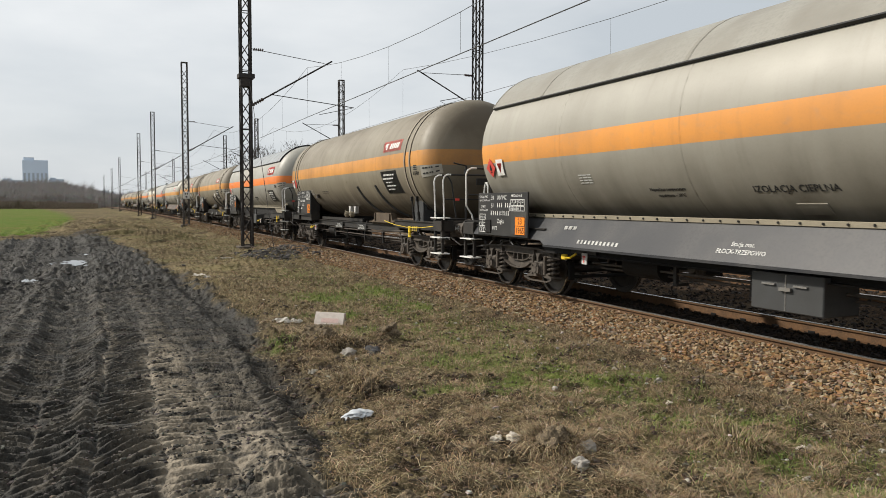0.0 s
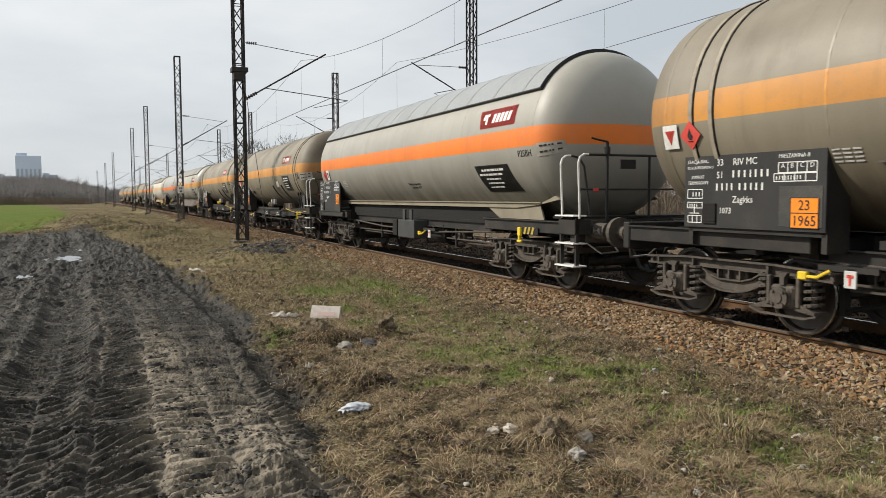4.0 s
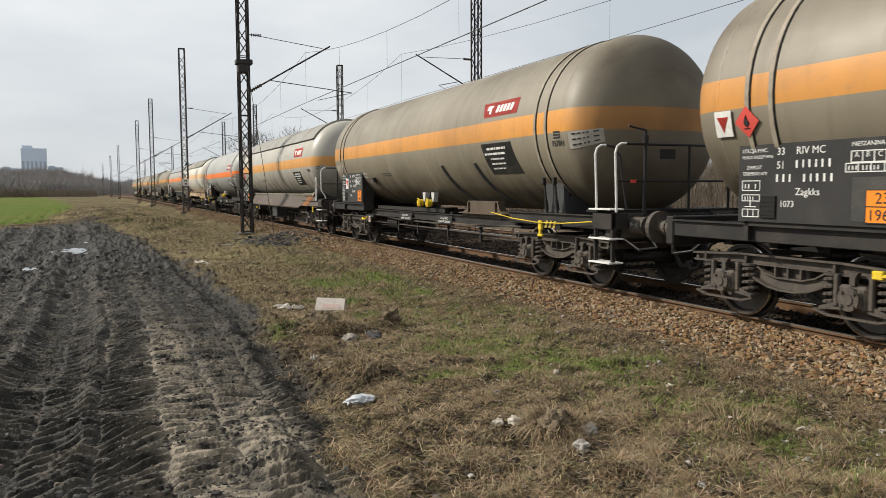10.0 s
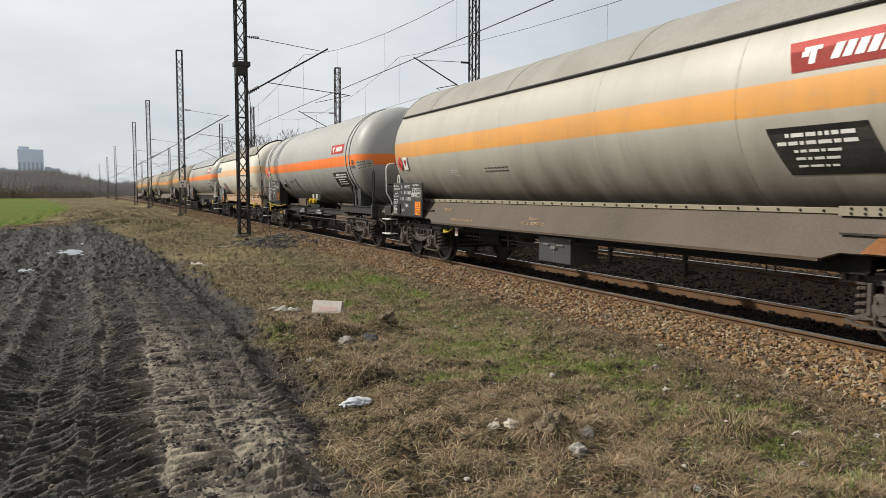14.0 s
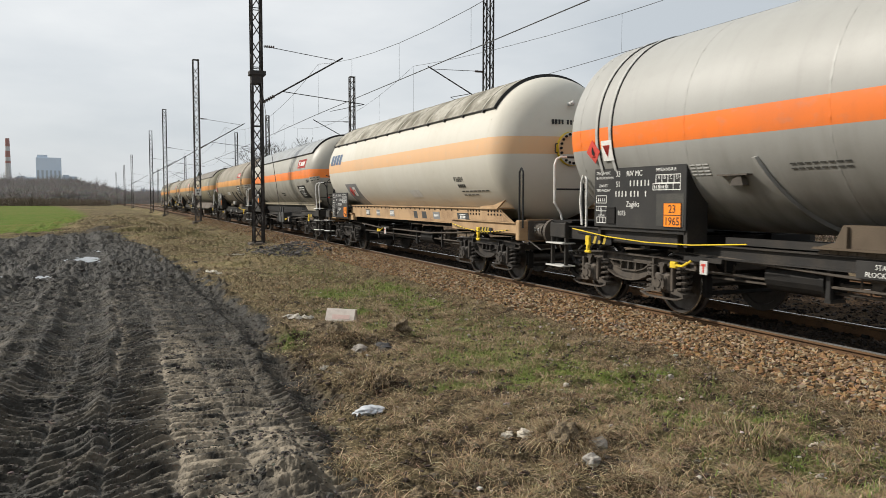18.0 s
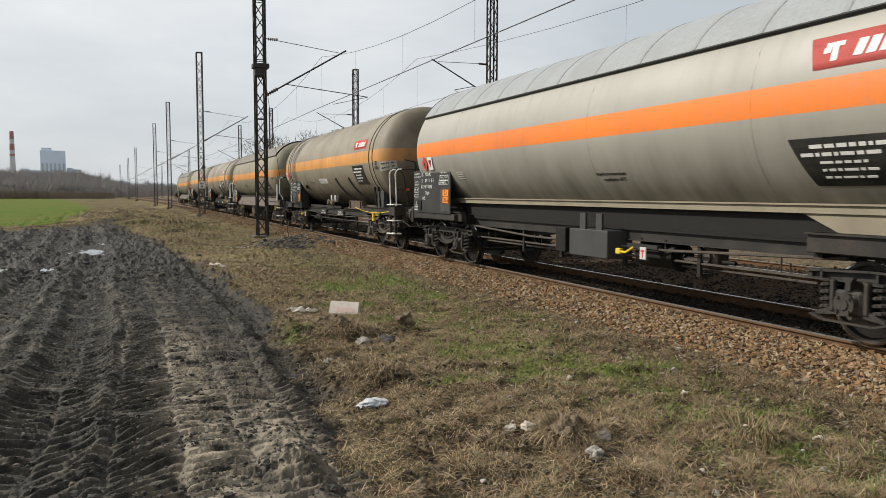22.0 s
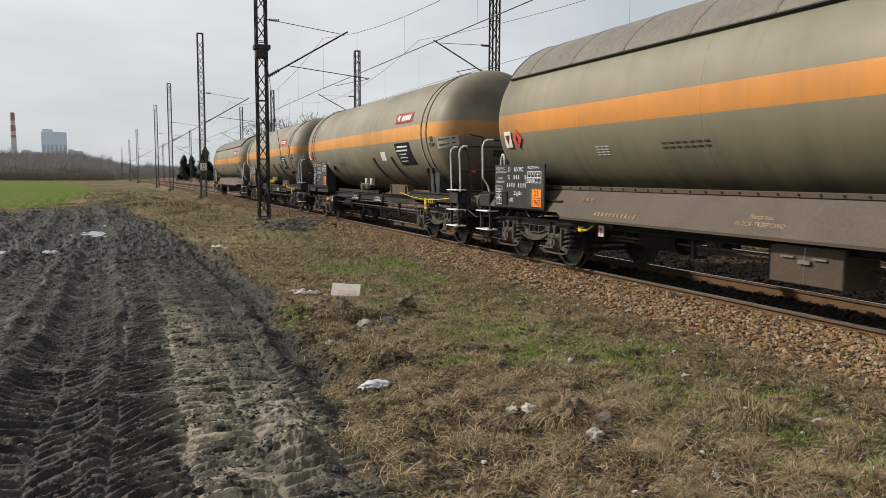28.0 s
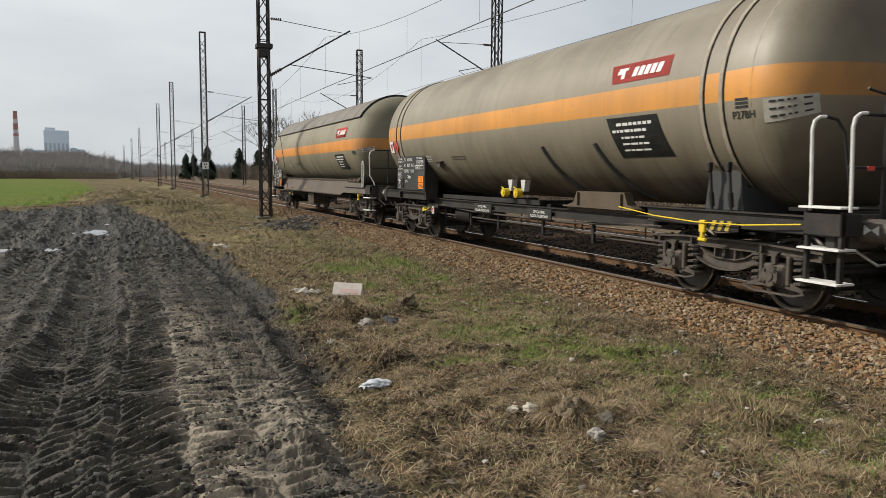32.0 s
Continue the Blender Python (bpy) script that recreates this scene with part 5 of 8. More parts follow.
def logo_plate(wagon, r, y_rear, z, wide, tall, mat):
    """Red slanted owner's panel with white strokes, drawn plain."""
    def sheet(bm):
        n = 6
        rows = []
        for k in range(n + 1):
            f = k / n
            zz = z + tall * f
            rows.append([bm.verts.new((-r - 0.005, y_rear + 0.10 * f, zz)), bm.verts.new((-r - 0.005, y_rear - wide, zz))])
        for p, q in zip(rows, rows[1:]):
            bm.faces.new((p[0], p[1], q[1], q[0]))
        bmesh.ops.solidify(bm, geom=list(bm.faces), thickness=0.003)
        hug(bm, r, ZC)

    def strokes(bm):
        x = -r - 0.011
        # plain curved sweep and five blocks
        y = y_rear - 0.12
        box(bm, x, x + 0.003, y - 0.22, y, z + tall * 0.62, z + tall * 0.76)
        box(bm, x, x + 0.003, y - 0.16, y - 0.08, z + tall * 0.2, z + tall * 0.62)
        box(bm, x, x + 0.003, y - 0.07, y + 0.02, z + tall * 0.45, z + tall * 0.62)
        q = y - 0.34
        step = (wide - 0.62) / 5
        for k in range(5):
            prism(bm, ((q, z + tall * 0.24), (q - step * 0.74, z + tall * 0.24), (q - step * 0.74 - tall * 0.13, z + tall * 0.72), (q - tall * 0.13, z + tall * 0.72)), x, x + 0.003)
            q -= step
        hug(bm, r, ZC)
    tag = (round(r, 3), round(y_rear, 2), round(z, 2), wide, tall)
    lp = piece(("logo",) + tag, "logo_panel", sheet, mat, wagon, label="red slanted owner panel with white marks")
    piece(("logostrokes",) + tag, "logo_mark", strokes, M_LETTER, lp)


def owner_panel(wagon, r, y_rear, z, wide, tall, seed):
    """Dark slanted panel with rows of small white strokes."""
    def sheet(bm):
        rows = []
        for k in range(7):
            f = k / 6
            zz = z + tall * f
            rows.append([bm.verts.new((-r - 0.004, y_rear + 0.18 * f - 0.18, zz)), bm.verts.new((-r - 0.004, y_rear - wide + 0.18 * f - 0.18, zz))])
        for p, q in zip(rows, rows[1:]):
            bm.faces.new((p[0], p[1], q[1], q[0]))
        bmesh.ops.solidify(bm, geom=list(bm.faces), thickness=0.003)
        hug(bm, r, ZC)

    def rows_of_words(bm):
        rng = random.Random(seed)
        x = -r - 0.0095
        for k, (a, w, h) in enumerate(((0.16, 0.78, 0.085), (0.06, 0.86, 0.08), (0.22, 0.5, 0.06), (0.22, 0.52, 0.06), (0.22, 0.5, 0.05))):
            q = y_rear - 0.05 - a * wide
            zz = z + tall * (0.80 - 0.155 * k) 
            end = q - w * wide * 0.8
            while q > end:
                u = rng.choice((0.05, 0.08, 0.12, 0.16))
                box(bm, x, x + 0.003, q - u, q, zz, zz + h * 0.5)
                q -= u + 0.03
        hug(bm, r, ZC)
    tag = (round(r, 3), round(y_rear, 2), round(z, 2), wide, tall)
    op = piece(("owner",) + tag, "owner_panel", sheet, M_PANEL, wagon, label="charcoal panel with rows of white lettering")
    piece(("ownerwords", seed) + tag, "lettering", rows_of_words, M_LETTER, op)


def tank_words(wagon, r, y, z, text, size, mat=None, name="lettering"):
    def build(bm):
        letters(bm, text, size, near_plane(y, z, -r - 0.002))
        for v in bm.verts:
            v.co.x = min(v.co.x, -r - 0.0005) if v.co.x < -r - 0.002 - size * 0.005 else v.co.x
        for v in bm.verts:
            v.co.x = -r - 0.0045 if v.co.x < -r - 0.002 else -r - 0.001
        hug(bm, r, ZC)
    piece(("words", text, round(r, 3), round(y, 2), round(z, 2)), name, build, mat or M_INK, wagon)


def head_plate(wagon, r, ye, y0, y1, a0, a1, rows, key):
    """Pale test plate with short dark rows, laid on the round of the front head."""
    def spot(y, a, up):
        c = min(1.0, max(0.0, 1 - (y + ye) / 0.78))
        rr = r * max(math.sin(math.acos(c)), 0.01) ** 0.8 + up
        return (-rr * math.sin(radians(a)), y, ZC + rr * math.cos(radians(a)))

    def sheet(bm, b0, b1, c0, c1, up, thick):
        n = 5
        g = [[bm.verts.new(spot(b0 + (b1 - b0) * i / n, c0 + (c1 - c0) * j / n, up)) for j in range(n + 1)] for i in range(n + 1)]
        fs = [bm.faces.new((g[i][j], g[i + 1][j], g[i + 1][j + 1], g[i][j + 1])) for i in range(n) for j in range(n)]
        bmesh.ops.recalc_face_normals(bm, faces=fs)
        bmesh.ops.solidify(bm, geom=fs, thickness=thick)
    pl = piece(("head_plate", key), "test_plate", lambda bm: sheet(bm, y0, y1, a0, a1, 0.006, 0.004), M_FADEPATCH, wagon, label="pale test plate with dark rows")

    def marks(bm):
        for k in range(rows):
            f = (k + 0.35) / (rows + 0.2)
            for p, q in ((0.08, 0.2), (0.3, 0.36), (0.4, 0.46), (0.52, 0.64), (0.68, 0.84)):
                sheet(bm, y1 + (y0 - y1) * p, y1 + (y0 - y1) * q, a0 + (a1 - a0) * f, a0 + (a1 - a0) * (f + 0.26 / rows), 0.011, 0.003)
    piece(("head_marks", key), "lettering", marks, M_INK, pl)


def ring(wagon, name, r, y, w, mat, thick=0.012, label="", a=180):
    piece((name, round(r, 3), w, thick, a), name, lambda bm: shell(bm, r, -a, a, -w / 2, w / 2, ZC, thick, 48), mat, wagon, pose(0, y, 0), label, smooth=False)


def ends(wagon, H, mat_frame, rail_mat=None, bare=False, corner=False, rear=None):
    """Headstocks, buffers, couplings, hoses; the platform with rails stands at the front end."""
    for s in (-1, 1):
        m = pose(0, s * (H - 0.62), 0, 0, 0, 0 if s < 0 else 180)
        piece("headstock", "headstock", headstock, mat_frame, wagon, m)
        for x in (-1.2, 1.2):
            piece(("end_sill", x), "end_sill", mirrored(end_sill, x), mat_frame, wagon, m @ pose(x, 0, 0))
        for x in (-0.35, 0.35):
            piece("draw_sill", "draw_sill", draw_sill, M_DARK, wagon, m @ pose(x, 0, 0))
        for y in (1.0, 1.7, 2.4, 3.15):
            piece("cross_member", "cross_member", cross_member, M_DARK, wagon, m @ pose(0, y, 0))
        for x in (-0.875, 0.875):
            bf = piece("buffer", "buffer", buffer, M_BOGIE, wagon, m @ pose(x, 0, 1.05), "round steel buffer with a sleeve")
            if (x < 0) == (s < 0):
                piece("bow_tie", "bow_tie_mark", bow_tie, M_WHITE, bf, pose(-0.139 * (1 if s < 0 else -1), -0.2, 0.02))
        piece("coupling", "screw_coupling", coupling, M_DARK, wagon, m @ pose(0, 0, 1.03))
        piece("hose", "brake_hose", hose, M_MASK, wagon, m @ pose(0.35, 0, 0.88))
        piece("hose", "brake_hose", hose, M_MASK, wagon, m @ pose(-0.3, 0, 0.88))
        piece(("stirrup", s), "shunter_handle", mirrored(stirrup, s), M_STEEL, wagon, m)
    m = pose(0, -(H - 0.62), 0)
    if corner or rear:          # low platform with steps, corner rail and hoop at one or both ends
        for s in ((-1, 1) if corner else (1,)):
            mm = pose(0, s * (H - 0.62), 0, 0, 0, 0 if s < 0 else 180)
            coat = M_WHITE if corner else rear
            shade = (lambda f: mirrored(f, 1)) if s > 0 else (lambda f: f)
            piece("platform", "end_platform", platform, M_DARK, wagon, mm)
            piece(("corner_rail", s), "grab_rail", shade(corner_rail), coat, wagon, mm @ pose(0, 0.12, 0), "tall bent corner rail")
            piece(("foot_loop", s), "grab_hoop", shade(foot_loop), coat, wagon, mm @ pose(0, 0.95, 0), "low hooped grab rail")
            piece(("corner_far_rails", s), "platform_railing", shade(far_rails), M_MASK, wagon, mm @ pose(0, 0.2, 0.09))
            piece(("brake_post", s), "brake_column", shade(brake_post), M_BOGIE, wagon, mm @ pose(0, 0.1, 0))
            piece(("ladder", s), "step_frame", shade(ladder), M_BLACK, wagon, mm @ pose(0, 0.15, 0))
            for z in (0.52, 0.9):
                piece(("tread", s), "step_tread", shade(tread), M_WHITE if corner else M_PATCH, wagon, mm @ pose(0, 0.15, z), "pale step tread")
        if corner:
            return
    if bare:
        piece("grab_post", "grab_post", lambda bm: pipe(bm, [(-1.22, 0.35, 1.1), (-1.22, 0.35, 2.15), (-1.22, 0.28, 2.22), (-1.22, 0.21, 2.15), (-1.22, 0.21, 1.1)], 0.018), M_MASK, wagon, m @ pose(0, -0.25, 0), "black looped grab post")
        return
    piece("platform", "end_platform", platform, M_DARK, wagon, m)
    for y in (0.30, -0.2):
        gr = piece("grab_rail", "grab_rail", grab_rail, rail_mat or M_WHITE, wagon, m @ pose(0, y, 0), "white curved grab rail")
        if y > 0:
            piece("grab_return", "rail_return", grab_rail_return, M_MASK, gr)
    piece("far_rails", "platform_railing", far_rails, M_MASK, wagon, m)
    piece("brake_post", "brake_column", brake_post, M_MASK, wagon, m @ pose(-0.4, -0.05, -0.02))
    piece("red_tag", "red_tag", lambda bm: box(bm, -1.02, -0.92, -0.125, -0.115, 1.69, 1.74), M_RED, wagon, m)
    piece("ladder", "step_frame", ladder, M_BLACK, wagon, m)
    for z in (0.50, 0.86, 1.30):
        piece("tread", "step_tread", tread, M_WHITE, wagon, m @ pose(0, 0, z), "white-edged step tread")


def middle_frame(wagon, half, mat, z0=0.78, z1=1.04, x=0.95):
    """Long sills between the bogies with cross bearers."""
    def sill(bm):
        box(bm, -0.05, 0.05, -half, half, z0, z1, 0.008)
        box(bm, -0.10, 0.05, -half, half, z1 - 0.02, z1, 0.0)
        box(bm, -0.10, 0.05, -half, half, z0, z0 + 0.02, 0.0)
    for s in (-1, 1):
        piece(("sill", z0, z1, s, half), "long_sill", mirrored(sill, s), mat, wagon, pose(s * x, 0, 0))
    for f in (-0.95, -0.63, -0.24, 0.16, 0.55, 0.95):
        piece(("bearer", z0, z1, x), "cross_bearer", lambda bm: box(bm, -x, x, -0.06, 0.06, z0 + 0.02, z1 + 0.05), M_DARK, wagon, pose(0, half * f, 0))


def valve(bm):
    """Funnel-shaped hood of an outlet valve."""
    prism(bm, ((-0.12, 0.14), (0.12, 0.14), (0.05, -0.14), (-0.05, -0.14)), -0.07, 0.07)


def valve_flange(bm):
    rod(bm, (-0.22, 0, -0.2), (-0.08, 0, -0.2), 0.11, 12)
    rod(bm, (-0.24, 0, -0.2), (-0.22, 0, -0.2), 0.05, 8)
    for k in range(8):
        a = k * math.pi / 4
        rod(bm, (-0.235, 0.085 * math.cos(a), -0.2 + 0.085 * math.sin(a)), (-0.215, 0.085 * math.cos(a), -0.2 + 0.085 * math.sin(a)), 0.014, 6)
    rod(bm, (-0.1, 0, -0.14), (-0.16, 0.22, -0.06), 0.014, 6)


def undergear(wagon, y_tank, y_plate):
    """Air reservoir, brake rods, small plates."""
    piece("reservoir", "air_reservoir", lambda bm: (rod(bm, (-0.75, -0.4, 0.70), (-0.75, 0.4, 0.70), 0.19, 18), rod(bm, (-0.75, -0.46, 0.70), (-0.75, -0.4, 0.70), 0.21, 18), rod(bm, (-0.75, -1.5, 0.70), (-0.75, -0.46, 0.70), 0.03, 8), rod(bm, (-0.75, -0.56, 0.70), (-0.75, -0.46, 0.70), 0.07, 10), box(bm, -0.92, -0.58, -0.3, -0.26, 0.72, 0.95), box(bm, -0.92, -0.58, 0.26, 0.3, 0.72, 0.95)), M_DARK, wagon, pose(0, y_tank, 0))
    for x, z in ((-0.9, 0.66), (-0.75, 0.58)):
        piece("brake_rod", "brake_rod", lambda bm: (rod(bm, (0, -4.4, 0), (0, 4.4, 0), 0.018, 6), [rod(bm, (0, y, 0), (0, y, 0.2), 0.012, 5) for y in (-4, -2, 0, 2, 4)]), M_BOGIE, wagon, pose(x, 0, z))
    piece("brake_cylinder", "brake_cylinder", lambda bm: (rod(bm, (-0.6, -0.25, 0.78), (-0.6, 0.25, 0.78), 0.13, 14), box(bm, -0.75, -0.45, -0.06, 0.06, 0.78, 0.95)), M_DARK, wagon, pose(0, y_tank + 1.6, 0))
    piece("distributor", "brake_valve", lambda bm: (box(bm, -0.85, -0.6, -0.14, 0.14, 0.62, 0.9, 0.03), rod(bm, (-0.86, 0, 0.76), (-0.9, 0, 0.76), 0.08, 12), pipe(bm, [(-0.8, 0.14, 0.7), (-0.8, 0.5, 0.68), (-0.7, 0.9, 0.8)], 0.02)), M_BOGIE, wagon, pose(0, y_tank - 1.1, 0))
    piece("main_pipe", "brake_pipe", lambda bm: pipe(bm, [(-1.0, -5.0, 0.92), (-1.0, -2.0, 0.80), (-1.0, 2.0, 0.80), (-1.0, 5.0, 0.92)], 0.02), M_BOGIE, wagon)
    for y in (-2.6, -0.9, 1.0, 2.4):
        piece("hanger", "rod_hanger", lambda bm: (box(bm, -0.93, -0.88, -0.03, 0.03, 0.5, 0.9), box(bm, -0.93, -0.7, -0.04, 0.04, 0.48, 0.52)), M_BLACK, wagon, pose(0, y, 0))
    pl = piece("lever_plate", "changeover_plate", lambda bm: box(bm, -1.22, -1.20, -0.07, 0.07, 0.66, 0.84, 0.004), M_PATCH, wagon, pose(0, y_plate, 0), "white brake changeover plate")
    piece("lever_mark", "red_mark", lambda bm: (box(bm, -1.225, -1.22, -0.012, 0.012, 0.69, 0.8), box(bm, -1.225, -1.22, -0.04, 0.04, 0.77, 0.8)), M_RED, pl)
    piece("lever", "changeover_lever", lambda bm: (pipe(bm, [(-1.2, 0.25, 0.82), (-1.24, 0.38, 0.74), (-1.24, 0.55, 0.74)], 0.018), box(bm, -1.26, -1.2, 0.5, 0.62, 0.70, 0.79, 0.01)), M_YELLOW, wagon, pose(0, y_plate, 0), "yellow brake lever")
    piece("plate_arm", "plate_bracket", lambda bm: (box(bm, -1.2, -0.9, -0.05, 0.05, 0.80, 0.86), box(bm, -1.2, -1.17, -0.3, 0.4, 0.82, 0.88)), M_BLACK, wagon, pose(0, y_plate, 0))


def hazard_corner(wagon, y):
    """Yellow jacking pad with striped plate and the cord along the sill."""
    piece("jack_pad", "jacking_hook", lambda bm: (box(bm, -1.32, -1.27, -0.055, 0.055, 0.90, 1.06, 0.01), box(bm, -1.32, -1.27, -0.03, 0.03, 0.82, 0.92, 0.01), box(bm, -1.32, -1.27, -0.075, 0.075, 0.78, 0.83, 0.015)), M_YELLOW, wagon, pose(0, y, 0), "yellow lifting hook")
    st = piece("striped_plate", "striped_plate", lambda bm: box(bm, -1.29, -1.275, -0.62, -0.08, 0.94, 1.07, 0.004), M_MASK, wagon, pose(0, y, 0), "black and yellow striped plate")
    piece("stripes", "stripe", lambda bm: [prism(bm, ((-0.18 - 0.13 * k, 1.068), (-0.245 - 0.13 * k, 1.068), (-0.19 - 0.13 * k, 0.942), (-0.125 - 0.13 * k, 0.942)), -1.294, -1.2905) for k in range(3)], M_YELLOWDULL, st)


def cord(wagon, y0, y1, z):
    piece(("cord", round(y0, 2), round(y1, 2), z), "safety_cord", lambda bm: pipe(bm, [(-1.335, y0 + (y1 - y0) * f, z - 0.10 * 4 * f * (1 - f) + 0.06 * (1 - f)) for f in (0, 0.25, 0.5, 0.75, 1)], 0.009), M_YELLOW, wagon, label="yellow safety cord")


def barrel(wagon, r, y_end, paint):
    return piece(("tank", r, y_end), "tank", lambda bm: revolve(bm, tank_profile(r, y_end, 0.78), 72, ZC), paint, wagon, smooth=True)


def sunshield(wagon, r, y_end, sheet, spread, edge, joints=12):
    """Roof sheet held off the barrel, with a black lip along its lower edges and both ends; the mossy one's lower lip
    is a painted shadow line.
    """
    y1 = y_end - 0.80
    piece(("shield", r, y_end, spread), "sunshield", lambda bm: shell(bm, r + 0.045, -spread, spread, -y1, y1, ZC, 0.012, 36), sheet, wagon, label="weathered roof sheet over the tank")
    for s in (-1, 1):
        # On the mossy sheet the narrow dark lip stands for its shadow.
        lip = 0.35 if "mossy" in sheet.name else 0.8
        piece(("lip", r, y_end, spread, s), "shield_edge", lambda bm: shell(bm, r + 0.002, s * spread, s * (spread + lip), -y1 - 0.02, y1 + 0.02, ZC, 0.055, 2), edge, wagon)
    if "mossy" in sheet.name:
        for k in range(12):
            piece(("clip", r, spread), "shield_clip", lambda bm: shell(bm, r + 0.002, spread, spread + 1.9, -0.03, 0.03, ZC, 0.05, 2), edge, wagon, pose(0, -y1 + 0.5 + k * (2 * y1 - 1.0) / 11, 0))
    for s in (-1, 1):
        piece(("hoop", r, spread), "shield_hoop", lambda bm: shell(bm, r + 0.002, -spread - 0.8, spread + 0.8, -0.016, 0.016, ZC, 0.062, 36), sheet if "sooty" in sheet.name else edge, wagon, pose(0, s * y1, 0))
    for k in range(joints):
        y = -y1 + 2 * y1 * (k + 0.5) / joints
        piece(("joint", r, spread), "sheet_joint", lambda bm: shell(bm, r + 0.0575, -spread, spread, -0.006, 0.006, ZC, 0.003, 36), M_GREYBOX if "mossy" in sheet.name else sheet, wagon, pose(0, y, 0))
        piece(("seam", r, spread), "sheet_lap", lambda bm: shell(bm, r + 0.0575, -spread, spread, -0.035, 0.035, ZC, 0.003, 36), sheet, wagon, pose(0, y + 0.05, 0))


def end_flange(wagon, y_end, z, paint, rim_mat, bracket=False):
    """Bolted round manhole cover on the front head, painted with the tank; its rim has its own coat."""
    def disc(y0, y1, rad, seg=32):
        return lambda bm: rod(bm, (0.0, -y_end + y0, z), (0.0, -y_end + y1, z), rad, seg)
    fl = piece(("flange", z, y_end), "manhole_rim", disc(-0.06, 0.18, 0.335), rim_mat, wagon, label="round rim of the manhole")
    piece(("cover", z, y_end), "cover_disc", disc(-0.075, -0.05, 0.325), paint, fl, label="bolted cover disc")
    piece(("bolts", z, y_end), "bolt_ring", lambda bm: [rod(bm, (0.285 * math.cos(a), -y_end - 0.11, z + 0.285 * math.sin(a)), (0.285 * math.cos(a), -y_end - 0.06, z + 0.285 * math.sin(a)), 0.026, 6) for a in (2 * math.pi * k / 20 for k in range(20))], M_DARK, fl)
    if bracket:
        piece(("hub", z, y_end), "cover_bracket", lambda bm: (box(bm, -0.06, 0.12, -y_end - 0.2, -y_end - 0.07, z - 0.11, z + 0.1, 0.02), rod(bm, (-0.1, -y_end - 0.14, z), (0.0, -y_end - 0.14, z), 0.03, 8)), M_PATCH, fl, label="pale bracket on the cover")
    else:
        for s in (-1, 1):
            piece(("grip", s, z, y_end), "cover_handle", lambda bm: pipe(bm, [(s * 0.33, -y_end - 0.03, z + 0.09), (s * 0.38, -y_end - 0.03, z + 0.08), (s * 0.38, -y_end - 0.03, z - 0.08), (s * 0.33, -y_end - 0.03, z - 0.09)], 0.012, 6), M_BOGIE, fl)


def saddle(bm):
    """Trapezoid cradle either side with gusset plates between."""
    for s in (-1, 1):
        prism(bm, ((-0.36, 1.04), (0.36, 1.04), (0.27, 1.74), (-0.27, 1.74)), s * 1.06 - 0.05, s * 1.06 + 0.05)
    for y in (-0.3, 0.3):
        box(bm, -1.05, 1.05, y - 0.02, y + 0.02, 1.04, 1.48)


def centre_seat(bm):
    """Riveted trapezoid seat at the foot of the tank with two raking braces."""
    prism(bm, ((-1.0, 1.02), (1.0, 1.02), (0.96, 1.12), (0.78, 1.17), (0.68, 1.36), (-0.68, 1.36), (-0.78, 1.17), (-0.96, 1.12)), -1.05, -0.9)
    prism(bm, ((-1.02, 1.09), (1.02, 1.09), (1.0, 1.115), (-1.0, 1.115)), -1.12, -0.9)
    for y in (-0.62, 0.62):
        prism(bm, ((y - 0.02, 1.115), (y + 0.02, 1.115), (y + 0.02, 1.34), (y - 0.02, 1.34)), -1.09, -0.95)
    for k in range(16):
        rod(bm, (-1.065, -0.85 + 0.113 * k, 1.055), (-1.05, -0.85 + 0.113 * k, 1.055), 0.014, 6)


M_STRAP = material("dusty_strap_steel", (0.31, 0.27, 0.21), 0.6, 0.0, (0.13, 0.1, 0.07), 4.0, (0.3, 0.26, 0.2), 30)
M_SADDLE = material("dusty_brown_saddle", (0.10, 0.076, 0.052), 0.65, 0.0, (0.065, 0.048, 0.033), 3.0)
M_STRAPCLEAN = material("grey_strap_paint", (0.42, 0.42, 0.40), 0.45, 0.0, (0.24, 0.23, 0.2), 4.0)


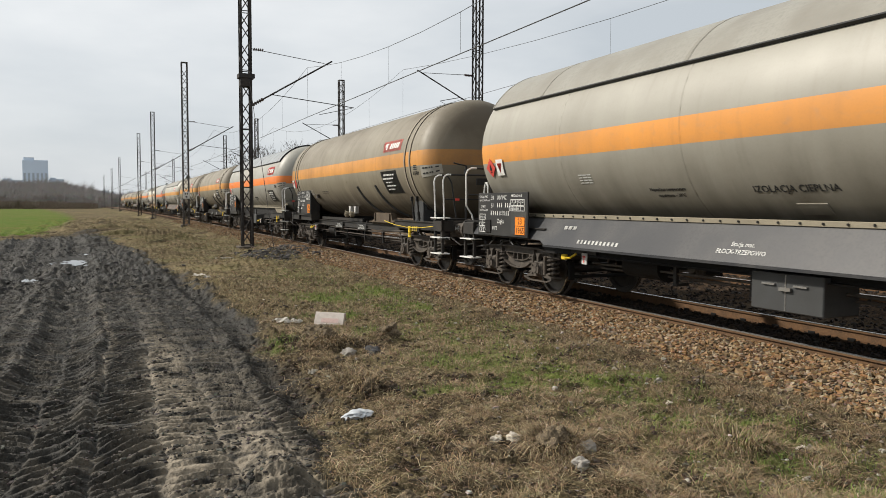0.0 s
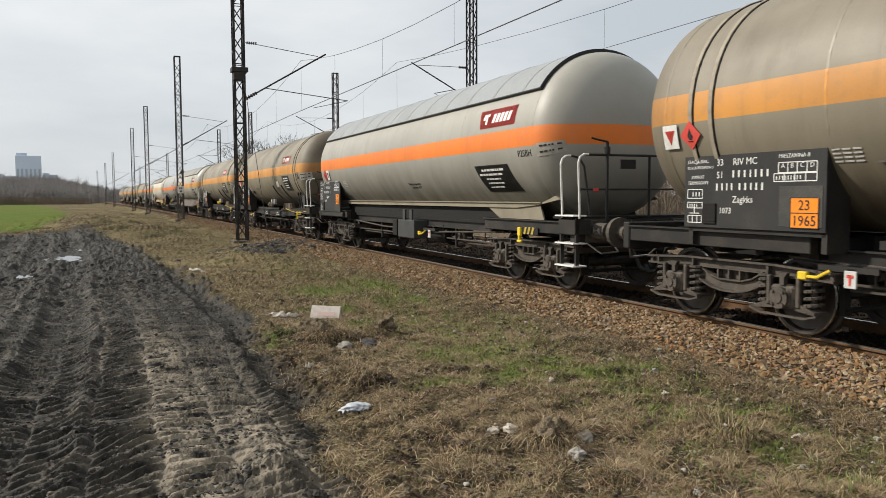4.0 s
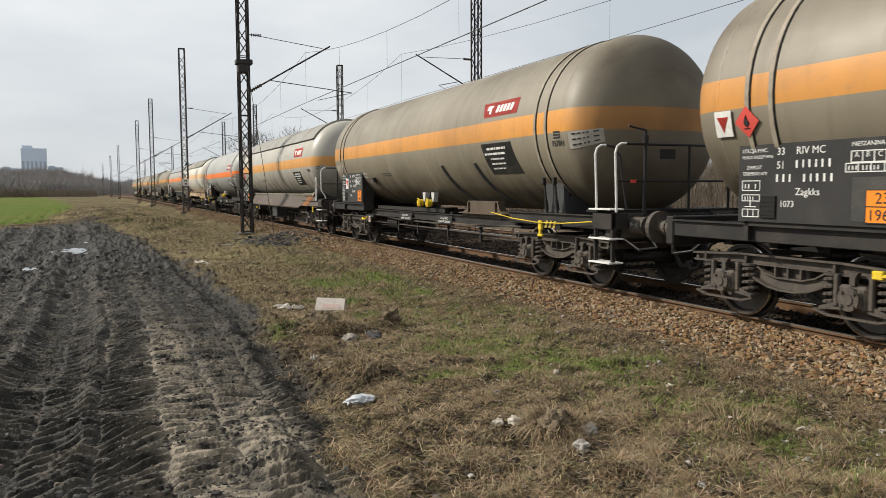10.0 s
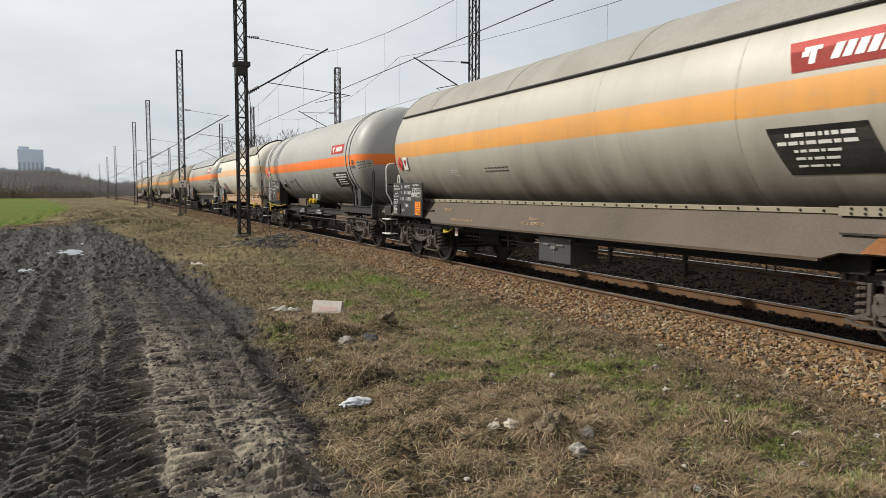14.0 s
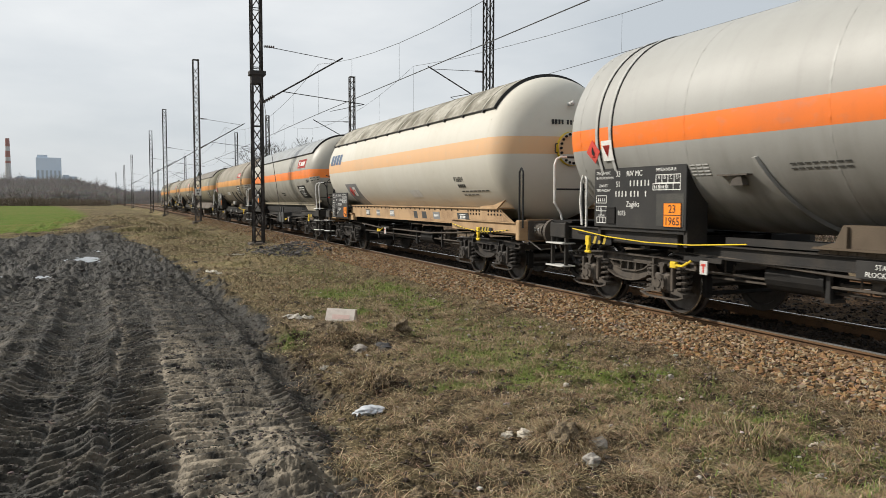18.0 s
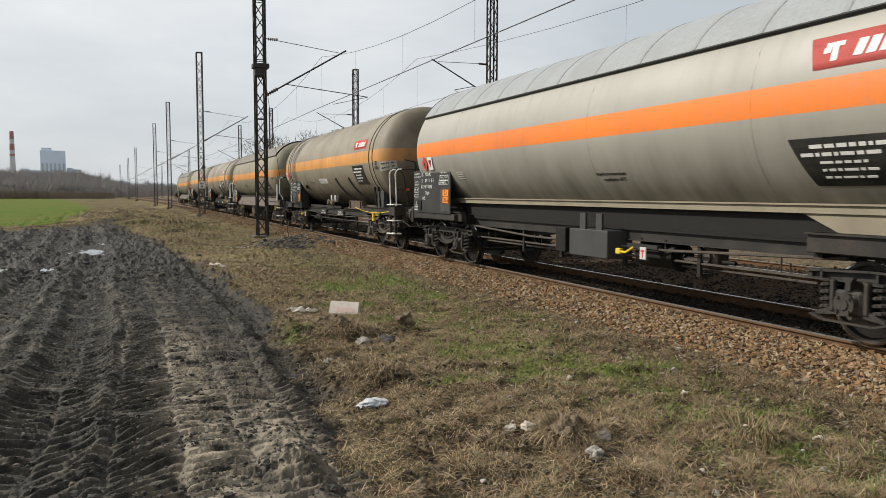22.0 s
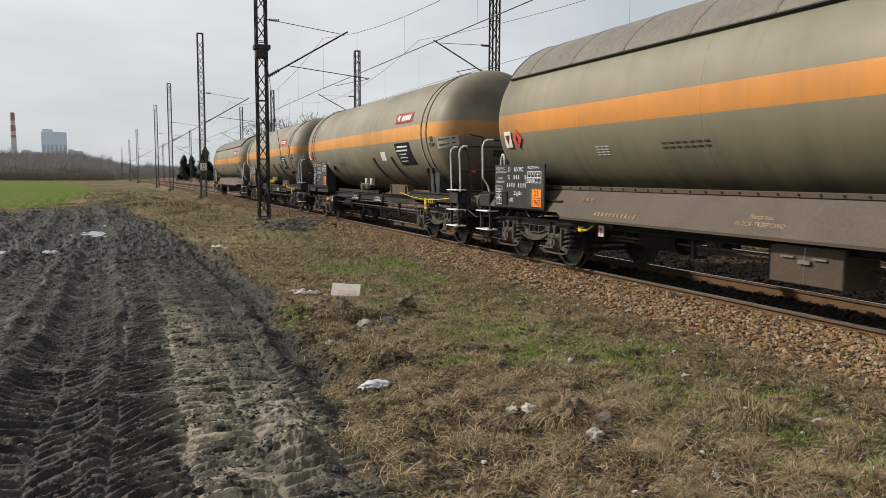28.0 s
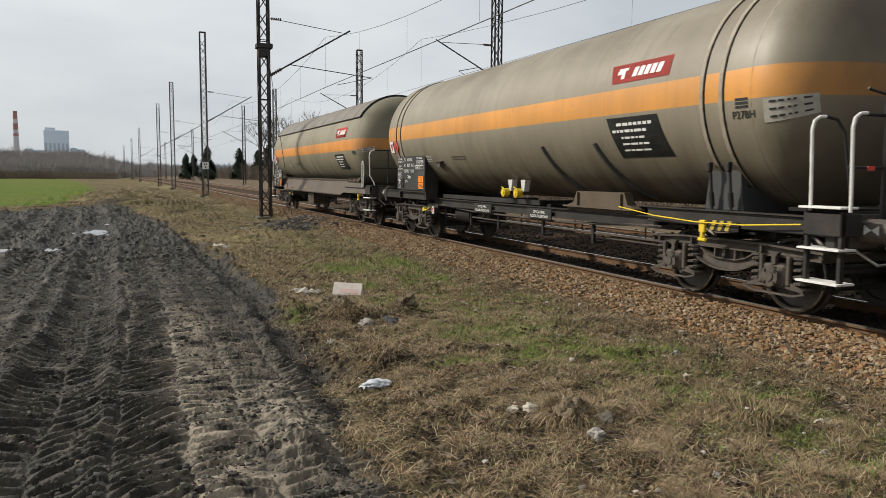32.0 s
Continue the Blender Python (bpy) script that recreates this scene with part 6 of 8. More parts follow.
def strapped_wagon(paint, seed, logo=True, patch=False, logo_mat=None, clean=False):
    """Bare tank held by two pairs of steel straps on an open underframe."""
    w = new("tank_wagon")
    wheels = []
    P = 5.86
    r, ye = 1.47, P + 1.60
    tagged(w, "grey-beige gas tank wagon with an orange band and steel straps" if not clean else "clean grey gas tank wagon with an orange band and straps", "tank wagon", "tank wagons of the train")
    barrel(w, r, ye, paint)
    for s, d in itertools.product((-1, 1), (-0.17, 0.17)):
        y = s * (P + 0.1) + d
        ring(w, "strap", r + 0.003, y, 0.06, M_STRAP if not clean else M_STRAPCLEAN, 0.018, "flat steel strap round the tank")
        piece("strap_gap", "strap_liner", lambda bm: shell(bm, r + 0.001, -180, 180, -0.008, 0.008, ZC, 0.01, 48), M_DARK, w, pose(0, y - 0.038, 0))
    for y in (-6.6, -3.6, -0.6, 2.0, 4.2, 6.6):
        ring(w, "weld_seam", r + 0.001, y, 0.03, paint, 0.0018)
    for s in (-1, 1):
        piece("saddle", "saddle", saddle, M_GREYBOX, w, pose(0, s * P, 0))
        for y in (-0.17, 0.17):
            piece("tensioner", "strap_tensioner", lambda bm: (rod(bm, (-1.18, 0, 1.12), (-1.25, 0, 1.78), 0.02, 8), box(bm, -1.22, -1.14, -0.035, 0.035, 1.08, 1.16, 0.01), rod(bm, (-1.19, 0, 1.24), (-1.215, 0, 1.42), 0.034, 8), box(bm, -1.29, -1.22, -0.03, 0.03, 1.68, 1.80, 0.01)), M_BLACK, w, pose(0, s * (P + 0.05) + y, 0))
    piece("centre_seat", "centre_seat", centre_seat, M_SADDLE, w, pose(0, -2.95 if not clean else 1.45, 0))
    for y in ((-1.65, -3.3) if not clean else (3.05, 1.35)):
        piece("tank_rib", "tank_rib", lambda bm: shell(bm, r + 0.002, 111, 158, -0.025, 0.025, ZC, 0.05, 12, -0.5), M_PANEL if not clean else paint, w, pose(0, y, 0), "dark slanting support rib")
    middle_frame(w, 4.85, M_BLACK, 0.86, 1.04)
    piece("top_rail", "sill_capping", lambda bm: box(bm, -1.0, -0.92, -0.9, 3.9, 1.06, 1.15), M_BLACK, w)
    for y in ((0.13, -0.41) if not clean else (-0.35, -0.9)):
        vh = piece("valve_hood", "valve_hood", valve, M_PATCH, w, pose(-1.04, y, 1.42) @ Matrix.Scale(0.8, 4), "pale outlet hood")
        piece("valve_flange", "valve_flange", valve_flange, M_YELLOW if seed % 2 or clean else M_CREAM, vh, pose(0, 0.1, 0.02), "bolted outlet flange")
    for y0 in (1.5, -1.0):
        sp = piece("sign_plate", "station_plate", lambda bm: (box(bm, -1.065, -1.05, -0.45, 0.45, 0.81, 1.0, 0.004)), M_BOARD, w, pose(0, y0, 0))
        piece("sign_words", "lettering", lambda bm: (letters(bm, "STACJA MAC.", 0.075, near_plane(0.0, 0.915, -1.067), "CENTER"), letters(bm, "PŁOCK-TRZEPOWO", 0.075, near_plane(0.0, 0.835, -1.067), "CENTER")), M_LETTER, sp)
    undergear(w, 2.9, 4.05)
    ends(w, P + OVERHANG, M_BLACK, bare=clean, rear=M_WHITE if clean else None)
    hazard_corner(w, -5.7 if not clean else 6.6)
    if clean:
        cord(w, 7.0, 3.2, 1.10)
    else:
        cord(w, -3.9, -7.3, 1.10)
    make_board(w, P + 0.48, 2.10, 2.1, 0.88, seed, triangle=seed == 5)
    piece("board_frame", "board_frame", lambda bm: (box(bm, -1.33, -1.2, -1.6, 0.4, 1.17, 1.22), box(bm, -1.33, -1.0, -1.62, -1.55, 1.0, 2.05), box(bm, -1.33, -1.0, 0.35, 0.42, 1.0, 2.05)), M_BLACK, w, pose(0, P, 0))
    piece("board_hood", "lever_hood", lambda bm: (box(bm, -1.36, -1.2, 3.2, 3.7, 1.92, 1.94), prism(bm, ((3.28, 1.80), (3.5, 1.80), (3.45, 1.88), (3.32, 1.92)), -1.34, -1.24)), M_BOGIE, w)
    if seed != 5:
        warning_pair(w, r, P + (0.38 if clean else 0.28), 2.36, M_RED, swap=not clean)
    else:
        piece("worn_label", "worn_label", lambda bm: shell(bm, r + 0.002, 101, 110, -0.12, 0.12, ZC, 0.003, 4), M_FADEPATCH, w, pose(0, P + 0.62, 0), "worn blank label")

        def lozenge(bm):
            box(bm, -0.004, 0.004, -0.14, 0.14, -0.14, 0.14, 0, Matrix.Rotation(radians(45), 4, "X"))
            bmesh.ops.subdivide_edges(bm, edges=list(bm.edges), cuts=4, use_grid_fill=True)
            bmesh.ops.translate(bm, verts=bm.verts, vec=(-r - 0.006, P + 0.26, 2.30))
            hug(bm, r, ZC)
        piece("worn_lozenge", "worn_diamond", lozenge, M_FADEPATCH, w, label="worn blank diamond label")
    if logo:
        logo_plate(w, r, -4.22 if clean else (-4.12 if seed in (2, 10) else -3.8), 2.97 if not clean else 2.80, 1.3, 0.29, logo_mat or M_RED)
    if clean:
        owner_panel(w, r, -4.1, 1.72, 1.75, 0.5, seed)
    else:
        owner_panel(w, r, -3.92 if seed in (2, 10) else -3.7, 1.85, 1.2, 0.62, seed)
    if seed == 10:
        lb = piece("long_patch", "faded_patch", lambda bm: shell(bm, r + 0.002, 110.5, 118, -0.58, 0.58, ZC, 0.003, 4), M_PATCH, w, pose(0, 0.3, 0), "long pale label with worn lettering")
        piece("long_patch_bars", "lettering", lambda bm: [shell(bm, r + 0.0055, 112 + 2.2 * j, 113 + 2.2 * j, 0.45 - 0.18 * k, 0.58 - 0.18 * k, ZC, 0.002, 1) for j in range(3) for k in range(-1, 5) if (j + k) % 4], M_FIELD, lb)
    elif patch:
        piece("paper", "paper_notice", lambda bm: shell(bm, r + 0.002, 105, 115, -0.2, 0.2, ZC, 0.003, 4, 0.05), M_WHITE, w, pose(0, -2.6, 0), "pale pasted notice")
    head_plate(w, r, ye, -P - 0.92, -P - 1.38, 96, 107, 3 if seed % 2 else 2, ('strap', seed % 2))
    tank_words(w, r + 0.004, -6.3, 2.3, "P27BH", 0.13)
    piece("mark_box", "test_mark", lambda bm: hug([box(bm, -r - 0.005, -r - 0.002, -6.56, -6.36, 2.42 + 0.045 * k, 2.45 + 0.045 * k) for k in range(3)] and bm, r, ZC), M_INK, w, kind="stuff")
    piece("small_words", "lettering", lambda bm: (hug([glyph_bar(bm, -r - 0.004, 3.9 - 0.11 * k, 2.05 - 0.04 * j, 0.085, 0.013) for k in range(4) for j in range(4)] and bm, r, ZC)), M_PATCH, w)
    piece("warning_words", "lettering", lambda bm: (hug([glyph_bar(bm, -r - 0.004, 2.6 - 0.1 * k, 2.0 - 0.06 * j, 0.075, 0.018) for k in range(8) for j in range(2)] and bm, r, ZC)), M_PANEL, w)
    for s in (-1, 1):
        make_bogie(w, s * P, M_BOGIE, wheels)
    return w, wheels, P + OVERHANG


def skirted_wagon(paint, seed, skirt, shield, logo=True, flange=False, spread=38, pale=None, words=True, stain=False):
    """Insulated tank with roof sheet and a long sloped side skirt."""
    w = new("tank_wagon")
    wheels = []
    P = 6.65
    H = P + OVERHANG
    r, ye = 1.47, P + 1.38
    tagged(w, "insulated gas tank wagon with orange band and sloped skirt", "tank wagon", "tank wagons of the train")
    barrel(w, r, ye, paint)
    sunshield(w, r, ye, M_SHIELD[shield], spread, M_MASK, 4 if seed in (1, 6) else 10)
    for y in (-7.2, -4.0, -1.2, 1.75, 4.6):
        ring(w, "weld_seam", r + 0.001, y, 0.026, paint, 0.0018)
    def panel(bm):
        """Sloped sheet with cut-back upper corners and a rolled lower edge."""
        top, foot = P - 0.1, H - 0.64
        line = [(-top, 1.40), (top, 1.40), (P + 0.75, 1.20), (foot, 1.18), (foot, 1.02), (P - 1.3, 1.00), (P - 1.5, 0.93), (-P + 1.5, 0.93), (-P + 1.3, 1.00), (-foot, 1.02), (-foot, 1.18), (-P - 0.75, 1.20)]
        f = bm.faces.new([bm.verts.new((-1.14 - (1.40 - z) * 0.553, y, z)) for y, z in line])
        bmesh.ops.triangulate(bm, faces=[f])
        bmesh.ops.solidify(bm, geom=list(bm.faces), thickness=0.03)
        box(bm, -1.42, -1.36, -P + 1.5, P - 1.5, 0.90, 0.935)
    for s in (-1, 1):
        piece(("skirt", s), "side_skirt", mirrored(panel, s), skirt, w, label="sloped painted side skirt")
    fl = piece("skirt_flange", "riveted_flange", lambda bm: (box(bm, -1.17, -1.10, -P + 0.4, P - 0.4, 1.385, 1.45, 0.005)), pale or M_CREAM, w, label="riveted pale flange")
    piece("rivets", "rivet_row", lambda bm: [rod(bm, (-1.185, -6.2 + 0.3 * k, 1.418), (-1.165, -6.2 + 0.3 * k, 1.418), 0.015, 6) for k in range(42)], M_DARK, fl, kind="stuff")
    gs = piece("gusset", "riveted_gusset", lambda bm: (prism(bm, ((-5.2, 1.37), (-6.7, 1.37), (-7.05, 1.56), (-6.6, 1.48), (-5.2, 1.47)), -1.20, -1.175)), pale or M_CREAM, w)
    piece("gusset_rivets", "rivet_row", lambda bm: [rod(bm, (-1.215, -5.35 - 0.16 * k, 1.395 + 0.05 * j), (-1.2, -5.35 - 0.16 * k, 1.395 + 0.05 * j), 0.014, 6) for k in range(8) for j in range(2)], M_DARK, gs, kind="stuff")
    middle_frame(w, P - 1.1, M_DARK, 0.78, 0.98, 1.1)
    bx = piece("locker", "equipment_locker", lambda bm: box(bm, -1.25, -0.7, -0.5, 0.5, 0.36, 0.80, 0.012), M_GREYBOX if seed in (1, 6) else M_BROWN, w, pose(0, 0.2, 0.06), "steel locker with latches")
    piece("locker_seam", "latch", lambda bm: (box(bm, -1.256, -1.25, -0.005, 0.005, 0.38, 0.78), box(bm, -1.275, -1.25, -0.3, -0.12, 0.655, 0.675), box(bm, -1.275, -1.25, 0.14, 0.32, 0.655, 0.675), box(bm, -1.285, -1.25, -0.09, 0.07, 0.60, 0.64)), M_STEEL, bx)
    undergear(w, 3.2, 4.2)
    ends(w, H, M_BLACK, corner=True)
    head_plate(w, r, ye, -P - 0.92, -P - 1.2, 99, 105, 2, 'skirt')
    hazard_corner(w, -P - 0.35)
    make_board(w, P + 0.99, 1.83, 1.96, 0.81, seed, x=-1.41)
    warning_pair(w, r, P + (0.0 if seed in (11, 14) else 0.38), 2.3, M_RED, swap=seed in (11, 14))
    if logo:
        logo_plate(w, r, -4.78, 2.86, 1.3, 0.34, M_RED)
    else:
        piece("blank_patch", "faded_patch", lambda bm: shell(bm, r + 0.002, 74, 86, -0.65, 0.65, ZC, 0.003, 6), M_FADEPATCH, w, pose(0, -5.4, 0), "faded blank patch where a panel was")
    owner_panel(w, r, -4.42, 1.74, 1.25, 0.56, seed)
    tank_words(w, r, -6.75, 2.25, "P25BH", 0.17)
    if words:
        tank_words(w, r, 0.76, 1.70, "IZOLACJA CIEPLNA", 0.135)
        tank_words(w, r, 2.62, 1.75, "Najwyższa temperatura", 0.075)
        tank_words(w, r, 2.5, 1.65, "napełniania - 20°C", 0.075)
        piece("valve_door", "valve_door", lambda bm: (shell(bm, r + 0.002, 134, 141, -0.2, 0.2, ZC, 0.012, 3), rod(bm, (-1.07, -0.15, 1.68), (-1.07, 0.15, 1.68), 0.012, 6)), paint, w, pose(0, 0.05, 0))
    piece("small_words", "lettering", lambda bm: (hug([glyph_bar(bm, -r - 0.004, 4.2 - 0.12 * k, 2.05 - 0.045 * j, 0.095, 0.016) for k in range(3) for j in range(4)] and bm, 1.47, ZC)), M_PATCH, w)
    if not words:
        piece("warning_words_mid", "lettering", lambda bm: (hug([glyph_bar(bm, -r - 0.004, 2.6 - 0.14 * k, 2.05 - 0.065 * j, 0.1, 0.02) for k in range(7) for j in range(2)] and bm, r, ZC)), M_PANEL, w)
    def skirt_text(bm):
        for text, z in (("Stacja mac.", 1.125), ("PŁOCK-TRZEPOWO", 1.035)):
            m = Matrix(((0, 0.484, -0.875, -1.145 - (1.40 - z) * 0.553), (-1, 0, 0, 0.8), (0, 0.875, 0.484, z), (0, 0, 0, 1)))
            letters(bm, text, 0.085, m, "CENTER")
    faded = M_LETTER if skirt is M_SLATE else M_TAN
    piece("skirt_words", "lettering", skirt_text, faded, w)

    def skirt_bars(bm):
        for y, z, wide, tall in [(4.75 - 0.13 * k, 1.20, 0.09, 0.06) for k in range(3)] + [(4.2 - 0.1 * k, 1.0, 0.05, 0.055) for k in range(11)]:
            v = [bm.verts.new((-1.147 - (1.40 - c) * 0.553, a, c)) for a, c in ((y, z), (y - wide, z), (y - wide, z + tall), (y, z + tall))]
            bm.faces.new(v)
        bmesh.ops.solidify(bm, geom=list(bm.faces), thickness=0.002)
    piece("skirt_bars", "number_bars", skirt_bars, faded, w, kind="stuff")
    if flange:
        end_flange(w, ye, ZC - 0.05, paint, M_GREYBOX, True)
        piece("end_words", "lettering", lambda bm: [box(bm, -0.2 + 0.07 * k, -0.15 + 0.07 * k, -ye - 0.004 + 0.03, -ye + 0.06, ZC + 0.55 + 0.07 * j, ZC + 0.59 + 0.07 * j) for k in range(6) for j in range(2)], M_PANEL, w)
    if stain:
        piece("primer", "primer_patch", lambda bm: bmesh.ops.solidify(bm, geom=[bm.faces.new([bm.verts.new(v) for v in ((-1.382, -5.6, 1.01), (-1.382, -6.5, 1.01), (-1.165, -6.7, 1.375), (-1.165, -5.9, 1.375))])], thickness=0.006), material("orange_primer", (0.38, 0.16, 0.06), 0.7), w, label="orange primer patch")
    for s in (-1, 1):
        make_bogie(w, s * P, M_BOGIE, wheels)
    return w, wheels, H


M_BLUE = material("blue_lettering", (0.075, 0.12, 0.20), 0.5, 0.0, (0.15, 0.19, 0.25), 6.0)


def ledged_wagon(paint, seed, shield, frame_mat, logo=True, spread=58, cream=False):
    """Tank with roof sheet and a pale ledge, boxes hung from a dark underframe; the cream one has a riveted tan frame."""
    w = new("tank_wagon")
    wheels = []
    P = 5.36 if cream else 6.03
    H = P + OVERHANG
    r, ye = 1.47, P + 1.60
    k = P - 6.15
    tagged(w, "cream gas tank wagon with mossy roof sheet and tan frame" if cream else "light grey gas tank wagon with orange band and roof sheet", "tank wagon", "tank wagons of the train")
    barrel(w, r, ye, paint)
    sunshield(w, r, ye, M_SHIELD[shield], spread, M_MASK)
    for y in ((-ye + 0.79, -3.25, -0.3, 3.25, 6.17) if cream else (-ye + 0.79, -4.0, -0.6, 2.2, 4.6)):
        ring(w, "weld_seam", r + 0.001, y, 0.026, paint, 0.0018)
    if cream:
        def belt(bm):
            prism(bm, ((-6.95, 0.95), (-5.1, 0.95), (-4.05, 1.12), (3.7, 1.11), (4.5, 1.03), (6.7, 1.0), (6.7, 1.08), (4.7, 1.11), (4.25, 1.44), (-6.2, 1.44), (-6.95, 1.13)), -1.2, -1.16)
            box(bm, -1.24, -0.84, -6.2, 4.3, 1.44, 1.465)
            box(bm, -1.23, -1.1, -4.0, 3.7, 1.095, 1.115)
            prism(bm, ((-5.4, 1.42), (-6.1, 1.42), (-6.5, 1.62), (-6.0, 1.52), (-5.4, 1.50)), -1.22, -1.18)
        for s in (-1, 1):
            piece(("belt", s), "side_beam", mirrored(belt, s), frame_mat, w, label="tan riveted side beam")
        piece("belt_rivets", "rivet_row", lambda bm: [rod(bm, (-1.215, -4.2 + 0.34 * k, 1.40), (-1.2, -4.2 + 0.34 * k, 1.40), 0.02, 6) for k in range(25)] + [rod(bm, (-1.215, y0 - 0.14 * k, 1.33 + 0.07 * j), (-1.2, y0 - 0.14 * k, 1.33 + 0.07 * j), 0.02, 6) for y0 in (-4.75, -5.75) for k in range(5) for j in range(2)], M_DARK, w, kind="stuff")
        for y, wide, pale in ((2.6, 0.36, True), (1.6, 0.3, False), (0.35, 0.36, False), (-1.5, 0.24, None), (-2.1, 0.3, None), (-2.9, 0.42, False), (-4.45, 0.62, True)):
            pl = piece(("beam_plate", wide), "beam_label", lambda bm: prism(bm, ((wide / 2, 0.17), (-wide / 2, 0.17), (-wide / 2 - 0.07, 0), (wide / 2 - 0.07, 0)), -1.204, -1.2), M_GREYBOX if pale is not False else M_FIELD, w, pose(0, y, 1.17), "painted label field on the beam")
            if pale is not None:
                piece(("beam_bars", wide), "label_bars", lambda bm: [box(bm, -1.2075, -1.2042, -0.16 + 0.075 * k, -0.11 + 0.075 * k, 0.06, 0.11) for k in range(4)] + [box(bm, -1.2075, -1.2042, -0.17, 0.15, zz, zz + 0.012) for zz in ((0.03, 0.13) if pale else ())], M_LETTER, pl)
        cord(w, -4.1, -6.9, 1.05)
        piece("cord_bands", "cord_band", lambda bm: [rod(bm, (-1.335, -4.1 - 2.8 * f, 1.05 - 0.4 * f * (1 - f) + 0.06 * (1 - f)), (-1.335, -4.1 - 2.8 * g, 1.05 - 0.4 * g * (1 - g) + 0.06 * (1 - g)), 0.0125, 6) for f, g in ((0.015 + 0.05 * k, 0.038 + 0.05 * k) for k in range(20))], M_MASK, w, kind="stuff")
        end_flange(w, ye, ZC - 0.03, paint, M_YELLOW)
        piece("end_eye", "lifting_eye", lambda bm: (rod(bm, (0.0, -ye - 0.02, ZC + 0.85), (0, -ye + 0.2, ZC + 0.85), 0.04, 10), rod(bm, (-0.02, -ye - 0.03, ZC + 0.83), (0.02, -ye - 0.03, ZC + 0.87), 0.05, 8)), M_PATCH, w)
        piece("end_bars", "lettering", lambda bm: [box(bm, -0.42 + 0.07 * k + 0.05 * (k // 4), -0.38 + 0.07 * k + 0.05 * (k // 4), -ye + 0.02, -ye + 0.12, ZC + 0.44, ZC + 0.53) for k in range(11)], M_INK, w)
    else:
        def ledge(bm):
            prism(bm, ((-6.95, 1.62), (-6.5, 1.50), (5.6, 1.50), (6.2, 1.46), (5.5, 1.40), (-5.6, 1.40), (-6.4, 1.46), (-7.1, 1.56)), -1.06, -1.0)
            box(bm, -1.09, -0.76, -6.5, 5.6, 1.49, 1.51)
            prism(bm, ((-6.4, 1.45), (-5.6, 1.40), (-4.4, 1.40), (-5.2, 1.06), (-6.6, 1.06)), -1.03, -1.0)
        for s in (-1, 1):
            piece(("ledge", s), "cladding_ledge", mirrored(ledge, s), M_CREAM, w, label="pale lower edge of the cladding")
            # Added dark sheet: closes the gap with painted shade, no real part.
            piece(("void_shade", s), "inner_valance", mirrored(lambda bm: prism(bm, ((-5.2, 1.06), (5.0, 1.06), (5.5, 1.40), (-5.5, 1.40)), -0.96, -0.93), s), M_DARK, w, label="dark sheet standing for the shaded void under the cladding")
    if cream:
        middle_frame(w, P - 1.0, M_DARK, 1.0, 1.16, 0.8)
    else:
        middle_frame(w, P - 1.0, M_BLACK, 0.90, 1.12, 0.86)
    if not cream:
        piece("grey_locker", "equipment_locker", lambda bm: (box(bm, -1.28, -0.8, -0.55, 0.55, 0.6, 1.04, 0.012), box(bm, -1.26, -1.22, -0.36, -0.2, 1.04, 1.3), box(bm, -1.26, -1.22, 0.1, 0.26, 1.04, 1.3)), M_GREYBOX, w, pose(0, -0.4, 0), "grey steel locker hung from two straps")
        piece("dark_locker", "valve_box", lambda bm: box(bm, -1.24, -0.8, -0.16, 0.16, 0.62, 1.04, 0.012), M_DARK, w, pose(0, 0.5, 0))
    undergear(w, -1.6, 0.9 if cream else -1.75)
    ends(w, H, M_BLACK if not cream else M_TAN, bare=cream, rear=M_MASK if cream else None)
    if not cream:
        head_plate(w, r, ye, -P - 0.92, -P - 1.35, 96, 105, 2, 'ledge')
    hazard_corner(w, -P - 0.1)
    if cream:
        make_board(w, P + 0.9, 1.86, 1.94, 0.83, seed)
    else:
        make_board(w, P + 1.42, 2.16, 2.37, 1.02, seed, lift=0.2)
        piece("board_foot", "board_bracket", lambda bm: box(bm, -1.34, -1.22, 4.9, 7.3, 1.0, 1.14, 0.008), M_BLACK, w)
    warning_pair(w, r, P + 0.42 if not cream else 4.05, 2.32 if not cream else 1.86, M_RED, swap=False)
    if logo:
        logo_plate(w, r, -4.85, 2.90, 1.35, 0.36, M_RED)
        owner_panel(w, r, -4.5, 1.62, 1.35, 0.58, seed)
    if cream:
        for k in range(4):
            piece(("blue_mark", k), "blue_mark", lambda bm: shell(bm, r + 0.003, 72, 85, 5.68 - 0.34 * k, 5.94 - 0.34 * k, ZC, 0.003, 6, 0.09), M_BLUE, w, label="faded blue owner mark")
        piece("grey_field", "grey_field", lambda bm: shell(bm, r + 0.002, 111, 143, -0.6, 0.6, ZC, 0.003, 8, -0.25), M_FIELD, w, pose(0, 3.95, 0), "grey painted field")
    tank_words(w, r, -6.3 if not cream else -4.3, 2.3 if not cream else 2.0, "P25BH" if not cream else "P26BH", 0.17)
    if cream:
        piece("capacity_bars", "lettering", lambda bm: (hug([glyph_bar(bm, -r - 0.004, -4.4 - 0.1 * k, 1.86, 0.075, 0.08) for k in range(4)] + [glyph_bar(bm, -r - 0.004, -4.45 - 0.2 * k, 1.75 - 0.1 * j, 0.15, 0.028) for j in range(2) for k in range(7 - 3 * j)] and bm, r, ZC)), M_PANEL, w)
        piece("pale_patch", "faded_patch", lambda bm: shell(bm, r + 0.002, 122, 131, -0.36, 0.36, ZC, 0.003, 5, -0.04), M_PATCH, w, pose(0, -1.5, 0), "pale blank paint patch")
    else:
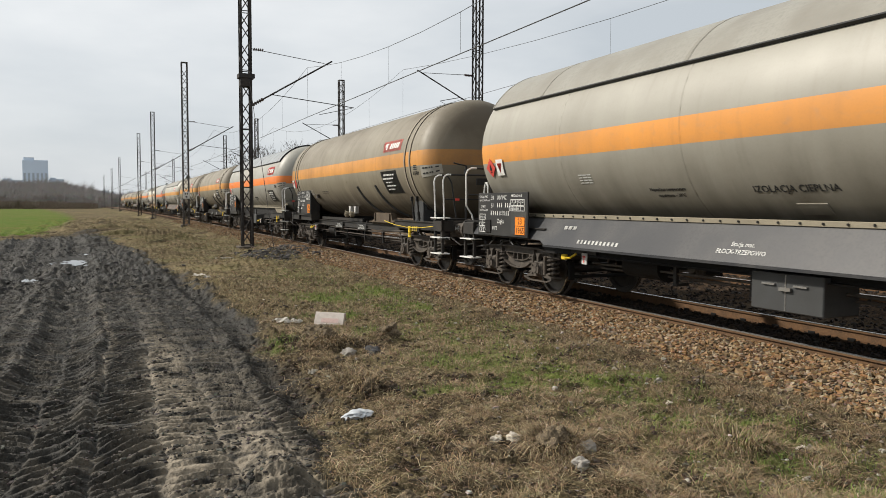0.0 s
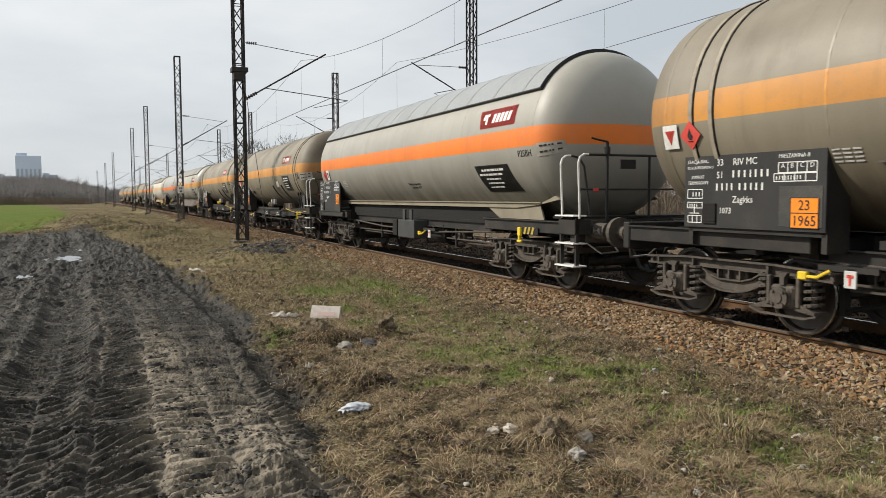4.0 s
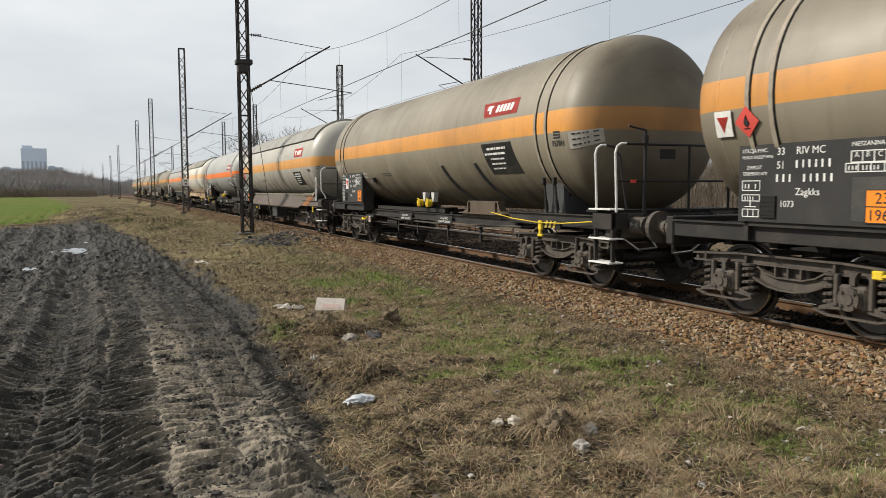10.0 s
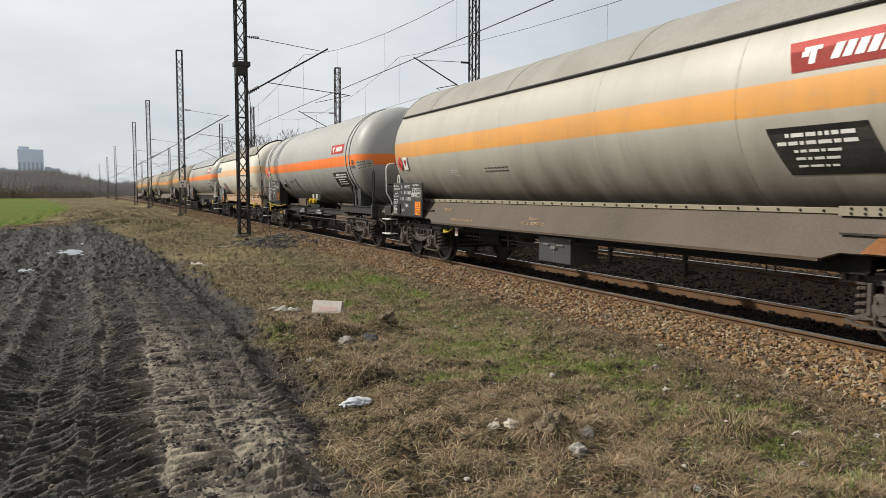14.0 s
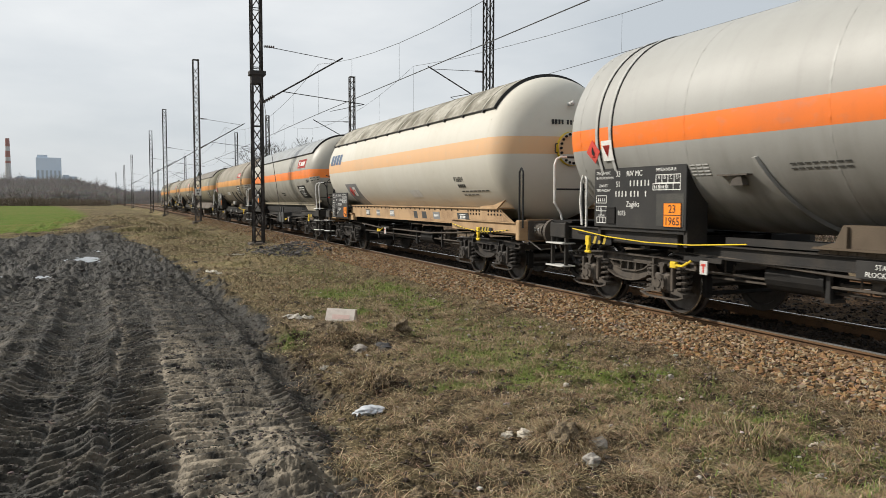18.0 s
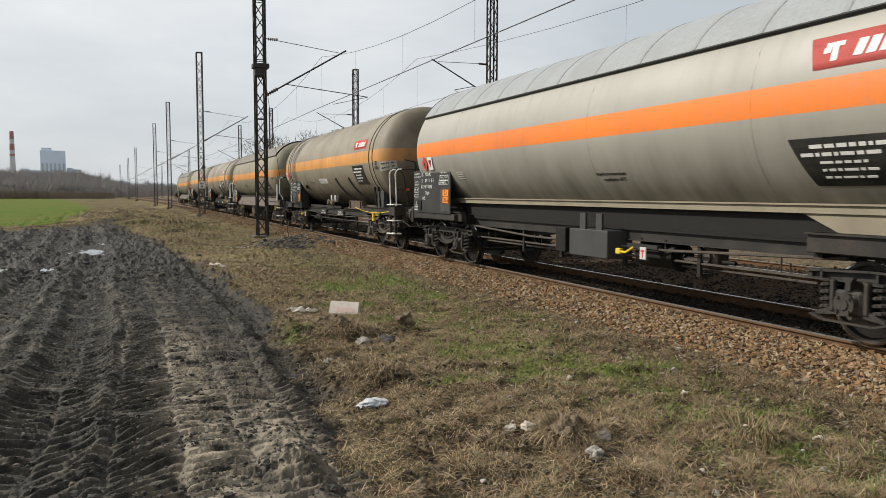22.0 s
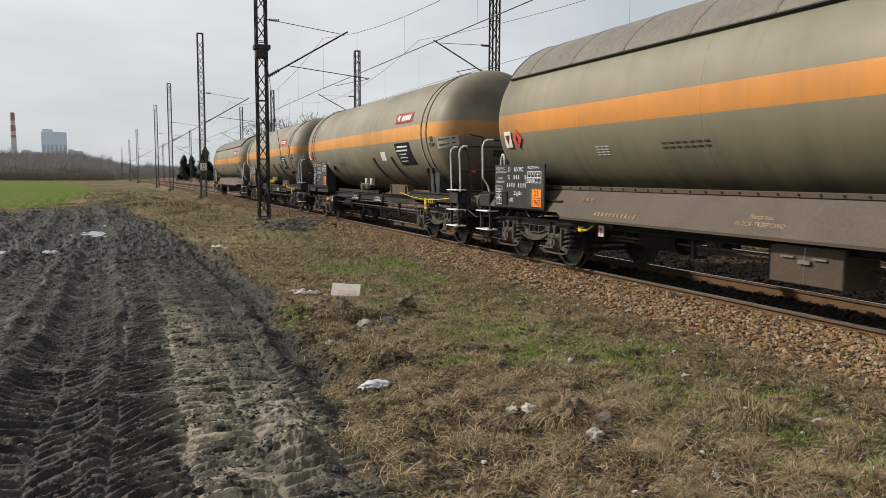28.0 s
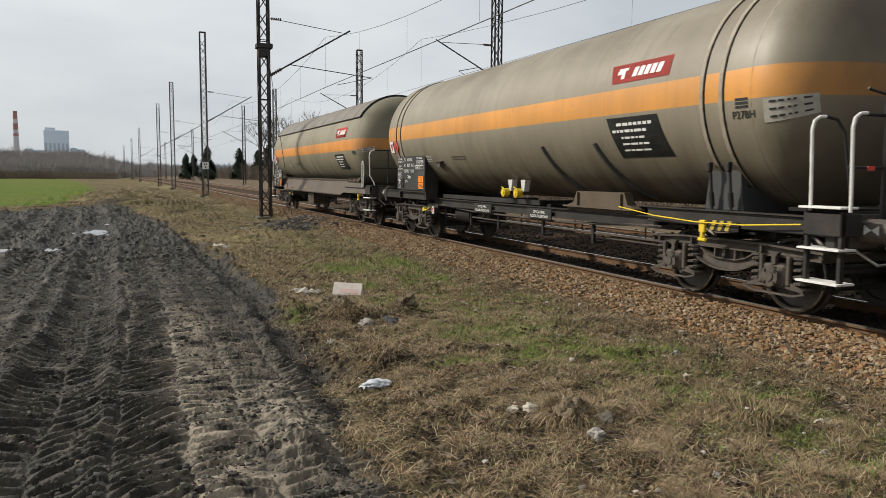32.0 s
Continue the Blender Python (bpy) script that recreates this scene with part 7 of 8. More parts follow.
        piece("warning_words", "lettering", lambda bm: (hug([glyph_bar(bm, -r - 0.004, 4.75 - 0.12 * k, 2.05 - 0.05 * j, 0.1, 0.022) for k in range(3) for j in range(4)] and bm, 1.47, ZC)), M_PATCH, w)
    if not cream:
        tank_words(w, r, -0.62, 1.86, "Najniższa temperatura", 0.082)
        tank_words(w, r, -0.75, 1.76, "napełniania -20°C", 0.082)
    for s in (-1, 1):
        make_bogie(w, s * P, M_BOGIE if seed == 3 else M_SOOT, wheels)
    return w, wheels, H


TRAIN = [
    skirted_wagon(M_TANK["beige"], 1, M_SLATE, "dirty", spread=58),
    strapped_wagon(M_TANK["dirty"], 2, logo_mat=M_REDFADE),
    ledged_wagon(M_TANK["grey"], 3, "clean", M_BLACK),
    strapped_wagon(M_TANK["dirty"], 4, patch=True, logo_mat=M_REDFADE),
    strapped_wagon(M_TANK["dirty"], 5),
    skirted_wagon(M_TANK["silver"], 6, M_BROWN, "dirty", flange=True, stain=True, spread=58, words=False),
    strapped_wagon(M_TANK["clean"], 7, clean=True),
    ledged_wagon(M_TANK["cream"], 8, "lichen", M_TAN, logo=False, cream=True, spread=58),
    ledged_wagon(M_TANK["grey"], 9, "clean", M_BLACK),
    strapped_wagon(M_TANK["dirty"], 10, patch=True),
    skirted_wagon(M_TANK["soiled"], 11, M_BROWN, "brown", pale=M_BROWN, spread=58, words=False, logo=False),
    strapped_wagon(M_TANK["dirty"], 12, patch=True, logo_mat=M_REDFADE),
    strapped_wagon(M_TANK["dirty"], 13),
    skirted_wagon(M_TANK["soiled"], 14, M_BROWN, "brown", pale=M_BROWN, spread=58, words=False),
]
CENTRES = []                      # metres along the line at the start
front = 15.13 - 2 * TRAIN[0][2]
for _, _, half in TRAIN:
    CENTRES.append(front + half)
    front += 2 * half


def travelled(t):
    return 5.45 * t + 0.021 * t * t + 0.18 * math.exp(-((t - 22.0) / 2.5) ** 2) + 0.28 * math.exp(-((t - 28.0) / 1.3) ** 2)


# ---- grass, clods and loose stones ----
def loose_mesh(name, verts, faces, mat, label, category, kind="stuff"):
    me = bpy.data.meshes.new(name)
    n = faces.shape[1]
    me.vertices.add(len(verts))
    me.vertices.foreach_set("co", verts.reshape(-1).astype(np.float32))
    me.loops.add(faces.size)
    me.loops.foreach_set("vertex_index", faces.reshape(-1).astype(np.int32))
    me.polygons.add(len(faces))
    me.polygons.foreach_set("loop_start", np.arange(0, faces.size, n, dtype=np.int32))
    me.polygons.foreach_set("use_smooth", np.zeros(len(faces), dtype=bool))
    me.update(calc_edges=True)
    me.materials.append(mat)
    return tagged(new(name, me), label, category, kind=kind)


def turf_share(x, y):
    """Where grass grows: off the mud and off the stones."""
    _, mud, d, d2, off = ground_parts(x, y)
    return (1 - mud) * np.clip((-d - 1.95) / 0.7, 0, 1) * (1 - field_share(x, y))


def blades(name, count, seed, span, length, lean, mat, label, green=False, width=0.004, power=1.9):
    """Bent blades of grass, two faces each, mostly flattened by winter."""
    rng = np.random.RandomState(seed)
    x0, x1, y0, y1 = span
    y = y0 + (y1 - y0) * rng.uniform(0, 1, count * 3) ** power
    x = rng.uniform(x0, x1, count * 3)
    keep = rng.uniform(0, 1, count * 3) < turf_share(x, y) * (green_share(x, y) if green else np.clip(0.34 + 2.2 * waves(x, y, 61, 0.6, 4), 0.05, 1) * np.clip((x - 1.2) / 1.6, 0.4, 1) * (1 - 0.92 * green_share(x, y)) * (1 - 0.85 * soil_share(x, y)))
    x, y = x[keep][:count], y[keep][:count]
    n = len(x)
    z = ground_height(x, y)
    far = 1 + np.clip((y - 8) / 14, 0, 2.6)
    L = rng.uniform(length[0], length[1], n) * (0.9 + 0.25 * far)
    th = rng.uniform(0, 2 * np.pi, n)
    tilt = np.radians(rng.uniform(lean[0], lean[1], n))
    w = width * rng.uniform(0.6, 1.4, n) * far
    dx, dy = np.cos(th), np.sin(th)
    sx, sy = -dy, dx
    bow = L * rng.normal(0, 0.10, n)
    mid = np.stack((x + dx * L * 0.5 * np.sin(tilt * 0.8) + sx * bow, y + dy * L * 0.5 * np.sin(tilt * 0.8) + sy * bow, z + L * 0.55 * np.cos(tilt * 0.85)), -1)
    tip = np.stack((x + dx * L * np.sin(tilt), y + dy * L * np.sin(tilt), z + L * np.cos(tilt) * 0.8 + 0.01), -1)
    root = np.stack((x, y, z - 0.01), -1)
    side = np.stack((sx * w, sy * w, np.zeros(n)), -1)
    v = np.stack((root - side, root + side, mid - side * 0.8, mid + side * 0.8, tip), 1).reshape(-1, 3)
    k = 5 * np.arange(n)[:, None]
    f = np.concatenate((k + np.array([[0, 1, 3]]), k + np.array([[0, 3, 2]]), k + np.array([[2, 3, 4]])), 1).reshape(-1, 3)
    return loose_mesh(name, v, f, mat, label, "grass")


M_STRAW = island_material("dry_winter_straw", ((0.54, 0.41, 0.23), (0.20, 0.14, 0.075), (0.68, 0.55, 0.35), (0.075, 0.052, 0.032), (0.44, 0.32, 0.175), (0.12, 0.083, 0.045), (0.30, 0.205, 0.11), (0.055, 0.04, 0.026)), 0.85, 0.0)
M_GREEN = island_material("young_grass", ((0.18, 0.26, 0.045), (0.25, 0.31, 0.08), (0.12, 0.18, 0.035), (0.32, 0.32, 0.12)), 0.8, 0.0)
M_STEMS = island_material("bleached_stems", ((0.62, 0.49, 0.30), (0.44, 0.32, 0.18), (0.28, 0.19, 0.10), (0.74, 0.62, 0.42)), 0.8, 0.0)
M_OLIVE = island_material("distant_olive_grass", ((0.29, 0.24, 0.125), (0.36, 0.285, 0.16), (0.22, 0.185, 0.085), (0.40, 0.315, 0.185), (0.24, 0.18, 0.10)), 0.9, 0.0)
blades("matted_grass", 150000, 70, (1.2, 6.7, 1.9, 13), (0.05, 0.19), (78, 97), M_STRAW, "matted straw-coloured winter grass on the verge", width=0.0022, power=1.7)
blades("dry_grass", 42000, 71, (1.0, 6.6, 1.9, 19), (0.04, 0.12), (35, 88), M_STRAW, "dry winter grass on the verge", width=0.0025)
blades("dry_grass_distant", 80000, 72, (-4.0, 6.8, 12, 70), (0.05, 0.13), (74, 95), M_OLIVE, "olive and straw-coloured grass along the line", width=0.0045, power=1.3)
blades("straw_stems", 14000, 74, (1.4, 6.2, 2.4, 12), (0.08, 0.22), (82, 98), M_STEMS, "long bleached stems lying over the turf", width=0.0026, power=1.5)
blades("green_grass", 64000, 73, (1.5, 6.4, 1.9, 22), (0.035, 0.09), (20, 80), M_GREEN, "patches of short green grass on the verge", green=True, width=0.003)


def tussock(x, y, radius, count, seed):
    """A shaggy tuft of long dead grass over a mound."""
    rng = np.random.RandomState(seed)
    a, r = rng.uniform(0, 2 * np.pi, count), radius * np.sqrt(rng.uniform(0, 1, count))
    px, py = x + r * np.cos(a), y + r * np.sin(a)
    z = ground_height(px, py)
    L = rng.uniform(0.08, 0.26, count)
    th = a + rng.normal(0, 0.7, count)
    tilt = np.radians(rng.uniform(45, 115, count))
    dx, dy = np.cos(th), np.sin(th)
    w = 0.0024 * rng.uniform(0.6, 1.5, count)
    side = np.stack((-dy * w, dx * w, 0 * w), -1)
    base = np.stack((px, py, z - 0.01), -1)
    mid = base + np.stack((dx * L * 0.4, dy * L * 0.4, L * 0.4 * np.cos(tilt * 0.5) + 0.02), -1)
    tip = base + np.stack((dx * L * np.sin(tilt), dy * L * np.sin(tilt), L * 0.7 * np.cos(tilt) + 0.015), -1)
    v = np.stack((base - side, base + side, mid - side, mid + side, tip), 1).reshape(-1, 3)
    k = 5 * np.arange(count)[:, None]
    f = np.concatenate((k + np.array([[0, 1, 3]]), k + np.array([[0, 3, 2]]), k + np.array([[2, 3, 4]])), 1).reshape(-1, 3)
    ob = loose_mesh("grass_tussock", v, f, M_STRAW, "shaggy tuft of dead grass over a small mound", "grass", "")
    ob["group"] = "tussocks on the verge"


for k, (x, y, r, cnt) in enumerate(((3.05, 4.9, 0.2, 1100), (3.3, 5.0, 0.18, 500), (2.6, 9.6, 0.35, 700), (2.3, 7.4, 0.25, 400), (4.4, 4.4, 0.25, 450), (4.6, 4.9, 0.18, 350))):
    tussock(x, y, r, cnt, 300 + k)

M_WETCLOD = island_material("wet_mud_clods", ((0.026, 0.024, 0.021), (0.04, 0.036, 0.031), (0.062, 0.055, 0.046), (0.018, 0.017, 0.015)), 0.7)
M_CLOD = island_material("mud_clods", ((0.04, 0.037, 0.032), (0.075, 0.067, 0.056), (0.14, 0.125, 0.102), (0.022, 0.02, 0.018), (0.055, 0.048, 0.04)), 0.8)
M_PALE = island_material("pale_stones", ((0.55, 0.52, 0.46), (0.36, 0.32, 0.26), (0.62, 0.60, 0.55), (0.28, 0.22, 0.16)), 0.85)


def strewn(name, count, seed, span, size, mat, label, where, category, power=1.6):
    """Lumps strewn over the ground where a share function allows."""
    rng = np.random.RandomState(seed)
    x0, x1, y0, y1 = span
    m = count * 4
    y = y0 + (y1 - y0) * rng.uniform(0, 1, m) ** power
    x = rng.uniform(x0, x1, m)
    keep = rng.uniform(0, 1, m) < where(x, y)
    x, y = x[keep][:count], y[keep][:count]
    n = len(x)
    s = size * rng.gamma(2.2, 0.42, n).clip(0.25, 3.0)
    z = ground_height(x, y)
    a, h = 7, 2
    ang = 2 * np.pi * np.arange(a) / a
    ring0 = np.stack((np.cos(ang), np.sin(ang), -0.2 * np.ones(a)), -1)
    ring1 = np.stack((0.75 * np.cos(ang + 0.3), 0.75 * np.sin(ang + 0.3), 0.42 * np.ones(a)), -1)
    base = np.concatenate((ring0, ring1, [(0, 0, 0.62)]))
    pts = base[None] * rng.uniform(0.65, 1.3, (n, 2 * a + 1, 1)) * np.array((1, 0.8, 0.9))
    rot = rng.uniform(0, 2 * np.pi, n)
    c, sn = np.cos(rot)[:, None], np.sin(rot)[:, None]
    px = pts[..., 0] * c - pts[..., 1] * sn
    py = pts[..., 0] * sn + pts[..., 1] * c
    v = np.stack((x[:, None] + px * s[:, None], y[:, None] + py * s[:, None], z[:, None] + pts[..., 2] * s[:, None]), -1).reshape(-1, 3)
    tri = []
    for i in range(a):
        j = (i + 1) % a
        tri += [(i, j, a + j), (i, a + j, a + i), (a + i, a + j, 2 * a)]
    f = (np.array(tri)[None] + (2 * a + 1) * np.arange(n)[:, None, None]).reshape(-1, 3)
    return loose_mesh(name, v, f, mat, label, category)


strewn("mud_clods", 16000, 81, (-2.2, 2.4, 3.6, 18), 0.012, M_CLOD, "crumbs and clods of dark mud along the ruts", lambda x, y: ground_parts(x, y)[1] * np.clip(0.35 + 0.8 * waves(x, y, 83, 0.7, 3), 0, 1), "mud")
strewn("mud_clods_distant", 2500, 82, (-7, 2.8, 18, 48), 0.035, M_WETCLOD, "clods of dark mud on the lane", lambda x, y: ground_parts(x, y)[1], "mud")
strewn("soil_crumbs", 11000, 87, (1.2, 6.6, 1.9, 15), 0.015, island_material("dark_soil_crumbs", ((0.06, 0.046, 0.032), (0.11, 0.085, 0.06), (0.035, 0.027, 0.02), (0.16, 0.125, 0.09)), 0.95), "crumbs of dark soil between the grass", lambda x, y: turf_share(x, y) * np.clip(0.15 - 0.8 * waves(x, y, 61, 0.6, 4) + soil_share(x, y), 0, 1), "soil")
strewn("loose_stones", 900, 84, (1.8, 6.3, 3.6, 16), 0.015, M_PALE, "small pale stones lying in the grass", lambda x, y: turf_share(x, y) * np.clip((x - 1.0) / 5.0, 0.1, 1), "stones")


def lump(name, x, y, size, mat, label, category, flat=0.6, seed=0, lift=0.0, stretch=1.0, rough=1.0):
    """One irregular stone, bag or clod."""
    rng = random.Random(seed)
    bm = B()
    bmesh.ops.create_icosphere(bm, subdivisions=4, radius=1.0)
    ph = [rng.uniform(0, 6.28) for _ in range(6)]
    for v in bm.verts:
        c = v.co
        k = 1 + 0.22 * math.sin(2.3 * c.x + ph[0]) * math.cos(2.1 * c.y + ph[1]) + 0.14 * math.sin(4.7 * c.y + 3.1 * c.z + ph[2]) + 0.09 * math.sin(8.5 * c.x + ph[3]) * math.sin(7.0 * c.z + ph[4])
        k += 0.35 * rough * noise.noise(c * 2.1 + Vector((seed, 3, 7))) + 0.22 * rough * abs(noise.noise(c * 5.0 + Vector((seed, 1, 2))))
        v.co = Vector((c.x * stretch, c.y, c.z * flat)) * size * k
    ob = part(name, bm, mat)
    z = float(ground_height(np.array([x]), np.array([y]))[0])
    ob.matrix_basis = pose(x, y, z + size * flat * 0.35 + lift, rng.uniform(-12, 12), rng.uniform(-12, 12), rng.uniform(0, 360))
    return tagged(ob, label, category)


M_STONE1 = material("pale_limestone", (0.62, 0.58, 0.50), 0.9, 0.0, (0.45, 0.4, 0.33), 20.0, bump=0.5, bump_scale=120)
M_STONE2 = material("grey_stone", (0.30, 0.28, 0.25), 0.9, 0.0, (0.2, 0.18, 0.15), 20.0, bump=0.5, bump_scale=120)
for k, (x, y, sz, mt) in enumerate(((4.86, 5.7, 0.04, M_STONE1), (3.66, 5.15, 0.04, M_STONE1), (2.98, 5.34, 0.06, M_STONE1), (2.86, 5.44, 0.045, M_STONE1), (4.91, 4.22, 0.05, M_STONE1), (2.66, 8.95, 0.085, M_STONE2),
                                    (3.25, 4.75, 0.07, M_STONE2), (3.05, 4.5, 0.06, M_STONE2), (2.15, 8.0, 0.05, M_STONE2), (4.0, 6.1, 0.035, M_STONE1), (5.3, 6.4, 0.04, M_STONE2))):
    lump("field_stone", x, y, sz, mt, "pale weathered stone lying in the grass" if mt is M_STONE1 else "grey rough stone in the trampled grass", "stone", 0.7, k)
M_TURF = material("torn_turf", (0.10, 0.078, 0.052), 1.0, 0.0, (0.04, 0.031, 0.022), 16.0, (0.26, 0.2, 0.12), 60, bump=1.0, bump_scale=60)
for k, (x, y, sz) in enumerate(((3.02, 4.84, 0.115), (3.12, 4.96, 0.10), (2.92, 4.78, 0.07), (2.55, 9.7, 0.14), (3.5, 9.9, 0.13), (2.35, 7.2, 0.08), (2.6, 10.6, 0.13), (1.7, 4.4, 0.07))):
    lump("turf_clod", x, y, sz, M_TURF, "torn clod of earth and matted grass", "turf", 0.8, 20 + k, rough=1.3)
strewn("gravel_heap", 1400, 86, (4.2, 7.0, 24.5, 31), 0.05, island_material("dark_gravel", ((0.06, 0.055, 0.05), (0.12, 0.11, 0.1), (0.04, 0.037, 0.034), (0.17, 0.16, 0.15)), 0.9), "low heap of dark gravel by the mast", lambda x, y: np.exp(-((x - 5.5) ** 2 / 0.9 + (y - 27.6) ** 2 / 4.0)), "gravel", 1.0)
lump("plastic_bag", 2.0, 6.45, 0.115, material("grey_plastic_bag", (0.50, 0.53, 0.56), 0.35, 0.0, (0.3, 0.32, 0.34), 9, bump=0.5, bump_scale=30), "crumpled grey-white plastic bag", "bag", 0.4, 33, stretch=1.35, rough=0.25)
lump("dark_rag", 3.02, 9.05, 0.13, material("black_rag", (0.03, 0.03, 0.032), 0.6, 0.0, (0.06, 0.06, 0.06), 9, bump=0.5, bump_scale=30), "black crumpled rag in the grass", "rag", 0.5, 34)


def carton():
    """A squashed cardboard box: pale sides, reddish print, flaps standing open."""
    root = tagged(new("cardboard_box"), "squashed white cardboard box with faded red print", "box")
    paper = material("damp_white_card", (0.62, 0.56, 0.50), 0.8, 0.0, (0.45, 0.38, 0.33), 12.0)
    red = material("faded_red_print", (0.60, 0.44, 0.39), 0.8, 0.0, (0.62, 0.5, 0.45), 14.0)
    lean = Matrix.Translation((0, 0, 0.02)) @ Matrix.Rotation(radians(-38), 4, "X")
    bm = B()
    box(bm, -0.24, 0.24, -0.004, 0.004, 0, 0.22, 0, lean)
    part("panel", bm, paper, root, "pale panel leaning back")
    bm = B()
    box(bm, -0.13, 0.16, -0.008, -0.0045, 0.03, 0.11, 0, lean)
    part("print", bm, red, root, "faded red print")
    bm = B()
    box(bm, -0.24, 0.26, 0.0, 0.17, 0, 0.006, 0, lean @ Matrix.Translation((0, 0, 0.22)) @ Matrix.Rotation(radians(-18), 4, "X"))
    part("flap", bm, paper, root)
    bm = B()
    box(bm, 0.235, 0.241, 0.0, 0.16, 0, 0.2, 0, lean)
    part("side", bm, paper, root)
    bm = B()
    box(bm, -0.23, 0.23, 0.0, 0.15, 0.0, 0.006)
    part("base", bm, paper, root)
    root.matrix_basis = pose(3.1, 11.55, float(ground_height(np.array([3.1]), np.array([11.55]))[0]) + 0.0, 3, 2, -28) @ Matrix.Scale(0.95, 4)


carton()


def scrap(x, y, w, d, rz, colour, label):
    """A creased sheet of paper."""
    bm = B()
    n = 5
    g = [[bm.verts.new((w * (i / n - 0.5), d * (j / n - 0.5), 0.02 + 0.035 * math.sin(i * 2.1 + x * 9) * math.cos(j * 1.7 + y * 5))) for j in range(n + 1)] for i in range(n + 1)]
    for i, j in itertools.product(range(n), range(n)):
        bm.faces.new((g[i][j], g[i + 1][j], g[i + 1][j + 1], g[i][j + 1]))
    bmesh.ops.solidify(bm, geom=list(bm.faces), thickness=0.003)
    ob = part("paper_scrap", bm, colour)
    ob.matrix_basis = pose(x, y, float(ground_height(np.array([x]), np.array([y]))[0]) + 0.01, 0, 0, rz)
    tagged(ob, label, "litter", "litter on the verge")


M_PAPER = material("wet_paper", (0.66, 0.63, 0.57), 0.8, 0.0, (0.5, 0.47, 0.42), 12.0)
for x, y, w, d, rz in ((2.55, 12.35, 0.3, 0.3, 20), (2.68, 12.1, 0.3, 0.12, -10), (2.42, 12.45, 0.16, 0.12, 40), (2.1, 20.9, 0.35, 0.5, 30), (1.73, 19.95, 0.3, 0.2, 5), (2.25, 20.2, 0.2, 0.15, 60), (3.6, 27.0, 0.6, 0.12, 0), (2.05, 8.3, 0.12, 0.06, 50)):
    scrap(x, y, w, d, rz, M_PAPER, "creased scrap of pale wet paper on the verge")

# puddles on the lane
M_WATER = bpy.data.materials.new("puddle_water")
M_WATER.use_nodes = True
wb = M_WATER.node_tree.nodes["Principled BSDF"]
wb.inputs["Base Color"].default_value, wb.inputs["Roughness"].default_value = (0.02, 0.02, 0.018, 1), 0.04
for x, y, a, b_, seed in PUDDLES:
    bm = B()
    bm.faces.new([bm.verts.new((1.5 * a * math.cos(math.pi * k / 18), 1.5 * b_ * math.sin(math.pi * k / 18), 0)) for k in range(36)])
    ob = part("puddle", bm, M_WATER)
    gx, gy = np.meshgrid(np.linspace(x - a, x + a, 9), np.linspace(y - b_, y + b_, 9))
    ob.matrix_basis = pose(x, y, float(np.percentile(ground_height(gx, gy), 45)))
    tagged(ob, "shallow puddle of rain water in the mud", "puddle", kind="structure")

# guy cable at the first mast and plate on the second
guy = tagged(new("guy_cable"), "thin dark cable slanting from mast to ground", "cable")
bm = B()
rod(bm, (5.55, 33.5, 7.2), (5.75, 29.1, -0.35), 0.012, 5)
part("strand", bm, M_MAST, guy)
plate_mast = [o for o in bpy.data.objects if o.name.startswith("catenary_mast")][1]
bm = B()
box(bm, -0.25, 0.25, -0.28, -0.26, 2.05, 2.62, 0.01)
part("number_plate", bm, M_WHITE, plate_mast, "white mast plate")
bm = B()
box(bm, -0.12, -0.02, -0.285, -0.28, 2.38, 2.52)
box(bm, 0.04, 0.12, -0.285, -0.28, 2.38, 2.52)
box(bm, -0.07, 0.07, -0.285, -0.28, 2.14, 2.28)
part("plate_mark", bm, M_INK, plate_mast)


# ---- trees and distance ----
def bare_tree(name, x, y, height, seed, mat, label, spread=0.42, twigs=520, lean=0.0):
    """A leafless tree: tapered trunk, limbs that fork three times, and a crown of fine twigs."""
    rng = random.Random(seed)
    root = tagged(new(name), label, "tree")
    trunk, limbs, crown = B(), B(), B()
    rod(trunk, (0, 0, -0.3), (0.1, 0.05, height * 0.42), height * 0.018, 8, height * 0.012)
    ends_ = []

    def grow(p, d, length, r, depth):
        q = p + d * length
        rod(limbs, p, q, r, 5, r * 0.6)
        if depth == 0:
            ends_.append((q, d))
            return
        for _ in range(rng.choice((2, 3))):
            nd = (d + Vector((rng.uniform(-1, 1), rng.uniform(-1, 1), rng.uniform(-0.25, 0.8))) * 0.75).normalized()
            grow(q, nd, length * rng.uniform(0.6, 0.85), r * 0.6, depth - 1)
        ends_.append((q, d))
    for k in range(6):
        z = height * rng.uniform(0.25, 0.42)
        a = rng.uniform(0, 6.28)
        grow(Vector((0.08, 0.03, z)), Vector((math.cos(a) * spread * 1.6, math.sin(a) * spread * 1.6, 1)).normalized(), height * 0.2, height * 0.008, 3)
    for _ in range(twigs):
        p, d = rng.choice(ends_)
        nd = (d + Vector((rng.uniform(-1, 1), rng.uniform(-1, 1), rng.uniform(-0.5, 1))) * 0.9).normalized()
        q = p + nd * height * rng.uniform(0.04, 0.10)
        side = nd.cross(Vector((rng.uniform(-1, 1), rng.uniform(-1, 1), 0.3))).normalized() * height * 0.0022
        crown.faces.new([crown.verts.new(v) for v in (p - side, p + side, q)])
    part("trunk", trunk, mat, root)
    part("branching", limbs, mat, root)["kind"] = "stuff"
    part("crown", crown, mat, root)["kind"] = "stuff"
    root.matrix_basis = pose(x, y, float(ground_height(np.array([x]), np.array([y]))[0]))
    return root


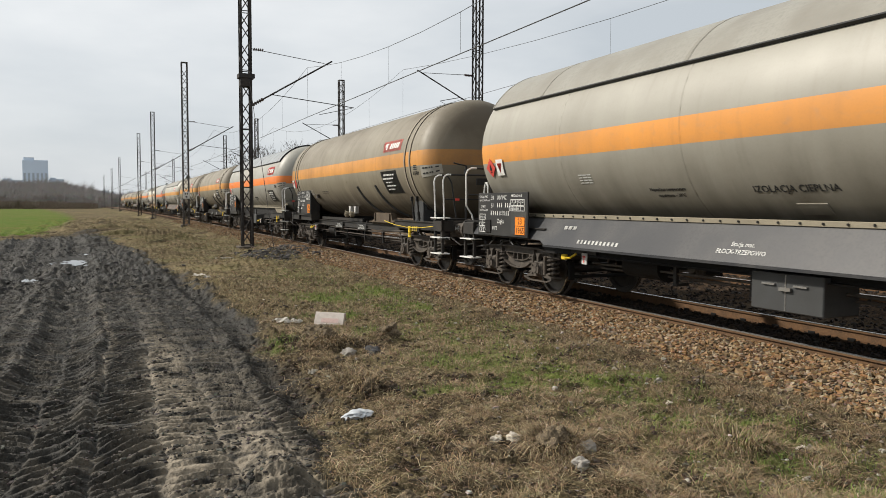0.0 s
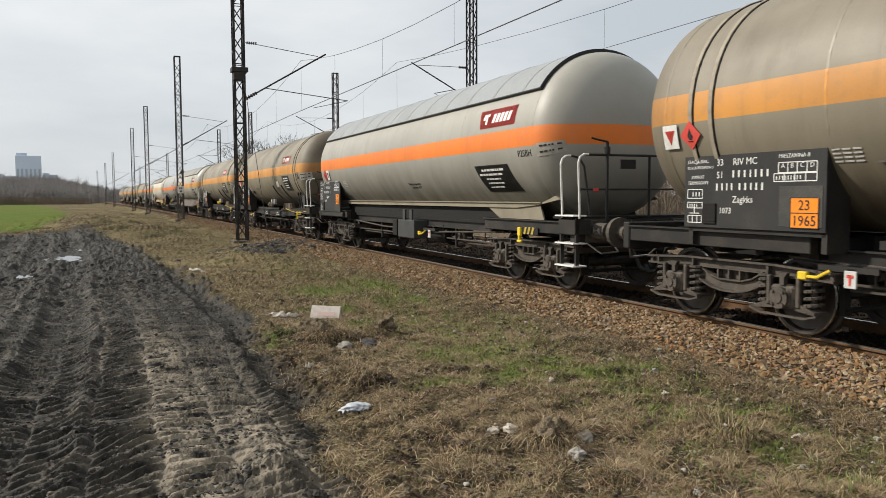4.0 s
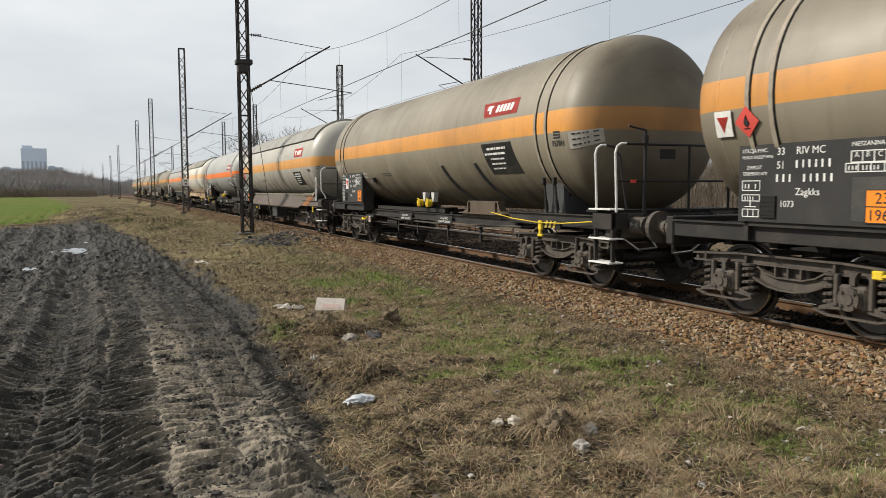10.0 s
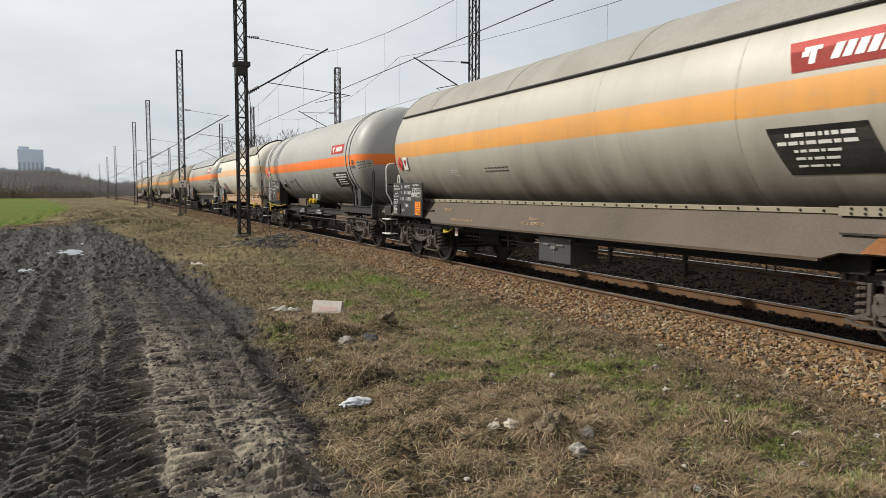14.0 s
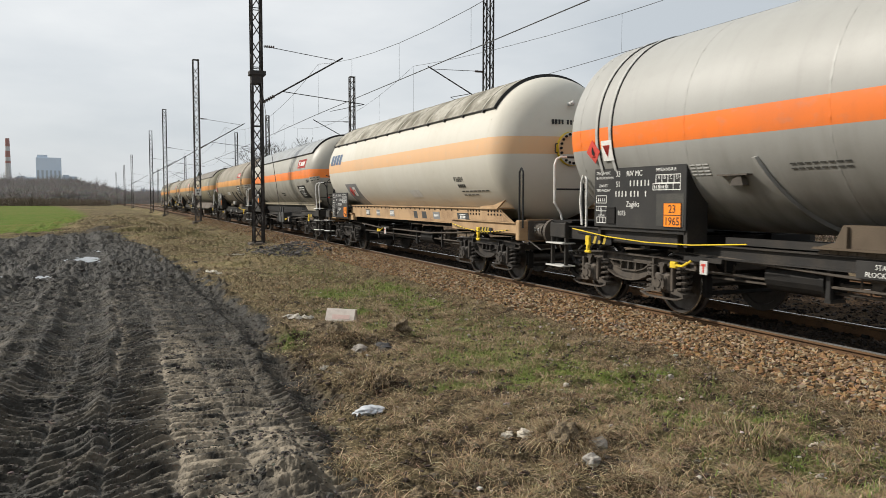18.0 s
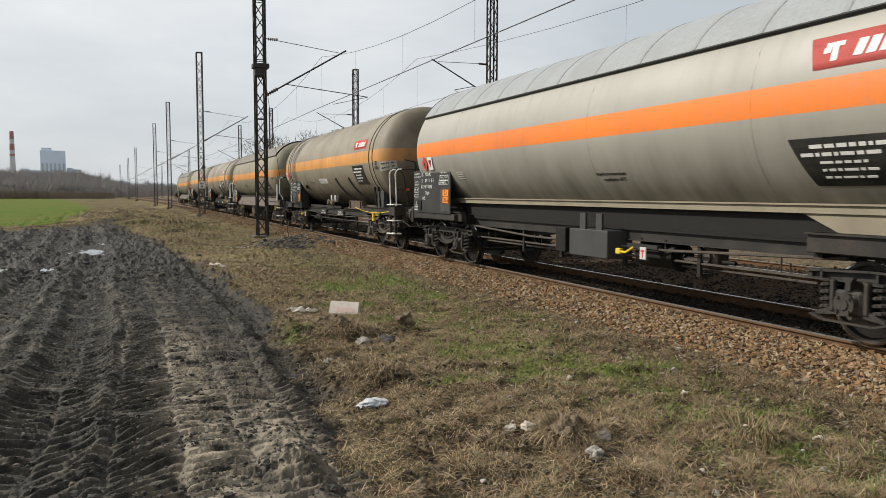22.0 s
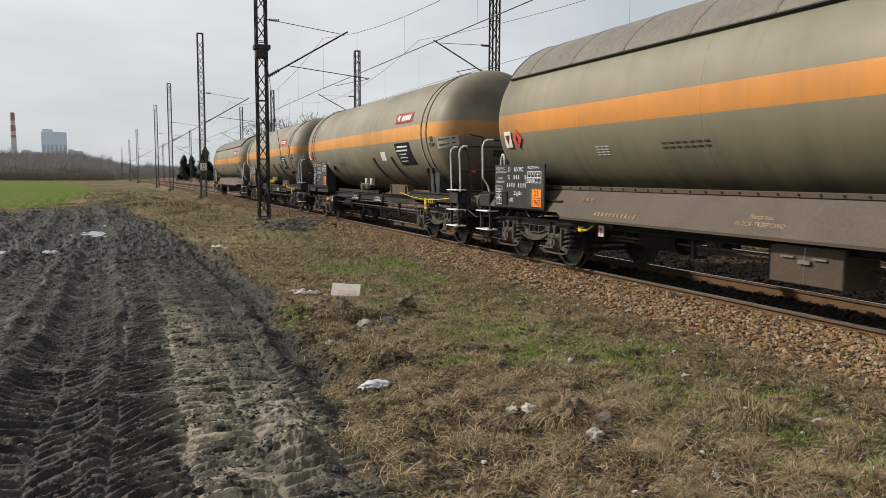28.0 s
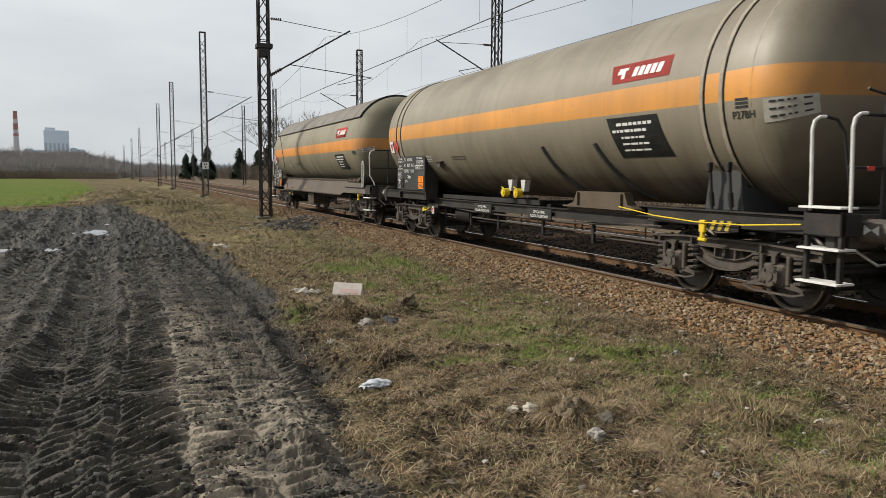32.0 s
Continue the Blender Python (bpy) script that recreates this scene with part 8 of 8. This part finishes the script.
def conifer(x, y, height, seed):
    """A dark spruce of drooping tiers with ragged outline."""
    rng = random.Random(seed)
    root = tagged(new("conifer_tree"), "dark green spruce standing beyond the tracks", "tree", "spruces beyond the tracks")
    bm = B()
    rod(bm, (0, 0, -0.3), (0, 0, height), height * 0.02, 8, 0.02)
    part("trunk", bm, M_BARK, root)
    bm = B()
    for _ in range(2200):
        f = rng.uniform(0.06, 1.0)
        z = height * f
        a = rng.uniform(0, 6.28)
        rad = height * 0.42 * (1 - f) ** 0.55 * (0.6 + 0.4 * min(1, f * 4)) * (0.62 + 0.3 * math.sin(3 * a + seed + 7 * f) + 0.28 * math.sin(17 * f + 2 * a)) + 0.12
        r0, r1 = rad * rng.uniform(0.1, 0.6), rad * rng.uniform(0.6, 1.15)
        w = rad * 0.14 + 0.05
        d = Vector((math.cos(a), math.sin(a), 0))
        s = Vector((-d.y, d.x, 0)) * w
        zz = Vector((0, 0, z))
        bm.faces.new([bm.verts.new(v) for v in (d * r0 + zz - s, d * r0 + zz + s, d * r1 + zz - Vector((0, 0, rad * rng.uniform(0.1, 0.45))))])
    part("crown", bm, M_NEEDLE, root)["kind"] = "stuff"
    root.matrix_basis = pose(x, y, float(ground_height(np.array([x]), np.array([y]))[0]))


M_BARK = material("grey_brown_bark", (0.10, 0.085, 0.07), 0.9, 0.0, (0.07, 0.06, 0.05), 6.0, bump=0.4)
M_NEEDLE = island_material("spruce_needles", ((0.018, 0.035, 0.018), (0.03, 0.05, 0.025), (0.012, 0.025, 0.014)), 0.8, 0.0)
# Distance haze is mixed into these wood tones, paler and greyer.
M_HAZETWIG = island_material("hazed_bare_wood", ((0.36, 0.34, 0.325), (0.42, 0.39, 0.37), (0.31, 0.295, 0.285), (0.47, 0.43, 0.40)), 0.95, 0.0)
M_BUSH = island_material("bare_bushes", ((0.22, 0.18, 0.14), (0.26, 0.215, 0.16), (0.15, 0.12, 0.09), (0.31, 0.255, 0.195)), 0.95, 0.0)
for k, (x, y, h) in enumerate(((27, 150, 13.5), (31, 144, 14.0), (35, 152, 12), (25.5, 158, 12.5), (42, 140, 11))):
    bare_tree("bare_tree", x, y, h, 40 + k, M_BARK, "leafless broad tree with fine grey twigs behind the line")
for k, (x, y, h) in enumerate(((17.4, 192, 8.3), (15.1, 230, 7.4), (21.6, 166, 6.6), (24.5, 160, 6.0), (28, 170, 7.0), (19.5, 262, 7.5))):
    conifer(x, y, h, 60 + k)


def thicket(name, count, seed, area, height, mat, label, twigs=26, category="woods", wide=0.0):
    """Bare woods or scrub: per plant a stem and fans of thin twigs, all in one object."""
    rng = np.random.RandomState(seed)
    x0, x1, y0, y1 = area
    x, y = rng.uniform(x0, x1, count), rng.uniform(y0, y1, count)
    z = ground_height(x, y) - 0.2
    H = height * rng.uniform(0.75, 1.05, count) * np.where(y > 280, 0.72 + 0.28 * np.clip((6 - x) / 30, 0, 1), 1) * (1 + 0.32 * waves(x, y, seed, 26, 3))
    n = count * twigs
    rep_ = lambda a: np.repeat(a, twigs)
    f = rng.uniform(0.02, 0.72, n)
    th = rng.uniform(0, 2 * np.pi, n)
    ln = rng.uniform(0.18, 0.42, n) * rep_(H)
    up = rng.uniform(0.5, 1.0, n)
    p = np.stack((rep_(x) + rng.normal(0, 0.05, n) * rep_(H), rep_(y) + rng.normal(0, 0.05, n) * rep_(H), rep_(z) + f * rep_(H)), -1)
    out = np.sqrt(1 - up ** 2)
    q = p + np.stack((np.cos(th) * out * ln, np.sin(th) * out * ln, up * ln), -1)
    w = (0.012 + wide) * rep_(H) * rng.uniform(0.5, 1.4, n)
    ph = rng.uniform(0, 2 * np.pi, n)
    s = np.stack((np.cos(ph) * w, np.sin(ph) * w, np.zeros(n)), -1)
    v = np.stack((p - s, p + s, q), 1).reshape(-1, 3)
    fc = np.arange(3 * n).reshape(-1, 3)
    b0 = np.stack((x, y, z), -1)
    sw = np.stack((0.011 * H, 0.004 * H, 0 * H), -1)
    v2 = np.stack((b0 - sw, b0 + sw, b0 + np.stack((0 * H, 0 * H, H), -1)), 1).reshape(-1, 3)
    f2 = np.arange(3 * count).reshape(-1, 3) + len(v)
    return loose_mesh(name, np.concatenate((v, v2)), np.concatenate((fc, f2)), mat, label, category)


thicket("far_woods", 3600, 91, (-120, 22, 330, 480), 7.5, M_HAZETWIG, "bare woods along the horizon, paled brown-grey with haze", 60, wide=-0.002)
thicket("far_woods_higher", 3400, 92, (-140, 20, 480, 640), 9.5, M_HAZETWIG, "taller bare woods on the skyline", 60, wide=-0.003)
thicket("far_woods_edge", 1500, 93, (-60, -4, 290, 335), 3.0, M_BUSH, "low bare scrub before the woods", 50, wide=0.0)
thicket("tall_trees", 130, 99, (-110, 14, 340, 520), 11.0, M_HAZETWIG, "taller bare trees standing in the woods", 150, wide=-0.0085)
# Farthest woods: bluish haze put straight into the twig colours.
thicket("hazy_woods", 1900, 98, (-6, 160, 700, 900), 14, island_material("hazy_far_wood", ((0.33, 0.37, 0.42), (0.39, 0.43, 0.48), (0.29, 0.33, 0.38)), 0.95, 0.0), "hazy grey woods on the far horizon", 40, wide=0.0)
thicket("woods_behind_line", 900, 94, (60, 420, 180, 420), 12, M_HAZETWIG, "bare woods far behind the line", 26, wide=0.01)
thicket("trackside_scrub", 900, 95, (21, 34, 3, 240), 3.6, M_BUSH, "bare bushes on the bank beyond the tracks", 60, "bushes", wide=-0.007)
thicket("near_scrub", 500, 97, (18.5, 30, 4, 40), 3.2, M_BUSH, "bare bushes on the bank beyond the tracks", 80, "bushes", wide=-0.009)
thicket("bank_grass", 9000, 96, (17.2, 21, -4, 60), 0.55, island_material("reddish_dry_reed", ((0.34, 0.22, 0.15), (0.42, 0.31, 0.22), (0.22, 0.14, 0.10), (0.5, 0.42, 0.33)), 0.9, 0.0), "tall reddish dry grass along the far track", 8, "grass", wide=-0.003)


def tower_block(x, y, w, d, h, colour, label, rows, cols):
    """A far block with rows of window bands on its near face."""
    root = tagged(new("tower_building"), label, "building")
    bm = B()
    box(bm, -w / 2, w / 2, 0, d, -5, h, 0.3)
    box(bm, -w * 0.45, -w * 0.05, 2, d - 2, h, h + h * 0.06)
    part("wall", bm, colour, root)
    for r, c in itertools.product(range(rows), range(cols)):
        bm = B()
        x0 = -w / 2 + w * (c + 0.25) / cols
        z0 = h * (r + 0.3) / rows
        box(bm, x0, x0 + w * 0.5 / cols, -0.25, 0.1, z0, z0 + h * 0.4 / rows)
        part("window", bm, M_FARWINDOW, root)
    root.matrix_basis = pose(x, y, 0, 0, 0, 4)


M_FARWINDOW = material("far_window_glass", (0.46, 0.53, 0.60), 0.4)
# Wall colours raised and blued so that they carry the distance haze.
M_BLOCK = material("hazed_blue_cladding", (0.66, 0.77, 0.90), 0.8, 0.0, (0.60, 0.71, 0.85), 0.05)
M_BLOCK2 = material("hazed_grey_blue_cladding", (0.50, 0.57, 0.65), 0.8, 0.0, (0.44, 0.50, 0.58), 0.05)
tower_block(-108, 1400, 37, 40, 70, M_BLOCK, "tall boiler house far away on the horizon, pale blue with haze", 1, 6)
tower_block(-78, 1410, 22, 40, 40, M_BLOCK2, "lower annex of a power station, grey-blue with haze", 3, 3)
tower_block(-143, 1420, 30, 30, 38, M_BLOCK2, "low hall beside the boiler house, grey-blue with haze", 2, 4)
chim = tagged(new("chimney"), "tall concrete chimney with red and white bands", "chimney")
M_SHAFT = material("pale_chimney_concrete", (0.52, 0.53, 0.54), 0.8, 0.0, (0.46, 0.47, 0.48), 0.08)
M_CHIMRED = material("dull_chimney_red", (0.36, 0.20, 0.18), 0.8, 0.0, (0.32, 0.19, 0.17), 0.08)
CHIM_TOP = 99.0
for k, (f0, f1) in enumerate(((0, 0.60), (0.60, 0.64), (0.64, 0.70), (0.70, 0.80), (0.80, 0.87), (0.87, 1.0))):
    bm = B()
    z0, z1 = CHIM_TOP * f0, CHIM_TOP * f1
    rad = lambda z: 5.6 - 0.026 * z
    rod(bm, (0, 0, z0), (0, 0, z1), rad(z0), 24, rad(z1))
    part("shaft" if k == 0 else "band", bm, M_CHIMRED if k % 2 else M_SHAFT, chim)
chim.matrix_basis = pose(-166, 1400, 0)


# ---- what moves ----
def motions():
    for (wagon, wheels, _), c in zip(TRAIN, CENTRES):
        rows = []
        for k in range(65):
            t = k * 0.5
            rows.append((t, line_pose(TRACK_1, c - travelled(t))))
        walk(wagon, rows)
        for ws, dy in wheels:
            walk(ws, [(k * 0.1, pose(0, dy, 0.46) @ Matrix.Rotation(travelled(k * 0.1) / 0.46, 4, "X")) for k in range(321)])


motions()
